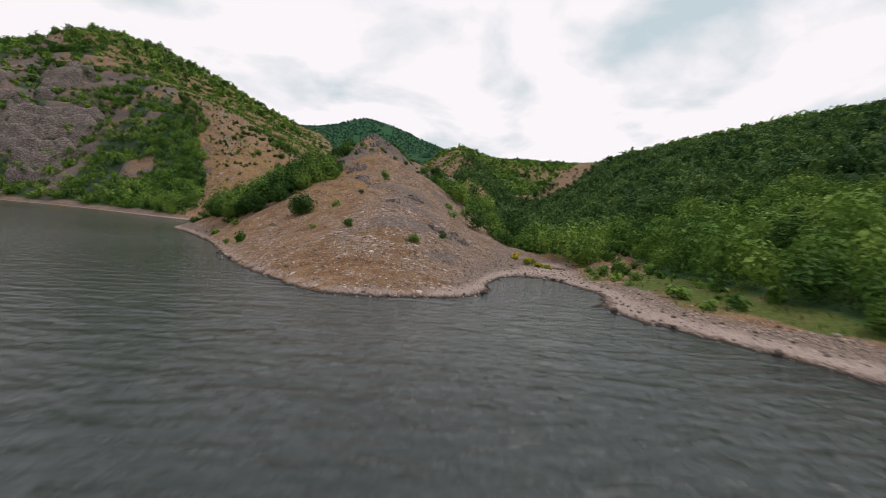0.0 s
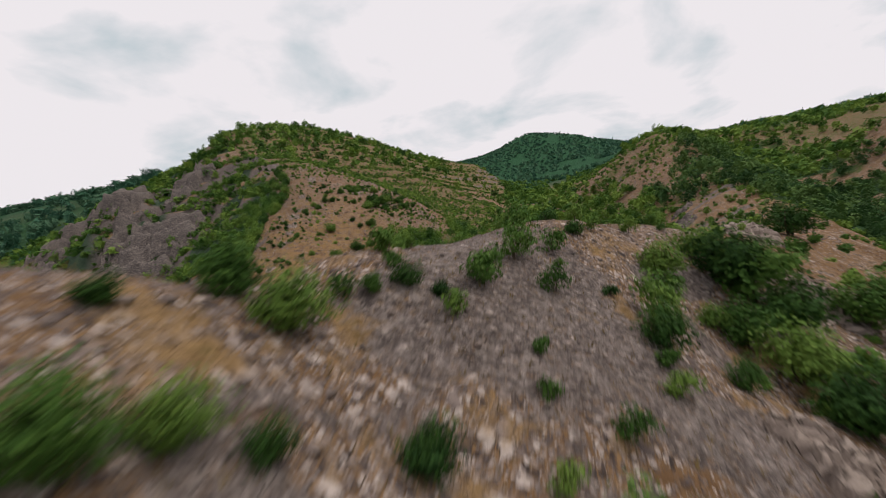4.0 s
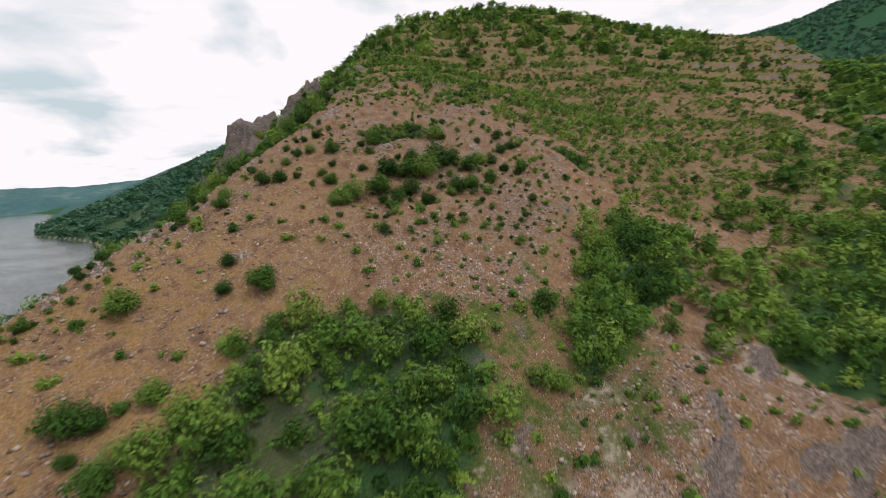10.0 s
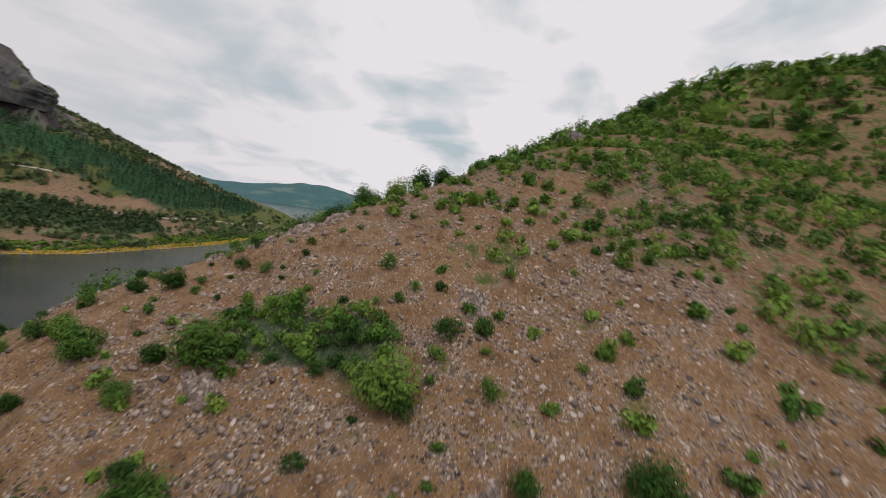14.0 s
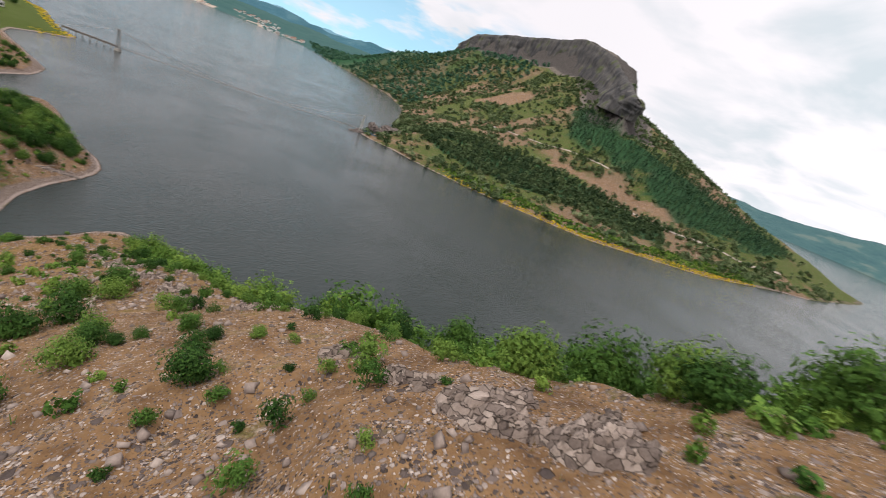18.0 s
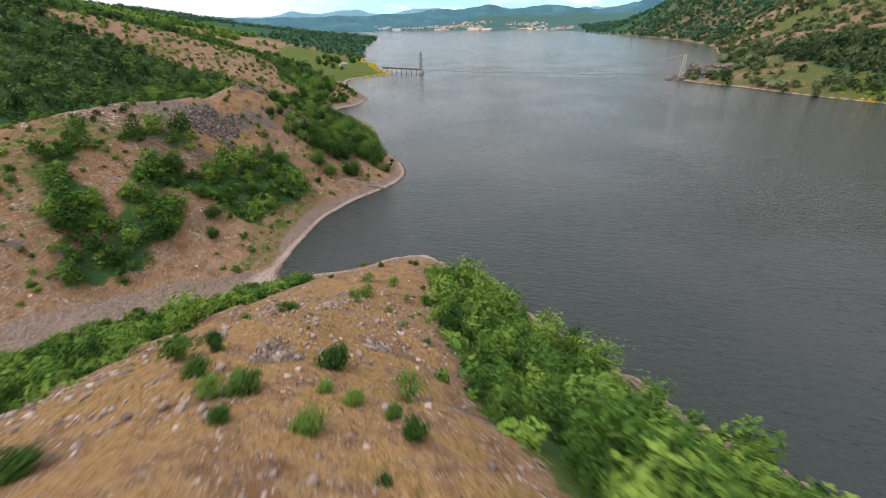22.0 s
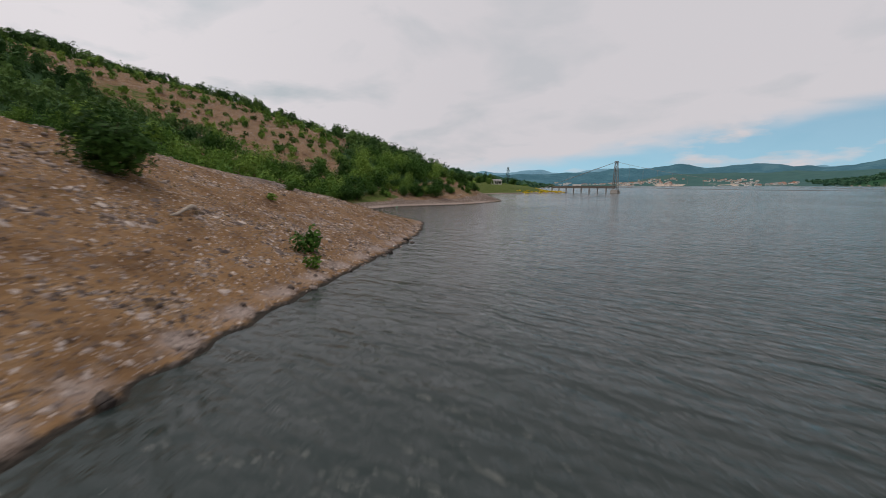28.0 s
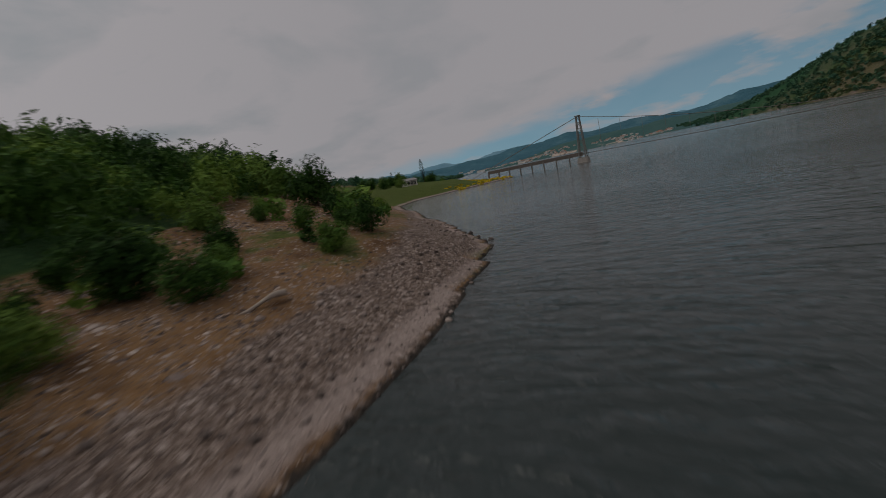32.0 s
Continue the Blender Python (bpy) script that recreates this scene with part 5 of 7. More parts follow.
# ---- outcrops of layered rock ----
def outcrop(x, y, wide, high, seed, mat=None, blocks=14, lean=0.3, label="layered dark grey rock outcrop on the slope"):
    """A ledge of jointed bedrock: stepped blocks along one strike, dying out into the slope."""
    r = np.random.default_rng(seed)
    n, half = 34, wide * 0.95
    t = np.linspace(-half, half, n)
    u, v = [a.ravel() for a in np.meshgrid(t, t)]
    an = seed * 1.3
    a, b = u * math.cos(an) + v * math.sin(an), -u * math.sin(an) + v * math.cos(an)
    a, b = a + 0.5 * wide * (fbm(u + seed, v, wide * 0.8, 2) - 0.5), b + 0.5 * wide * (fbm(u, v + seed, wide * 0.6, 2) - 0.5)
    ca, cb = np.floor(a / (wide * 0.24)).astype(int), np.floor(b / (wide * 0.11)).astype(int)
    cell = _lat[(ca * 7 + cb * 13 + seed) % 256, (cb * 5 + ca * 3) % 256]
    edge = np.hypot(u, v) / half + 1.5 * (fbm(u + 3 * seed, v, wide * 0.45, 3) - 0.5)
    mask = ramp(edge, 0.8, 0.6) * ramp(np.hypot(u, v) / half, 1.0, 0.85)
    h = mask * min(high * 1.4, 0.5 + 0.45 * high) * (0.02 + 0.85 * cell + lean * 0.5 * ((b / (wide * 0.11)) % 1.0)) - 0.12 * (1 - mask) * high - 0.1
    h = h + 0.03 * high * r.normal(size=len(u))
    z0 = float(ground_z(x, y)[0]) * K
    z = ground_z(x + u / K, y + v / K) * K - z0 + h
    q = (np.arange(n - 1)[:, None] * n + np.arange(n - 1)[None, :]).ravel()
    keep = mask[q] + mask[q + 1] + mask[q + n] + mask[q + n + 1] > 0.02
    q = q[keep]
    ob = new("rock_outcrop", fast_mesh("rock_outcrop", np.c_[u, v, z], np.c_[q, q + 1, q + n + 1, q + n], mat or CRAG))
    ob.location = (x * K, y * K, z0)
    return tagged(ob, label, "rock", "rock outcrops")


for n, (x, y, w, h) in enumerate([(0.8, 6.2, 3.0, 1.6), (-0.6, 7.8, 2.6, 1.5), (2.0, 8.6, 2.4, 1.2), (-1.6, 5.0, 2.2, 1.3), (0.6, 3.2, 2.2, 1.0), (-2.0, -1.5, 2.0, 0.9), (-1.2, -10, 2.4, 0.9), (0.4, -17, 2.2, 0.7),
                                  (-2.9, 20.2, 3.6, 2.2), (-4.6, 18.4, 3.0, 1.8), (-1.8, 22.8, 3.2, 1.9), (-5.4, 22, 2.6, 1.5), (15, 80, 3.4, 1.6), (18, 86, 3.0, 1.6), (21, 76, 3.2, 1.4), (13.5, 73, 2.6, 1.2), (24, 92, 3.6, 1.8), (20, 70, 2.8, 1.4), (17.5, 66, 2.4, 1.1), (22.5, 83, 2.8, 1.4), (16, 76.5, 2.4, 1.2),
                                  (11.5, -34, 1.8, 0.7), (9.2, -37.5, 1.8, 0.6), (5.0, -30, 1.6, 0.6), (7.5, -24, 1.6, 0.6)]):
    outcrop(x, y, w, h, 600 + n)
for n, (x, y, w, h) in enumerate([(-77.2, 126.2, 2.4, 0.9), (-78.6, 128.4, 2.2, 0.9), (-75.8, 123.6, 1.8, 0.6), (-74.2, 121.0, 1.6, 0.5), (-63, 97.5, 2.4, 0.8), (-65.5, 100.5, 2.0, 0.7), (-60.5, 93, 2.2, 0.7), (-58, 89.4, 1.8, 0.6),
                                  (-66.5, 104, 2.0, 0.6), (-70.5, 112, 2.0, 0.5), (-56, 84, 1.6, 0.5), (-50.5, 73, 1.8, 0.5), (-47, 64, 1.6, 0.4), (-52.5, 68.5, 1.6, 0.4), (-44.5, 57, 1.5, 0.4), (-61, 128, 2.0, 0.6), (-56, 141, 2.0, 0.6), (-66, 140.5, 1.8, 0.5), (-50, 104, 1.8, 0.4)]):
    outcrop(x, y, w, h, 640 + n, ROCK, label="pale pinkish grey bedrock slabs breaking through dry grass")
for n, (x, y, w, h) in enumerate([(18.6, 42, 3.0, 1.0), (18, 32, 2.8, 0.9), (13, 19.5, 2.4, 0.7), (16, 26, 2.2, 0.7), (21, 50, 2.6, 0.9)]):
    outcrop(x, y, w, h, 670 + n, ROCK, label="whitish weathered bedrock on the saddle")
for n, (x, y, w, h) in enumerate([(-25.8, 10.3, 1.7, 0.5), (-27.6, 8.8, 1.5, 0.5), (-24.0, 11.2, 1.7, 0.5)]):
    outcrop(x, y, w, h, 690 + n, ROCK, 9, 0.1, "flat pale rock slabs on the bay shore")


def slab(x, y, turn, size, seed):
    """A flat bedrock slab with broken edges, lying in the slope."""
    r = np.random.default_rng(seed)
    bm = bmesh.new()
    n = 11
    rad = 0.75 + 0.4 * r.random(n)
    for z, k in ((-0.25, 1.02), (0.1, 1.0), (0.16, 0.9)):
        for i in range(n):
            a = i * 2 * math.pi / n
            bm.verts.new((size * k * rad[i] * math.cos(a), 0.42 * size * k * rad[i] * math.sin(a), z * (1 + 0.3 * r.random())))
    bm.verts.ensure_lookup_table()
    for j in (0, 1):
        for i in range(n):
            bm.faces.new([bm.verts[j * n + i], bm.verts[j * n + (i + 1) % n], bm.verts[(j + 1) * n + (i + 1) % n], bm.verts[(j + 1) * n + i]])
    bm.faces.new([bm.verts[2 * n + i] for i in range(n)])
    ob = new("shore_rock", from_bm("shore_rock", bm, PALE_ROCK))
    ob.matrix_basis = pose(x * K, y * K, float(ground_z(x, y)[0]) * K + 0.06, 4 * r.normal(), 4 * r.normal(), turn + 9 * r.normal())
    return tagged(ob, "flat pale bedrock slab in a ledge running down to the shore", "rock", "slabs of the shore ledge")


PALE_ROCK = plain("pale_slab_rock", (0.25, 0.205, 0.18), 0.95, 0, 0.4, 2.2)
for n in range(15):
    slab(-29.2 + 7.0 * n / 14, 8.9 + 3.2 * n / 14 + 0.25 * math.sin(n * 2.3), 25 + 14 * math.sin(n * 1.7), 0.6 + 0.6 * ((n * 7) % 5) / 5, 720 + n)


def driftwood(x, y, turn, length):
    """A bleached log lying on the bank."""
    bm = bmesh.new()
    segs, rad = 7, 0.13
    ring0 = None
    for i in range(segs + 1):
        t = i / segs
        rr = rad * (1 - 0.6 * t) * (1 + 0.15 * math.sin(9 * t))
        ring = [bm.verts.new((length * (t - 0.5), rr * math.cos(a) + 0.12 * math.sin(3 * t), rr * math.sin(a) + 0.1 * math.sin(5 * t))) for a in [k * math.pi / 3.5 for k in range(7)]]
        if ring0:
            for k in range(7):
                bm.faces.new((ring0[k], ring0[(k + 1) % 7], ring[(k + 1) % 7], ring[k]))
        else:
            bm.faces.new(ring[::-1])
        ring0 = ring
    bm.faces.new(ring0)
    ob = new("driftwood_log", from_bm("driftwood_log", bm, DRIFT, True))
    ob.matrix_basis = pose(x * K, y * K, float(ground_z(x, y)[0]) * K + 0.14, 0, 4, turn)
    return tagged(ob, "bleached grey driftwood log lying on the bank", "log", "driftwood")


DRIFT = plain("driftwood", (0.36, 0.30, 0.25), 0.9, 0, 0.3, 5)
driftwood(-23.4, 10.4, 20, 3.4)
driftwood(22.5, -88.5, 70, 1.8)
driftwood(-6.5, -31, 130, 2.0)

# ---- yellow broom by the creek mouth, and grass tufts ----
YELLOW = leaf_material("yellow_flowers", (0.26, 0.24, 0.02), (0.62, 0.46, 0.02), (0.78, 0.62, 0.05))
broom_a, broom_b = plant_mesh("flowers", 340, 0.7, 0.6, 0.07, 7, 801, YELLOW), plant_mesh("foliage", 260, 0.7, 0.55, 0.09, 7, 802, LEAF)
for n, (x, y, s) in enumerate([(18.6, -32.6, 1.2), (19.5, -33.4, 1.0), (17.9, -31.2, 1.1), (20.3, -34.1, 0.9), (19.3, -31.6, 1.2), (18.3, -29.8, 1.0), (20.4, -32.6, 0.8)]):
    ob = new("broom_bush")
    ob.matrix_basis = Matrix.Translation((x * K, y * K, float(ground_z(x, y)[0]) * K - 0.03)) @ Matrix.Rotation(n * 1.7, 4, "Z") @ Matrix.Diagonal((s, s, s, 1))
    part("flowers", broom_a, ob, "bright yellow blossom")
    part("foliage", broom_b, ob)
    tagged(ob, "low broom bush in bright yellow flower beside the creek gravel", "bush", "broom bushes by the creek")


def tufts(name, x, y, sizes, mat, seed, label):
    r = np.random.default_rng(seed)
    out = []
    for _ in range(3):
        a, w = r.random(len(x)) * 6.28, sizes * (0.10 + 0.06 * r.random(len(x)))
        lean = r.normal(size=(len(x), 2)) * (sizes * 0.35)[:, None]
        b = np.c_[x * K + r.normal(size=len(x)) * sizes * 0.25, y * K + r.normal(size=len(x)) * sizes * 0.25, ground_z(x, y) * K - 0.03]
        d = np.c_[np.cos(a) * w, np.sin(a) * w, 0 * a]
        t = b + np.c_[lean, sizes * (0.7 + 0.5 * r.random(len(x)))]
        out.append(np.stack([b - d, b + d, t + d * 0.35, t - d * 0.35], 1))
    v = np.concatenate(out).reshape(-1, 3)
    return tagged(new(name, fast_mesh(name, v, np.arange(len(v)).reshape(-1, 4), mat)), label, "grass", kind="stuff")


STRAW = leaf_material("dry_grass", (0.17, 0.12, 0.048), (0.28, 0.195, 0.08), (0.40, 0.29, 0.12))
SWARD = leaf_material("green_grass", (0.06, 0.10, 0.02), (0.12, 0.17, 0.035), (0.24, 0.24, 0.07))


def straw_density(x, y):
    c = cov_at(x, y)
    return (c["nose"] | (c["spur"] > 0.2)) * (c["beach"] < 0.4) * np.maximum(ramp(fbm(x, y + 30, 7, 3), 0.44, 0.6), 0.75 * ramp(y, 95, 75) * (y > 30))


tx_, ty_ = spread(130000, (-92, 22, -50, 150), straw_density, 0.2, 61)
tufts("dry_grass", tx_, ty_, 0.10 + 0.13 * np.random.default_rng(62).random(len(tx_)), STRAW, 63, "tufts of dry golden grass on the slopes")
gx_, gy_ = spread(60000, (-92, 40, -110, 150), lambda x, y: ramp(cov_at(x, y)["green"], 0.2, 0.6) * (cov_at(x, y)["beach"] < 0.5) * ~cov_at(x, y)["water"] * ramp(fbm(x, y + 70, 8, 3), 0.4, 0.55), 0.3, 64)
tufts("green_grass", gx_, gy_, 0.18 + 0.22 * np.random.default_rng(65).random(len(gx_)), SWARD, 66, "tufts of fresh green grass between the shrubs")

# ---- the suspension footbridge ----
STEEL = plain("weathered_steel", (0.30, 0.28, 0.26), 0.7, 0.3, 0.3, 3)
PALE_STEEL = plain("pale_painted_steel", (0.5, 0.48, 0.43), 0.6, 0.0, 0.2, 3)
CONCRETE = plain("old_concrete", (0.36, 0.33, 0.30), 0.9, 0, 0.25, 1.5)
PLANK = plain("grey_planks", (0.20, 0.17, 0.15), 0.9, 0, 0.3, 2)
BLUE_STEEL = plain("blue_painted_steel", (0.10, 0.22, 0.36), 0.5, 0.2, 0.2, 3)


def bar(a, b, size, mat, name, parent, size2=None):
    """A square bar between two places, in metres."""
    a, b = Vector(a), Vector(b)
    bm = bmesh.new()
    bmesh.ops.create_cube(bm, size=1.0)
    d = b - a
    m = Matrix.Translation((a + b) / 2) @ d.to_track_quat("Z", "Y").to_matrix().to_4x4() @ Matrix.Diagonal((size, size2 or size, d.length, 1))
    bmesh.ops.transform(bm, matrix=m, verts=bm.verts)
    return part(name, from_bm(name, bm, mat), parent)


def pylon(foot, high, parent, steel, thick=1.0):
    """A tapered lattice tower on a concrete block."""
    x, y, z = foot
    bm = bmesh.new()
    bmesh.ops.create_cone(bm, cap_ends=True, segments=4, radius1=3.1, radius2=2.3, depth=2.6, matrix=pose(x, y, z + 0.6, 0, 0, 45 - 10))
    parent = part("tower", from_bm("tower", bm, CONCRETE), parent, "lattice steel tower on a stained concrete pier block")
    top, low = 0.55, 1.25
    ca, sa = math.cos(radians(-10)), math.sin(radians(-10))

    def corner(i, t):
        w = low + (top - low) * t
        u, v = ((-w, -w), (w, -w), (w, w), (-w, w))[i]
        return (x + u * ca - v * sa, y + u * sa + v * ca, z + 1.7 + (high - 1.7) * t)

    for i in range(4):
        bar(corner(i, 0), corner(i, 1), 0.26 * thick, steel, "tower_leg", parent)
        for k in range(7):
            t0, t1 = k / 7, (k + 1) / 7
            bar(corner(i, t0), corner((i + 1) % 4, t1), 0.11 * thick, steel, "tower_brace", parent)
            bar(corner(i, t1), corner((i + 1) % 4, t1), 0.11 * thick, steel, "tower_strut", parent)
    bm = bmesh.new()
    bmesh.ops.create_cube(bm, size=1.0, matrix=pose(x, y, z + high + 0.15, 0, 0, -10) @ Matrix.Diagonal((1.7, 1.7, 0.4, 1)))
    part("saddle", from_bm("saddle", bm, steel), parent)


def rope(points, rad, mat, name, parent):
    cu = bpy.data.curves.new(name, "CURVE")
    cu.dimensions, cu.bevel_depth, cu.bevel_resolution = "3D", rad, 0
    sp = cu.splines.new("POLY")
    sp.points.add(len(points) - 1)
    for q, p in zip(sp.points, points):
        q.co = (*p, 1)
    cu.materials.append(mat)
    ob = new(name, cu)
    dg = bpy.context.evaluated_depsgraph_get()
    me = bpy.data.meshes.new_from_object(ob.evaluated_get(dg))
    bpy.data.objects.remove(ob)
    return part(name, me, parent)


bridge = new("suspension_footbridge")
T1, T2, TL = (25.6 * K, -206.0 * K), (-131.0 * K, -191.0 * K), (57.5 * K, -217.0 * K)
HIGH = 17.2
pylon((*T1, 0), HIGH, bridge, STEEL)
pylon((*T2, 0.6), HIGH - 1.0, bridge, PALE_STEEL, 1.7)
DECK, SAG = 3.3, 1.5


def on_span(t):
    return T1[0] + (T2[0] - T1[0]) * t, T1[1] + (T2[1] - T1[1]) * t


deck_pts = [(*on_span(i / 30), DECK - SAG * 4 * (i / 30) * (1 - i / 30)) for i in range(31)]
for a, b in zip(deck_pts[:-1], deck_pts[1:]):
    bar(a, b, 1.3, PLANK, "deck_section", bridge, 0.16)
for side in (-0.62, 0.62):
    rope([(x + 0.07 * side, y + side, z + 1.0) for x, y, z in deck_pts], 0.035, STEEL, "hand_rope", bridge)
    main = [(*on_span(i / 30), DECK - SAG + 0.7 + (HIGH - DECK + SAG - 0.7) * (2 * i / 30 - 1) ** 2) for i in range(31)]
    rope([(x, y + side, z) for x, y, z in main], 0.06, STEEL, "main_cable", bridge)
    rope([(T1[0], T1[1] + side, HIGH), (TL[0] + 12, TL[1] - 4 + side, 1.2)], 0.07, STEEL, "back_stay", bridge)
    for i in range(1, 30):
        rope([(main[i][0], main[i][1] + side, main[i][2]), (deck_pts[i][0], deck_pts[i][1] + side, deck_pts[i][2])], 0.025, STEEL, "hanger", bridge)
for i in range(9):
    t = i / 8
    x, y = T1[0] + (TL[0] - T1[0]) * t, T1[1] + (TL[1] - T1[1]) * t
    if i:
        bar((x, y - 0.5, -4), (x, y - 0.5, DECK - 0.2), 0.34, STEEL, "pile", bridge)
        bar((x, y + 0.5, -4), (x, y + 0.5, DECK - 0.2), 0.34, STEEL, "pile", bridge)
        x0, y0 = T1[0] + (TL[0] - T1[0]) * (i - 1) / 8, T1[1] + (TL[1] - T1[1]) * (i - 1) / 8
        bar((x0, y0, DECK), (x, y, DECK), 0.28, PLANK, "pier_deck", bridge, 1.4)
        for side in (-0.65, 0.65):
            bar((x0, y0 + side, DECK + 1.1), (x, y + side, DECK + 1.1), 0.07, STEEL, "pier_rail", bridge)
tagged(bridge, "long low suspension footbridge with lattice steel towers across the lake", "bridge")


# ---- rocks at the far bridge head ----
def sea_rock(x, y, wide, deep, high, seed, label):
    bm = bmesh.new()
    bmesh.ops.create_icosphere(bm, subdivisions=4, radius=1.0)
    for v in bm.verts:
        c = v.co.copy()
        f = noise.fractal(c * 1.7 + Vector((seed, 0, 0)), 0.8, 2.1, 5)
        st = math.floor(c.z * 5 + f) / 5
        v.co = Vector((c.x * wide, c.y * deep, (0.7 * c.z + 0.3 * st) * high)) * (1 + 0.34 * f)
    ob = new("rock_islet", from_bm("rock_islet", bm, CRAG))
    ob.matrix_basis = pose(x * K, y * K, -0.2 * high, 0, 0, seed * 40)
    return tagged(ob, label, "rock", "rocks at the far bridge head")


sea_rock(-131, -192, 8.5, 6, 3.2, 1, "dark rock islet under the far bridge tower")
sea_rock(-145.5, -221, 8, 6, 10.5, 2, "dark jagged rock stack standing in the lake")
sea_rock(-150, -218, 6, 5, 5.5, 3, "dark jagged rock stack standing in the lake")
sea_rock(-124, -187, 3.5, 3, 1.4, 4, "low dark rock at the water's edge")
sea_rock(-166, -236, 16, 12, 8, 5, "brown rock headland beside the bridge")
stair = new("access_stair")
for i in range(14):
    t = i / 13
    bar((-133 * K - 1.5 * i, -190 * K + 0.6 * i, 2.6 - 0.1 * i), (-133 * K - 1.5 * i - 1.3, -190 * K + 0.6 * i + 0.5, 2.5 - 0.1 * i), 0.12, BLUE_STEEL, "tread", stair, 1.4)
for side in (-0.7, 0.7):
    bar((-133 * K, -190 * K + side, 3.6), (-133 * K - 20, -190 * K + 8 + side, 2.2), 0.1, BLUE_STEEL, "handrail", stair)
tagged(stair, "blue painted steel gangway at the bridge head", "gangway")


# ---- dead shrub on the nose ----
def dead_shrub(x, y, size):
    r = np.random.default_rng(int(abs(x * 10)))
    parts = [limbs(r, 1.0, 1.6, 6, 0.028) for _ in range(3)]
    ob = new("dead_shrub")
    ob.matrix_basis = Matrix.Translation((x * K, y * K, float(ground_z(x, y)[0]) * K)) @ Matrix.Diagonal((size, size, size, 1))
    for k, (v, f) in enumerate(parts):
        b = part("branches", fast_mesh("branches", v, f, DRIFT), ob)
        b.rotation_euler = (0, 0, k * 2.1)
    return tagged(ob, "leafless grey dead shrub among green bushes", "shrub", "dead shrubs")


dead_shrub(0.3, 7.4, 0.8)
dead_shrub(-66.4, 96.9, 0.9)
dead_shrub(-64.8, 95.4, 0.7)


# ---- larger bushes standing singly on the grassy nose ----
def bush(x, y, size, kind):
    a, b = tree_kinds[kind % 4]
    ob = new("bush")
    ob.matrix_basis = Matrix.Translation((x * K, y * K, float(ground_z(x, y)[0]) * K - 0.06)) @ Matrix.Rotation(x * 3.1 + y, 4, "Z") @ Matrix.Diagonal((size * 1.1, size * 1.1, size * 0.95, 1))
    part("foliage", a, ob)
    part("woody_base", b, ob)
    return tagged(ob, "leafy bright green bush on the dry grassy slope", "bush", "bushes on the grassy nose")


for n, (x, y, s) in enumerate([(-52.9, 72.9, 0.5), (-51.4, 75.9, 0.38), (-50.5, 76.4, 0.3), (-49.5, 75.8, 0.32), (-47.4, 73.1, 0.28), (-46.6, 66.7, 0.26), (-37.2, 38.4, 0.3), (-44.3, 38.8, 0.22), (-57.3, 76.3, 0.3),
                               (-50.9, 53.5, 0.45), (-54.8, 75.1, 0.24), (-52.0, 77.6, 0.22), (-48.1, 80.1, 0.4), (-56.2, 75.2, 0.22), (-53.6, 74.9, 0.2), (-62.3, 93.3, 0.42), (-61.4, 92.4, 0.36), (-64.2, 90.9, 0.4), (-54.5, 77.2, 0.3),
                               (-55.1, 82.1, 0.34), (-59.8, 93.8, 0.28), (-54.9, 87.4, 0.5), (-67.9, 94.5, 0.36), (-64.8, 98.9, 0.24), (-62.5, 98.8, 0.22), (-51.2, 91.3, 0.4), (-66.9, 95.4, 0.3), (-69.3, 98.4, 0.3)]):
    bush(x, y, s, n)


BUSHES_SLOPE = [(-54.9, 124.5, 1.19), (-53.4, 126.6, 1.14), (-52.1, 128.6, 1.29), (-52.6, 131.3, 1.33), (-52.8, 133.8, 0.97), (-50.5, 134.8, 0.92), (-51.9, 138.3, 0.8), (-51.7, 140.4, 0.61), (-47.1, 129.9, 0.96), (-47.1, 132.1, 0.81), (-46.8, 128.6, 0.47), (-49.8, 124.4, 0.85), (-47.3, 125.2, 0.72), (-51.7, 121.1, 1.1), (-52.5, 118, 0.95), (-48.3, 121.7, 0.65), (-48.8, 120, 0.5), (-47.7, 120.1, 0.4), (-51.6, 115.9, 0.94), (-48.1, 136.7, 0.71), (-49.7, 141.1, 0.6), (-48.5, 143.3, 0.8), (-45.9, 134.3, 0.4), (-42.8, 139.1, 0.41), (-42.8, 124.9, 0.41), (-43.8, 123.4, 0.36), (-43.7, 121.1, 0.29), (-44.8, 117.5, 0.46), (-47.2, 117.9, 0.29), (-46.6, 119.2, 0.28), (-46.4, 119.9, 0.31), (-55.9, 129.3, 0.62), (-57.1, 127.7, 0.38), (-62.6, 127.3, 0.98), (-60.2, 136.7, 0.97), (-56.8, 147.1, 0.63), (-53.7, 144.7, 0.69), (-54.1, 147.1, 0.6), (-53.6, 148.5, 0.48), (-56.8, 142.6, 0.36), (-60.6, 119.4, 0.42), (-62.8, 120.6, 0.74), (-64.7, 118, 0.52), (-59.3, 117.2, 0.41), (-59.9, 114.1, 0.42), (-56.6, 117.1, 0.64), (-64.3, 114.4, 0.47), (-57.2, 122, 0.38), (-62.3, 124.9, 0.48), (-60.1, 124.9, 0.46)]
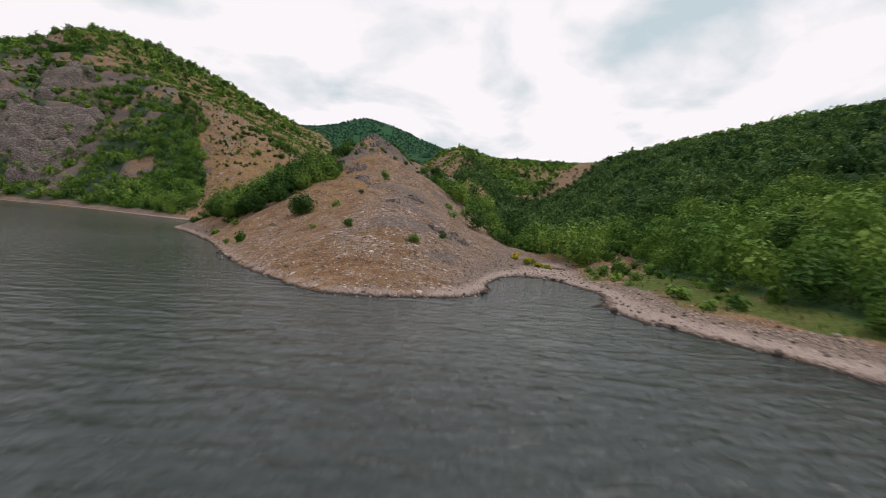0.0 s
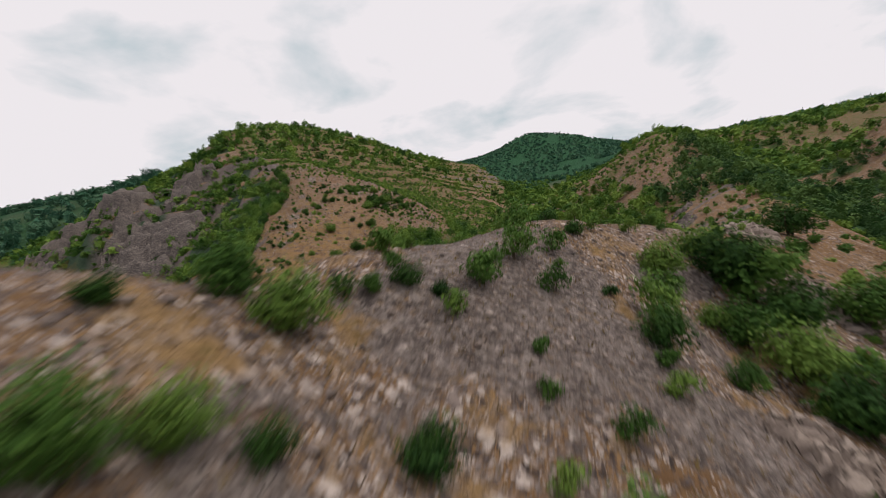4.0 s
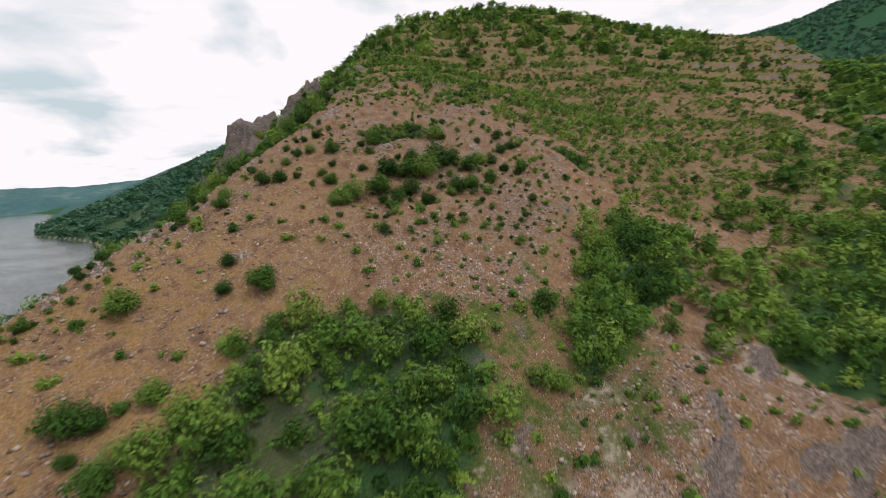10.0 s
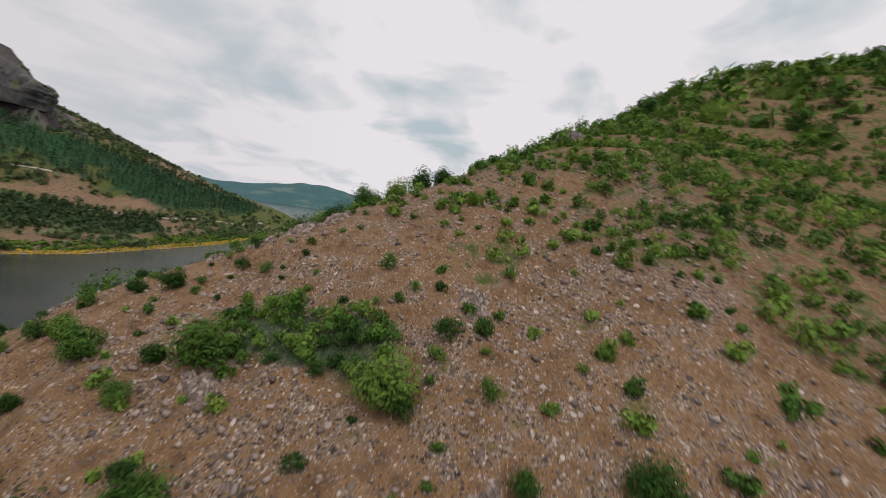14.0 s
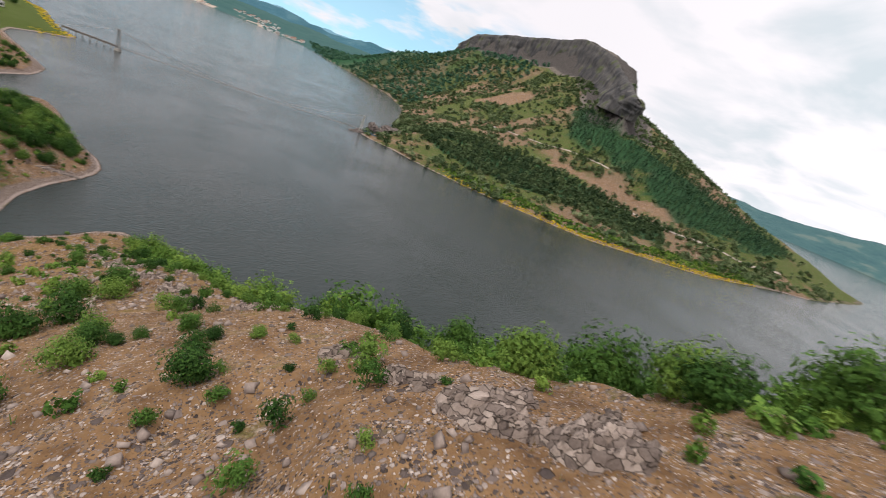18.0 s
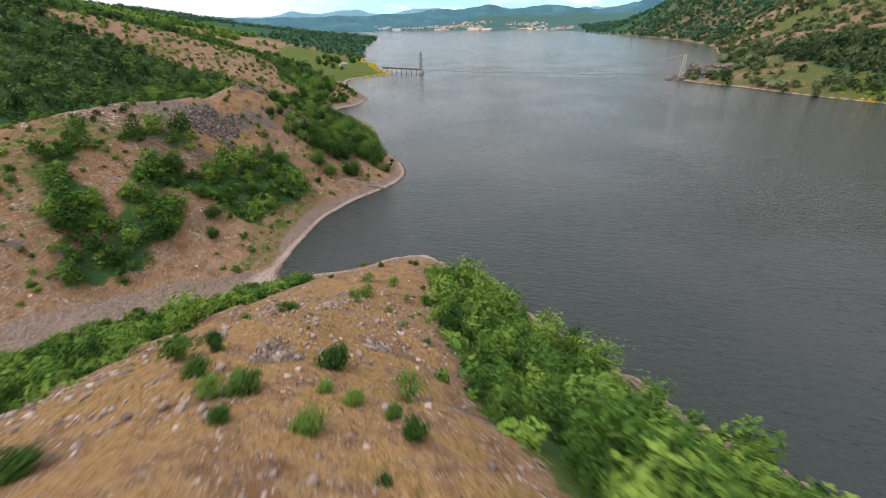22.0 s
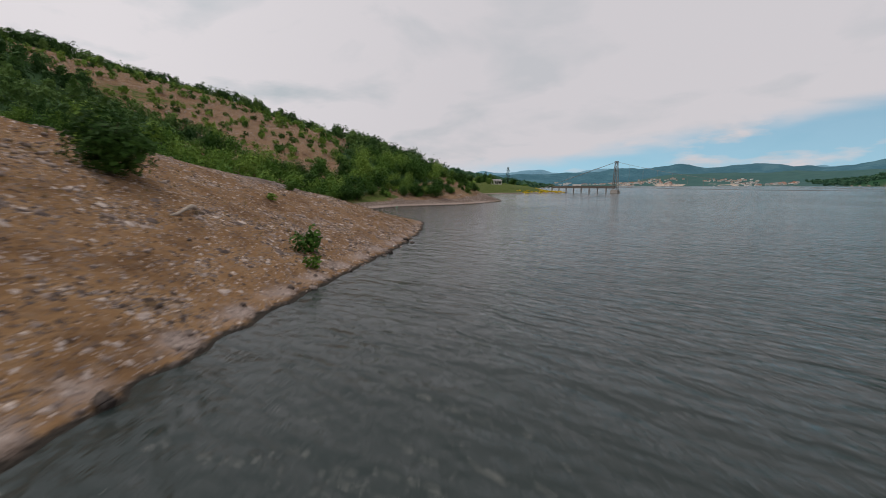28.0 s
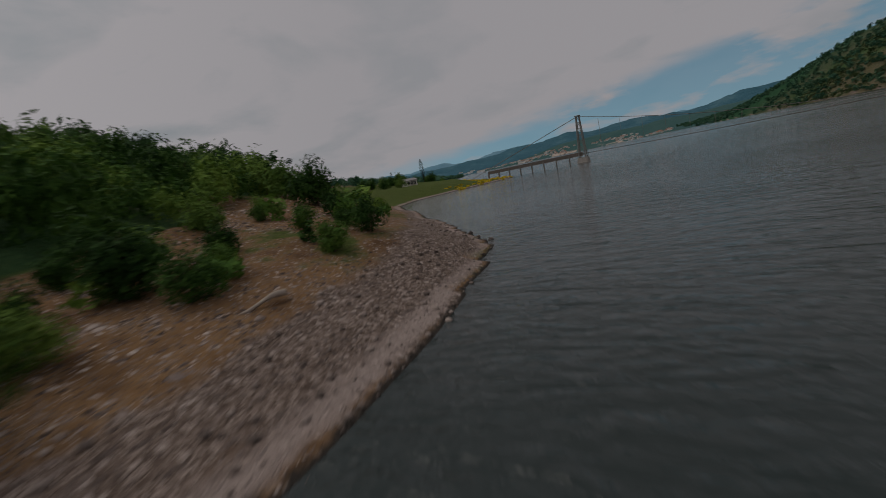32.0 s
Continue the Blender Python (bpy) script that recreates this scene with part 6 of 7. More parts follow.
BUSHES_SLOPE += [(-50.3, 94.4, 0.99), (-49.1, 103, 0.51), (-46.3, 101.8, 0.58), (-44.7, 104.6, 0.96), (-40.7, 95.4, 0.71), (-41.5, 90.7, 0.98), (-41.1, 92.1, 0.7), (-36.6, 91.9, 0.9), (-37.5, 93.6, 0.8), (-39.5, 90.5, 0.4), (-23.1, 109.2, 0.39), (-19.9, 107.7, 0.62), (-14.7, 112.9, 1.05), (-21.1, 115.3, 0.43), (-29.4, 111.5, 0.71), (-29.9, 125.4, 0.86), (-25.2, 120.8, 0.57), (-68.9, 118.9, 0.36), (-69.5, 118, 0.3), (-68.4, 116, 0.36), (-71.2, 118.2, 0.21), (-66.6, 116.2, 0.22), (-69, 121.1, 0.62), (-67.3, 110.8, 0.4), (-76.8, 112.8, 0.38), (-64.9, 116.3, 0.44), (-65.8, 116.7, 0.28), (-60.7, 105, 0.66), (-62.9, 106.1, 0.6), (-62, 110.5, 0.7), (-60.6, 112.1, 0.75), (-62, 101, 0.73)]
BUSHES_SPUR = [(0.9, 7.8, 0.3), (2.6, 6.5, 0.3), (3.6, 7.5, 0.4), (4.4, 6.8, 0.35), (5.3, 6, 0.35), (1.8, 7.2, 0.28), (2.5, 12.1, 0.21), (2.1, 14.5, 0.42), (3.2, 14.6, 0.46), (4, 17.9, 0.26), (4.7, 18.3, 0.2), (3.4, 17.2, 0.2), (4.2, 11.6, 0.28), (4.7, 12.3, 0.2), (5.8, 14.2, 0.37), (4.2, 10.5, 0.38), (10.9, 27.9, 0.61), (10, 21.7, 0.49), (13.8, 29.7, 1.19), (14.6, 29.4, 1.19), (12.8, 30.7, 0.61), (22.6, 46.8, 1.1), (15.4, 28.1, 0.96), (13.4, 26.4, 0.69), (14.4, 25.2, 0.83), (11.9, 21.9, 0.33), (15, 23, 0.93), (19.2, 31.3, 1.04), (12.4, 26.6, 0.42), (-25.5, -6.1, 0.36), (-26.4, -2.7, 0.32), (1.8, -40.4, 0.29), (6.8, -44.3, 0.26), (9.2, -39.8, 0.2), (-4.1, -29.8, 1.01)]
for n, (x, y, s) in enumerate(BUSHES_SLOPE):
    tagged(bush(x, y, s, n), "leafy green bush on the stony slope of the big hill", "", "bushes on the stony slope")
for n, (x, y, s) in enumerate(BUSHES_SPUR):
    tagged(bush(x, y, s, n + 2), "upright fresh green bush on the stony spur", "", "bushes on the spur")


# ---- litter washed up on the shingle ----
def bottle(x, y, turn, mat, label):
    """A drink bottle on its side: turned body with neck, and a cap."""
    prof = [(0.0, 0.0), (0.034, 0.004), (0.036, 0.02), (0.033, 0.09), (0.036, 0.16), (0.03, 0.19), (0.014, 0.225), (0.013, 0.245)]
    v = [(r * math.cos(a), r * math.sin(a), z) for r, z in prof for a in [k * math.pi / 5 for k in range(10)]]
    f = [(i * 10 + k, i * 10 + (k + 1) % 10, i * 10 + 10 + (k + 1) % 10, i * 10 + 10 + k) for i in range(len(prof) - 1) for k in range(10)]
    ob = new("plastic_bottle")
    ob.matrix_basis = pose(x * K, y * K, max(0.0, float(ground_z(x, y)[0]) * K) + 0.05, 88, 0, turn) @ Matrix.Diagonal((1.6, 1.6, 1.6, 1))
    part("body", mesh_of("body", v, f, mat, True), ob)
    bm = bmesh.new()
    bmesh.ops.create_cone(bm, cap_ends=True, segments=10, radius1=0.016, radius2=0.015, depth=0.02, matrix=Matrix.Translation((0, 0, 0.25)))
    part("cap", from_bm("cap", bm, CAP_BLUE), ob, "blue screw cap")
    return tagged(ob, label, "bottle", "litter on the shore")


WHITE_PLASTIC = plain("white_plastic", (0.75, 0.76, 0.76), 0.4, 0, 0.08, 8)
GREEN_PLASTIC = plain("green_plastic", (0.08, 0.40, 0.20), 0.35, 0, 0.15, 8)
CAP_BLUE = plain("blue_plastic", (0.05, 0.15, 0.45), 0.4, 0, 0.1, 8)
bottle(-7.0, -40.4, 35, WHITE_PLASTIC, "white plastic bottle lying at the waterline")
bottle(21.6, -71.0, 110, GREEN_PLASTIC, "green plastic bottle lying on the shingle")
bottle(22.2, -68.5, 60, WHITE_PLASTIC, "white plastic bottle lying on the shingle")


# ---- the other side of the lake ----
def across(x, y):
    return cov_at(x, y)


def conifer(count, radius, height, leaf, seed):
    """Leaf quads on a dark cone of drooping layers."""
    r = np.random.default_rng(seed)
    t = r.random(count) ** 0.7
    an, rad = r.random(count) * 6.28, radius * (1.05 - t) * (0.7 + 0.35 * r.random(count))
    pos = np.c_[np.cos(an) * rad, np.sin(an) * rad, height * (0.12 + 0.88 * t)]
    n = np.c_[np.cos(an), np.sin(an), 0.7 + 0 * an] + r.normal(size=(count, 3)) * 0.3
    n /= np.linalg.norm(n, axis=1)[:, None]
    u = np.cross(n, np.c_[-np.sin(an), np.cos(an), 0.2 + 0 * an])
    v = np.cross(n, u)
    s = leaf * (0.7 + 0.6 * r.random((count, 1)))
    return np.stack([pos - u * s, pos + v * s * 0.7, pos + u * s, pos - v * s * 0.7], 1).reshape(-1, 3)


PINE = leaf_material("pine_needles", (0.016, 0.042, 0.022), (0.034, 0.075, 0.036), (0.066, 0.12, 0.05), 1.6)
pine_t = [conifer(44, 2.5, 8.5, 1.0, 900 + i) for i in range(4)]
qx, qy = spread(16000, (-660, -330, -330, -95), lambda x, y: across(x, y)["woods"] * inside(x, y, MESA_PINES), 3.2, 71)
tagged(mass("pine_woods", qx, qy, 0.6 + 0.55 * np.random.default_rng(72).random(len(qx)), pine_t, PINE, 73), "dark pine forest below the table mountain", "woods", kind="stuff")
BELT_LEAF = leaf_material("willow_leaves", (0.024, 0.046, 0.02), (0.05, 0.085, 0.036), (0.10, 0.14, 0.06), 1.6)
ox, oy = spread(9000, (-380, -170, -245, -70), lambda x, y: across(x, y)["woods"] * inside(x, y, MESA_BELT), 2.9, 74)
tagged(mass("lakeside_woods", ox, oy, 0.9 + 0.8 * np.random.default_rng(75).random(len(ox)), templates(5, 44, 2.4, 4.4, 0.85, 7, 910), BELT_LEAF, 76), "dark leafless and evergreen woods along the far shore", "woods", kind="stuff")


def mesa_scrub(x, y):
    c = across(x, y)
    d = 0.1 + 0.7 * ramp(fbm(x, y + 200, 34, 4), 0.49, 0.58)
    return d * c["mesa"] * ~c["water"] * ~c["scar"] * (c["woods"] < 0.4) * (ground_z(x, y) < 135) * (steep(x, y, 4.0) < 0.9)


mx, my = spread(48000, (-640, -135, -1000, -60), mesa_scrub, 3.1, 77)
tagged(mass("mountain_scrub", mx, my, 1.3 + 1.7 * np.random.default_rng(78).random(len(mx)) ** 2, templates(5, 18, 1.7, 2.0, 0.9, 6, 920), LEAF_DULL, 79), "green scrub and small trees over the slopes of the table mountain", "woods", kind="stuff")


zx, zy = spread(9000, (-640, -150, -1900, -560), lambda x, y: ~inside(x, y, LAKE_POLY) * ramp(fbm(x, y, 80, 3), 0.34, 0.46) * (ground_z(x, y) < 150), 8.0, 89)
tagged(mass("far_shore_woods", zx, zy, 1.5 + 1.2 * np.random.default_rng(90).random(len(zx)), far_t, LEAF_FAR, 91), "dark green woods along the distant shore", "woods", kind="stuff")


def near_far_shore(lo, hi):
    bank = [(-169, -133), (-192, -110), (-225, -84), (-262, -60), (-300, -54), (-364, -46), (-440, -50)]

    def dens(x, y):
        d, s = line_distance(x, y, bank)
        land_side = ~inside(x, y, LAKE_POLY)
        return ramp(d, hi + 1, hi) * ramp(d, lo - 1, lo) * land_side * ramp(s, 0.02, 0.16)

    return dens


yx, yy = spread(16000, (-442, -165, -136, -40), near_far_shore(0.3, 6.5), 0.95, 80)
tagged(mass("yellow_flower_strip", yx, yy, 0.9 + 0.5 * np.random.default_rng(81).random(len(yx)), templates(4, 34, 0.8, 0.6, 0.30, 5, 930), YELLOW, 82), "band of bright yellow wild flowers along the far shore", "flowers", kind="stuff")
rx, ry = spread(16000, (-442, -165, -136, -34), near_far_shore(7.5, 20), 1.5, 83)
tagged(mass("lakeside_reeds", rx, ry, 1.1 + 0.9 * np.random.default_rng(84).random(len(rx)), templates(4, 30, 1.0, 1.1, 0.42, 5, 940), LEAF, 85), "fresh green reeds and bushes behind the flower band", "reeds", kind="stuff")


def strip(name, line, wide, mat, lift, label, category):
    """A flat way laid over the land."""
    p = line_points(line, 3.0)
    d = np.gradient(p, axis=0)
    d /= np.linalg.norm(d, axis=1)[:, None]
    side = np.c_[-d[:, 1], d[:, 0]] * wide / 2
    a, b = p + side, p - side
    v = np.concatenate([np.c_[a * K, ground_z(a[:, 0], a[:, 1]) * K + lift], np.c_[b * K, ground_z(b[:, 0], b[:, 1]) * K + lift]])
    n = len(p)
    i = np.arange(n - 1)
    return tagged(new(name, fast_mesh(name, v, np.c_[i + n, i + n + 1, i + 1, i], mat)), label, category, kind="structure")


PALE_DIRT = plain("pale_gravel_road", (0.40, 0.34, 0.29), 0.95, 0, 0.2, 0.4)
strip("road_1", [(-322, -130), (-347, -124), (-368, -110), (-388, -100), (-430, -92), (-470, -86), (-540, -92)], 3.2, PALE_DIRT, 0.5, "pale gravel road along the foot of the mountain", "road")
strip("road_2", [(-298, -300), (-300, -262), (-308, -224), (-331, -188), (-352, -170)], 2.0, PALE_DIRT, 0.5, "narrow pale track across the mountain slope", "road")

# ---- the rock wall of the table mountain ----
def cliff_material():
    m, nd, lk, b = material("fluted_cliff", 0.95)
    pos = nd.new("ShaderNodeNewGeometry").outputs["Position"]
    mp = nd.new("ShaderNodeMapping")
    mp.inputs["Scale"].default_value = (1.0, 1.0, 0.22)
    lk.new(pos, mp.inputs[0])
    flute, beds, grain = noise_tex(nd, lk, mp.outputs[0], 0.07, 6, 0.65), noise_tex(nd, lk, pos, 0.035, 5, 0.6), noise_tex(nd, lk, mp.outputs[0], 0.3, 5, 0.7)
    f = calc(nd, lk, "ADD", calc(nd, lk, "MULTIPLY", flute, 0.5), calc(nd, lk, "ADD", calc(nd, lk, "MULTIPLY", beds, 0.2), calc(nd, lk, "MULTIPLY", grain, 0.3)))
    col = ramp_node(nd, lk, f, [(0.36, (0.028, 0.028, 0.032)), (0.47, (0.068, 0.065, 0.068)), (0.57, (0.125, 0.115, 0.108)), (0.7, (0.21, 0.185, 0.165))])
    lk.new(mix(nd, lk, span(nd, lk, beds, 0.56, 0.66), col, (0.09, 0.10, 0.055)), b.inputs["Base Color"])
    bump(nd, lk, b, f, 1.0, 4.0)
    return m


CLIFF = cliff_material()


def cliff_wall():
    """Fluted buttresses along the lake side of the tableland, from the talus up to the rim, with a bulging nose at its end."""
    line = line_points([(-446, -955), (-452, -871), (-480, -760), (-515, -644), (-508, -531), (-506, -445), (-470, -370), (-427, -292), (-400, -243), (-383, -219), (-388, -213), (-412, -232)], 1.6)
    line[1:-1] = np.array([line[max(0, i - 7):i + 8].mean(axis=0) for i in range(1, len(line) - 1)])
    d = np.gradient(line, axis=0)
    d /= np.linalg.norm(d, axis=1)[:, None] + 1e-9
    out = np.c_[d[:, 1], -d[:, 0]]
    s = np.r_[0, np.cumsum(np.linalg.norm(np.diff(line, axis=0), axis=1))]
    top = np.interp(-line[:, 1], [212, 245, 292, 370, 445, 530, 644, 760, 871, 955], [109, 117, 132, 156, 184, 206, 206, 196, 187, 160])
    foot = np.interp(-line[:, 1], [212, 370, 531, 760, 955], [88, 106, 124, 138, 134])
    top = top + 5 * (fbm(s, 0 * s, 26, 4) - 0.5)
    sheer = ramp(-line[:, 1], 380, 560)
    nose = ramp(-line[:, 1], 300, 225)
    rows, v = 30, []
    for k in range(rows):
        q = k / (rows - 1)
        flute = np.abs(fbm(s, 0 * s + 9 * q, 13, 4) - 0.5) * 2
        ledge = fbm(s * 0.25, 0 * s + q * 60, 9, 3) - 0.5
        lean = (1 - q) * (7 * sheer + 17 * (1 - sheer)) * (1 - nose) + nose * (3.2 * math.sin(q * 2.9) + 0.5)
        o = lean - 2 + (9 * flute - 3) * (0.4 + 0.6 * math.sin(q * 3.1)) + 4.5 * ledge - 2.0 * ramp(np.full(len(s), q), 0.9, 1.0)
        v.append(np.c_[line + out * o[:, None], foot + (top - foot) * q ** 0.85])
    # the rim runs back over the tableland
    v.append(np.c_[line - out * 11, top - 3])
    n = len(line)
    i = (np.arange(rows)[:, None] * n + np.arange(n - 1)[None, :]).ravel()
    ob = new("cliff", fast_mesh("cliff", np.concatenate(v) * K, np.c_[i, i + 1, i + n + 1, i + n], CLIFF))
    return tagged(ob, "dark fluted rock wall round the top of the table mountain", "cliff")


cliff_wall()


def crag_face(x0, x1, y0, y1, seed):
    """Broken rock steps standing out of a bare lakeside slope; the sheet dips under the ground between them."""
    step = 0.8
    gx, gy = np.arange(x0, x1, step), np.arange(y0, y1, step)
    x, y = (a.ravel() for a in np.meshgrid(gx, gy))
    z = ground_z(x, y)
    edge = np.minimum(np.minimum(x - x0, x1 - x), np.minimum(y - y0, y1 - y))
    bed = z + 5 * (fbm(x, y + seed, 22, 3) - 0.5)
    rise = (bed / 5.5) % 1.0
    ledge = ramp(rise, 0.0, 0.7) * ramp(rise, 1.0, 0.9)
    rough = fbm(x + seed, y, 5, 4) - 0.5
    out = ramp(fbm(x, y - seed, 24, 4), 0.47, 0.55) * ramp(edge, 0, 9) * ramp(z, 0.2, 2)
    lift = out * (0.5 + 4.2 * ledge + 6.0 * rough) - 1.6 * (1 - out)
    n = len(gx)
    i = (np.arange(len(gy) - 1)[:, None] * n + np.arange(n - 1)[None, :]).ravel()
    keep = lift > -0.9
    f = np.c_[i, i + 1, i + n + 1, i + n]
    f = f[keep[f].any(axis=1)]
    ob = new("crag", fast_mesh("crag", np.c_[x, y, z + lift] * K, f, CRAG))
    return tagged(ob, "dark broken rock steps on the bare lakeside slope", "cliff")


crag_face(-252, -122, 94, 166, 3.7)
kx, ky = spread(9000, (-252, -122, 96, 166), lambda x, y: ramp(fbm(x, y + 40, 15, 3), 0.48, 0.56) * (ground_z(x, y) > 1.5), 1.7, 91)
tagged(mass("crag_shrubs", kx, ky, 1.6 + 1.7 * np.random.default_rng(92).random(len(kx)), templates(4, 60, 0.95, 1.2, 0.2, 7, 475), LEAF, 93), "green shrubs in the clefts between the dark rock steps", "shrub", kind="stuff")

# ---- houses ----
PLASTER = plain("white_plaster", (0.80, 0.77, 0.73), 0.9, 0, 0.12, 0.5)
CREAM = plain("cream_plaster", (0.62, 0.57, 0.52), 0.9, 0, 0.15, 0.5)
TILE_ROOF = plain("clay_roof", (0.30, 0.15, 0.10), 0.9, 0, 0.3, 1.0)
GREY_ROOF = plain("grey_roof", (0.26, 0.25, 0.25), 0.85, 0, 0.25, 1.0)
GLASS_DARK = plain("dark_window_glass", (0.03, 0.035, 0.04), 0.15, 0, 0.2, 1.0)


def box_mesh(name, size, mat, at=(0, 0, 0)):
    bm = bmesh.new()
    bmesh.ops.create_cube(bm, size=1.0, matrix=Matrix.Translation(at) @ Matrix.Diagonal((*size, 1)))
    return from_bm(name, bm, mat)


def gable_mesh(name, wide, deep, base, rise, mat, over=0.5):
    w, d, t = wide / 2 + over, deep / 2 + over, 0.25
    v = [(-w, -d, base), (w, -d, base), (w, d, base), (-w, d, base), (-w, 0, base + rise), (w, 0, base + rise)]
    v += [(x, y, z - t) for x, y, z in v]
    f = [(0, 1, 5, 4), (3, 4, 5, 2), (6, 10, 11, 7), (9, 8, 11, 10), (0, 6, 7, 1), (2, 8, 9, 3), (0, 4, 10, 6), (4, 3, 9, 10), (1, 7, 11, 5), (5, 11, 8, 2)]
    return mesh_of(name, v, f, mat)


house_kinds = []
for w, d, h, wall_mat, roof_mat in [(10, 8, 4.5, PLASTER, TILE_ROOF), (11, 8, 5.5, CREAM, TILE_ROOF), (13, 9, 6, PLASTER, GREY_ROOF), (11, 9, 6, CREAM, TILE_ROOF), (6, 5, 2.8, PLASTER, GREY_ROOF)]:
    house_kinds.append((box_mesh("wall", (w, d, h + 6), wall_mat, (0, 0, h / 2 - 3)), gable_mesh("roof", w, d, h, 0.22 * d, roof_mat), box_mesh("window", (1.6, 0.3, 1.5), GLASS_DARK), (w, d, h)))


def frame_mesh():
    bm = bmesh.new()
    for at, size in (((-0.85, 0.1, 0), (0.12, 0.22, 1.7)), ((0.85, 0.1, 0), (0.12, 0.22, 1.7)), ((0, 0.1, 0.8), (1.6, 0.22, 0.12)), ((0, 0.12, 0), (0.08, 0.2, 1.5))):
        bmesh.ops.create_cube(bm, size=1.0, matrix=Matrix.Translation(at) @ Matrix.Diagonal((*size, 1)))
    return from_bm("frame", bm, PLASTER)


window_trim = (frame_mesh(), box_mesh("sill", (2.0, 0.4, 0.12), CREAM, (0, 0.16, -0.82)))


def house(x, y, kind, turn, label, group, windows=2):
    wall, roof, pane, (w, d, h) = house_kinds[kind]
    ob = new("house")
    ob.matrix_basis = pose(x * K, y * K, float(ground_z(x, y)[0]) * K, 0, 0, turn)
    part("wall", wall, ob)
    part("roof", roof, ob)
    for i in range(windows):
        p = part("window", pane, ob)
        p.location = (w * ((i + 1) / (windows + 1) - 0.5), d / 2 + 0.06, h * 0.55)
        part("frame", window_trim[0], p)
        part("sill", window_trim[1], p)
    return tagged(ob, label, "house", group)


rh = random.Random(5)
count = 0
for i in range(4000):
    x, y = rh.uniform(-120, 760), rh.uniform(-2620, -1700)
    s = float(line_distance(np.array([x]), np.array([y]), SHORE_D)[0][0])
    if bool(inside(np.array([x]), np.array([y]), LAKE_POLY)[0]) or s < 10 or s > 300:
        continue
    if float(fbm(np.array([x]), np.array([y]), 110, 2)[0]) < 0.5:
        continue
    house(x, y, rh.randrange(4), rh.uniform(-35, 35), rh.choice(["pale town house with a pitched roof above the lake"]), "houses of the far town", 0)
    count += 1
    if count >= 240:
        break
# blocks of flats in the plain at the end of the lake
flat_mesh = [box_mesh("wall", (w, 14, h), m, (0, 0, h / 2 - 2)) for w, h, m in ((40, 22, PLASTER), (28, 32, CREAM), (60, 18, PLASTER))]
flat_roof = [box_mesh("roof", (w + 1, 15, 1.2), GREY_ROOF, (0, 0, h - 1.4)) for w, h in ((40, 22), (28, 32), (60, 18))]
for i in range(46):
    az, far_off = radians(148 + 13 * rh.random()), 2350 + 330 * rh.random()
    x, y = -60 + far_off * math.sin(az), 84 + far_off * math.cos(az)
    if bool(inside(np.array([x]), np.array([y]), LAKE_POLY)[0]):
        continue
    k = rh.randrange(3)
    ob = new("apartment_block")
    ob.matrix_basis = pose(x * K, y * K, float(ground_z(x, y)[0]) * K, 0, 0, rh.uniform(-40, 40))
    part("wall", flat_mesh[k], ob)
    part("roof", flat_roof[k], ob)
    tagged(ob, "pale block of flats in the distant town", "building", "blocks of the far town")
house(-303, -312, 0, 20, "small white house on the mountain slope", "lone houses", 3)
house(84, -209, 4, 60, "small white house on the lakeside meadow", "lone houses", 3)

# trees and a tall poplar round the meadow
for n, (x, y, s) in enumerate([(93, -221, 1.7), (97, -226, 1.9), (101, -219, 1.6), (88, -236, 1.4), (104, -232, 1.8), (110, -240, 1.9), (118, -236, 1.7), (112, -256, 1.5), (126, -262, 1.8), (95, -246, 1.3), (74, -186, 1.2), (82, -190, 1.3), (90, -195, 1.4), (108, -290, 1.4), (121, -300, 1.2), (100, -205, 1.5)]):
    tree(x, y, s, n % 4, "round green tree on the lakeside meadow", "trees on the meadow")
r9 = np.random.default_rng(940)
tt = r9.random(900)
pa, pr = r9.random(900) * 6.28, 1.25 * np.sin(np.clip(tt, 0.03, 1) * 3.0) ** 0.7 * (0.6 + 0.45 * r9.random(900))
pp = np.c_[np.cos(pa) * pr, np.sin(pa) * pr, 1.2 + tt * 11]
pq = r9.normal(size=(900, 3))
pq /= np.linalg.norm(pq, axis=1)[:, None]
pw = np.cross(pq, (0.1, 0.2, 1.0))
pop_v = np.stack([pp - pq * 0.32, pp + pw * 0.2, pp + pq * 0.32, pp - pw * 0.2], 1).reshape(-1, 3)
pop_crown, pop_trunk = fast_mesh("crown", pop_v, np.arange(3600).reshape(-1, 4), LEAF_DARK), stem_mesh("trunk", 0.6, 9, 2, 0.16, 941)
for x, y, s in [(88, -229, 1.0), (130, -275, 0.9)]:
    ob = new("poplar")
    ob.matrix_basis = Matrix.Translation((x * K, y * K, float(ground_z(x, y)[0]) * K - 0.1)) @ Matrix.Diagonal((s, s, s, 1))
    part("crown", pop_crown, ob)
    part("trunk", pop_trunk, ob)
    tagged(ob, "tall slender dark green poplar on the meadow", "tree", "poplars on the meadow")


def meadow_edge(x, y):
    d = line_distance(x, y, [(57, -160), (60, -170), (54, -184), (46, -196), (46, -206), (58, -218), (74, -248), (92, -285), (112, -300), (118, -330)])[0]
    return 0.6 * ramp(d, 8, 3) * ~inside(x, y, LAKE_POLY) * (y < -182)


ex, ey = spread(9000, (42, 140, -335, -180), meadow_edge, 1.1, 86)
tagged(mass("yellow_meadow_flowers", ex, ey, 0.8 + 0.5 * np.random.default_rng(87).random(len(ex)), templates(4, 26, 0.9, 0.45, 0.34, 5, 950), YELLOW, 88), "yellow flowers along the edge of the lakeside meadow", "flowers", kind="stuff")


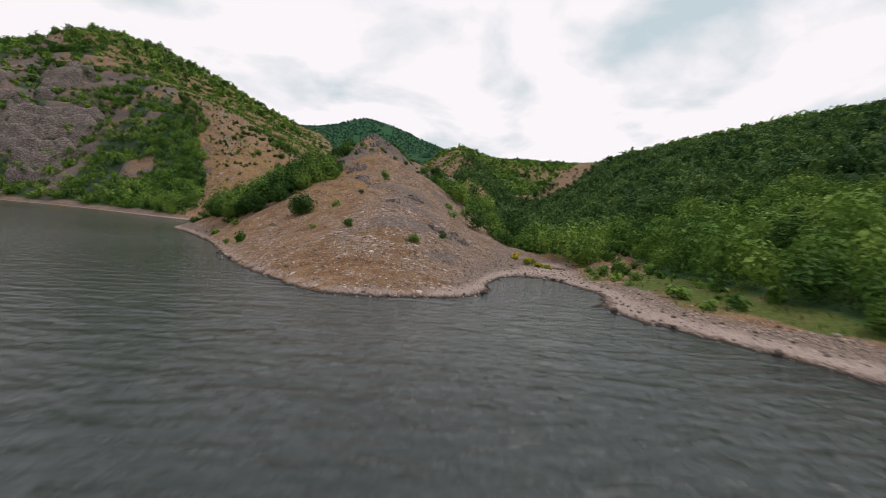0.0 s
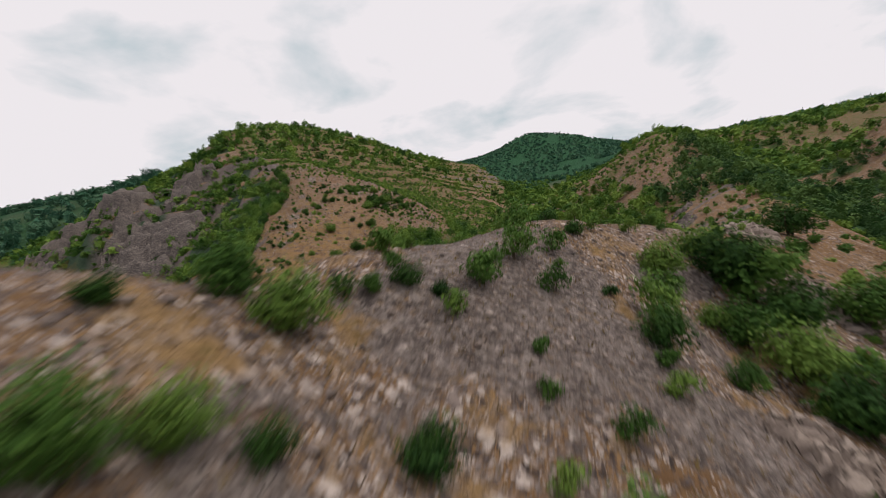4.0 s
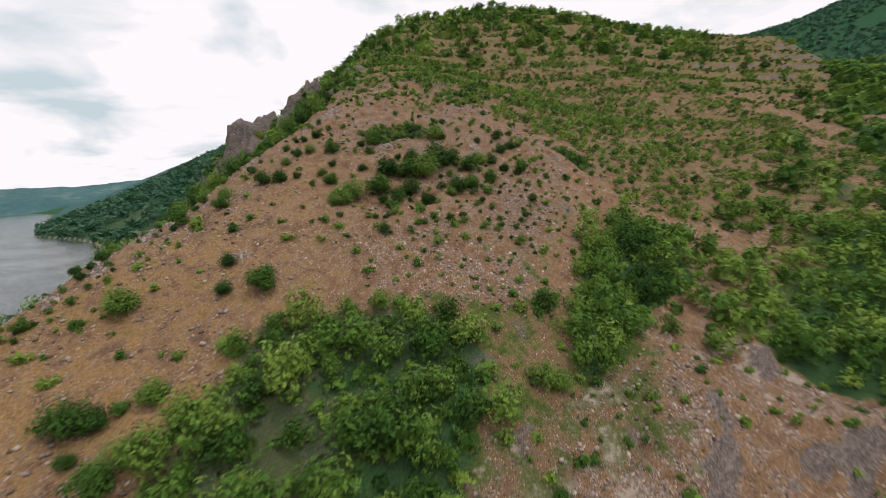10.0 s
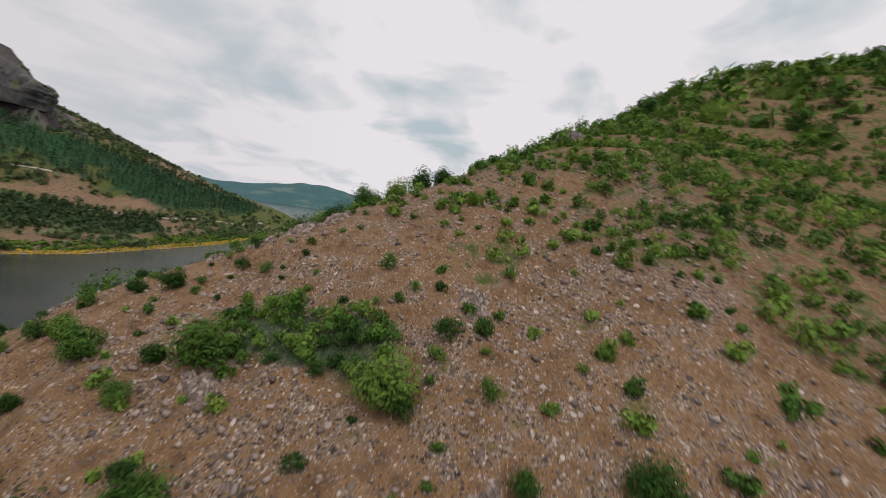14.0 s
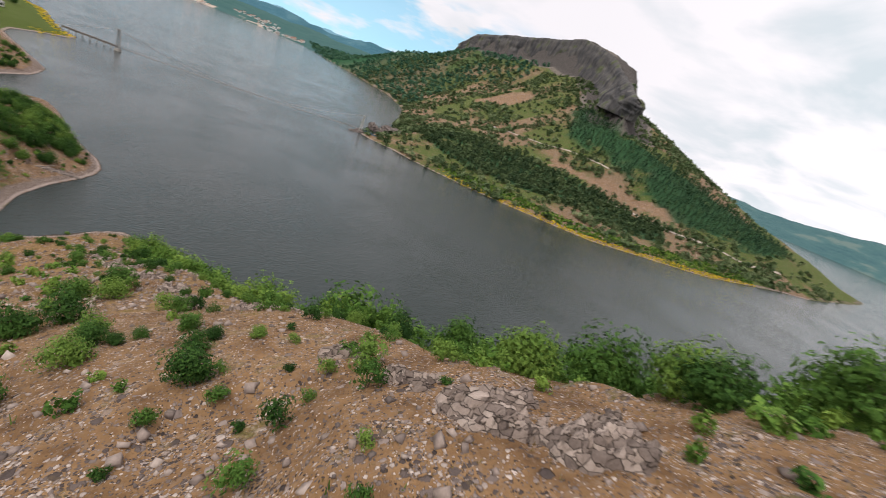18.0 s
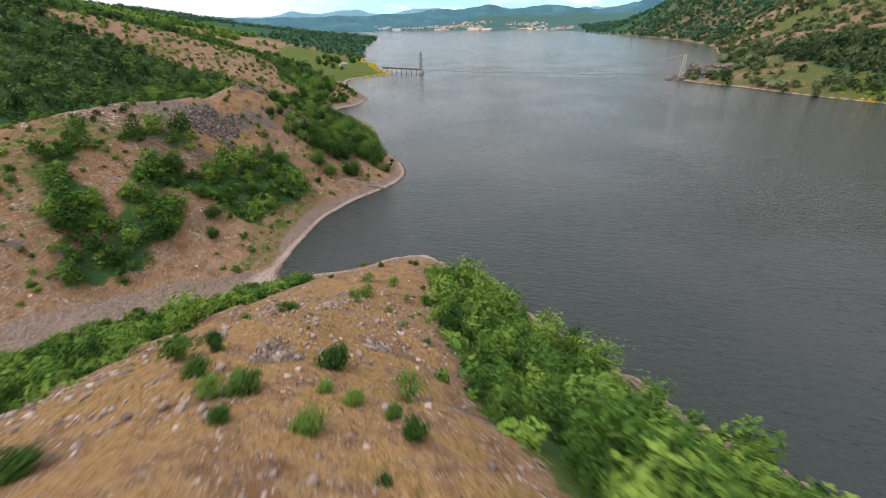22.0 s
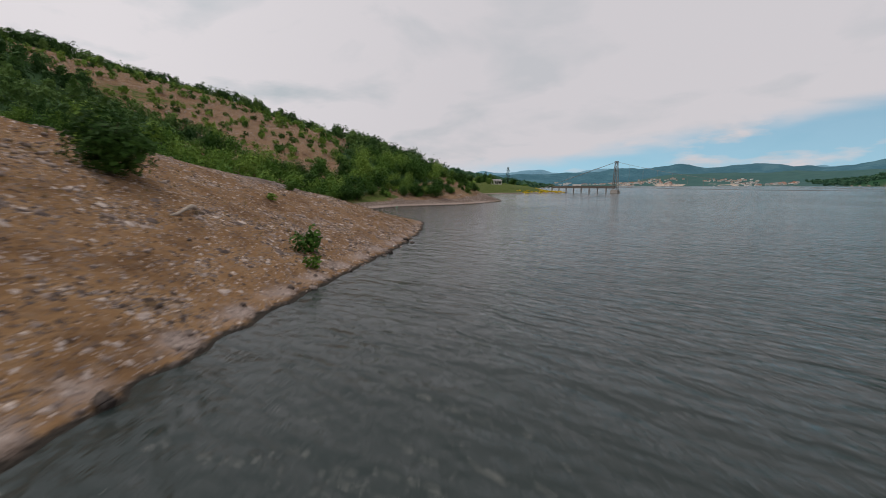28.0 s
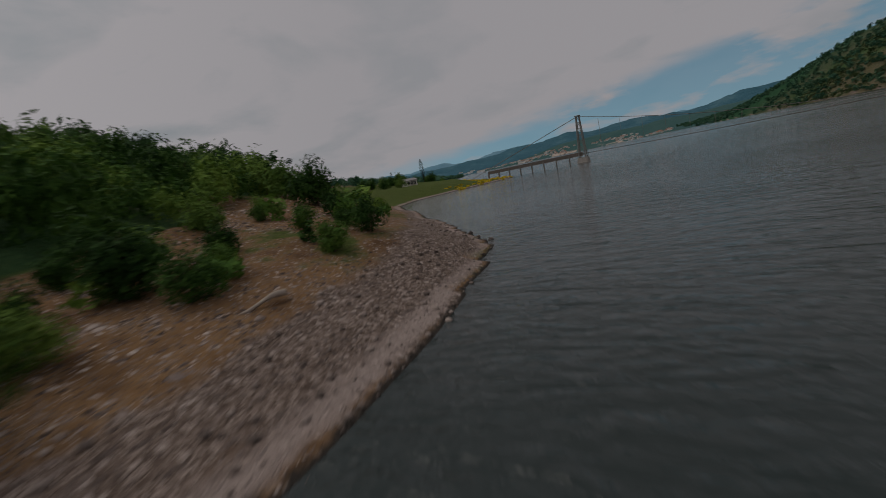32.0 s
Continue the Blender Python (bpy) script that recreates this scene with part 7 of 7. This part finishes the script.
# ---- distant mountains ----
# aerial haze over these hills is painted into their base colour
def hazed_hills_material(name, low, high, field):
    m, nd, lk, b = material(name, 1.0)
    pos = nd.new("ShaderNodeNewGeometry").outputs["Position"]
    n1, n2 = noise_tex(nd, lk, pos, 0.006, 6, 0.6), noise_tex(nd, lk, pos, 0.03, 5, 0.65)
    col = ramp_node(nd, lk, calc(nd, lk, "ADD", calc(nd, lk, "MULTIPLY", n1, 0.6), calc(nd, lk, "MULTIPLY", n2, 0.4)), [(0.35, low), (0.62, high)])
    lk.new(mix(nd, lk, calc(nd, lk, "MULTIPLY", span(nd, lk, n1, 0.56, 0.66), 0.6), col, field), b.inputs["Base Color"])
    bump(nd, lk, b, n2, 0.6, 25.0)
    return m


def mountain_range(name, profile, far_off, depth, mat, seed, label):
    """A chain of hills round the horizon: crest elevation in degrees by compass bearing."""
    az = np.arange(profile[0][0], profile[-1][0] + 0.01, 0.35)
    el = np.interp(az, [p[0] for p in profile], [p[1] for p in profile])
    rows = np.linspace(-1.0, 0.8, 13)
    v = []
    for q in rows:
        rr = far_off + depth * q
        x, y = -55 + rr * np.sin(np.radians(az)), 80 + rr * np.cos(np.radians(az))
        top = (far_off * np.tan(np.radians(el)) + 30) * (1 - 0.12 * fbm(x, y, 60, 3))
        z = top * (1 - np.abs(q)) ** 0.8 * (0.8 + 0.4 * fbm(x + seed, y, 180, 4) if abs(q) > 0.05 else 1.0) - 6 * abs(q)
        v.append(np.c_[x, y, z])
    n, k = len(az), len(rows)
    i = (np.arange(k - 1)[:, None] * n + np.arange(n - 1)[None, :]).ravel()
    me = fast_mesh(name, np.concatenate(v) * K, np.c_[i, i + n, i + n + 1, i + 1], mat)
    me.polygons.foreach_set("use_smooth", np.ones(len(me.polygons), bool))
    return tagged(new(name, me), label, "mountains", kind="structure")


# haze blue mixed into each forest colour, palest on the farthest chain
HAZE_BLUE = hazed_hills_material("hazed_forest", (0.032, 0.105, 0.145), (0.055, 0.15, 0.195), (0.085, 0.18, 0.215))
HAZE_PALE = hazed_hills_material("farthest_hazed_forest", (0.13, 0.27, 0.36), (0.18, 0.33, 0.42), (0.20, 0.35, 0.44))
HAZE_GREEN = hazed_hills_material("hazed_green_hills", (0.035, 0.095, 0.11), (0.07, 0.145, 0.145), (0.15, 0.19, 0.17))
mountain_range("backdrop_mountains", [(112, 0.9), (125, 1.0), (137, 1.15), (143, 1.1), (149, 0.9), (154, 1.1), (160, 1.25), (163, 1.45), (166.8, 1.8), (169, 1.46), (172, 1.95), (175, 1.6), (179, 2.0), (182, 1.5), (185, 1.45), (187.5, 2.0), (190, 2.4), (193, 2.15), (198, 2.3), (206, 1.5), (216, 1.0)], 2860, 330, HAZE_BLUE, 3, "forested mountain chain beyond the lake, haze blue put into its colour")
mountain_range("backdrop_far_mountains", [(118, 1.2), (140, 1.0), (146, 1.3), (149, 1.5), (152, 1.3), (156, 1.75), (160, 1.3), (163, 1.95), (168, 1.6), (174, 1.9), (182, 1.8), (190, 1.6)], 3330, 180, HAZE_PALE, 9, "farthest mountain chain on the horizon, pale haze put into its colour")
mountain_range("backdrop_west_hills", [(216, 0.8), (226, 1.6), (233, 1.65), (236, 1.4), (241, 1.05), (246, 1.5), (250, 2.3), (255, 2.05), (260, 1.95), (265, 1.9), (274, 2.2), (284, 2.0), (296, 1.4)], 2350, 420, HAZE_GREEN, 5, "hazy green and blue hills beyond the west arm of the lake")
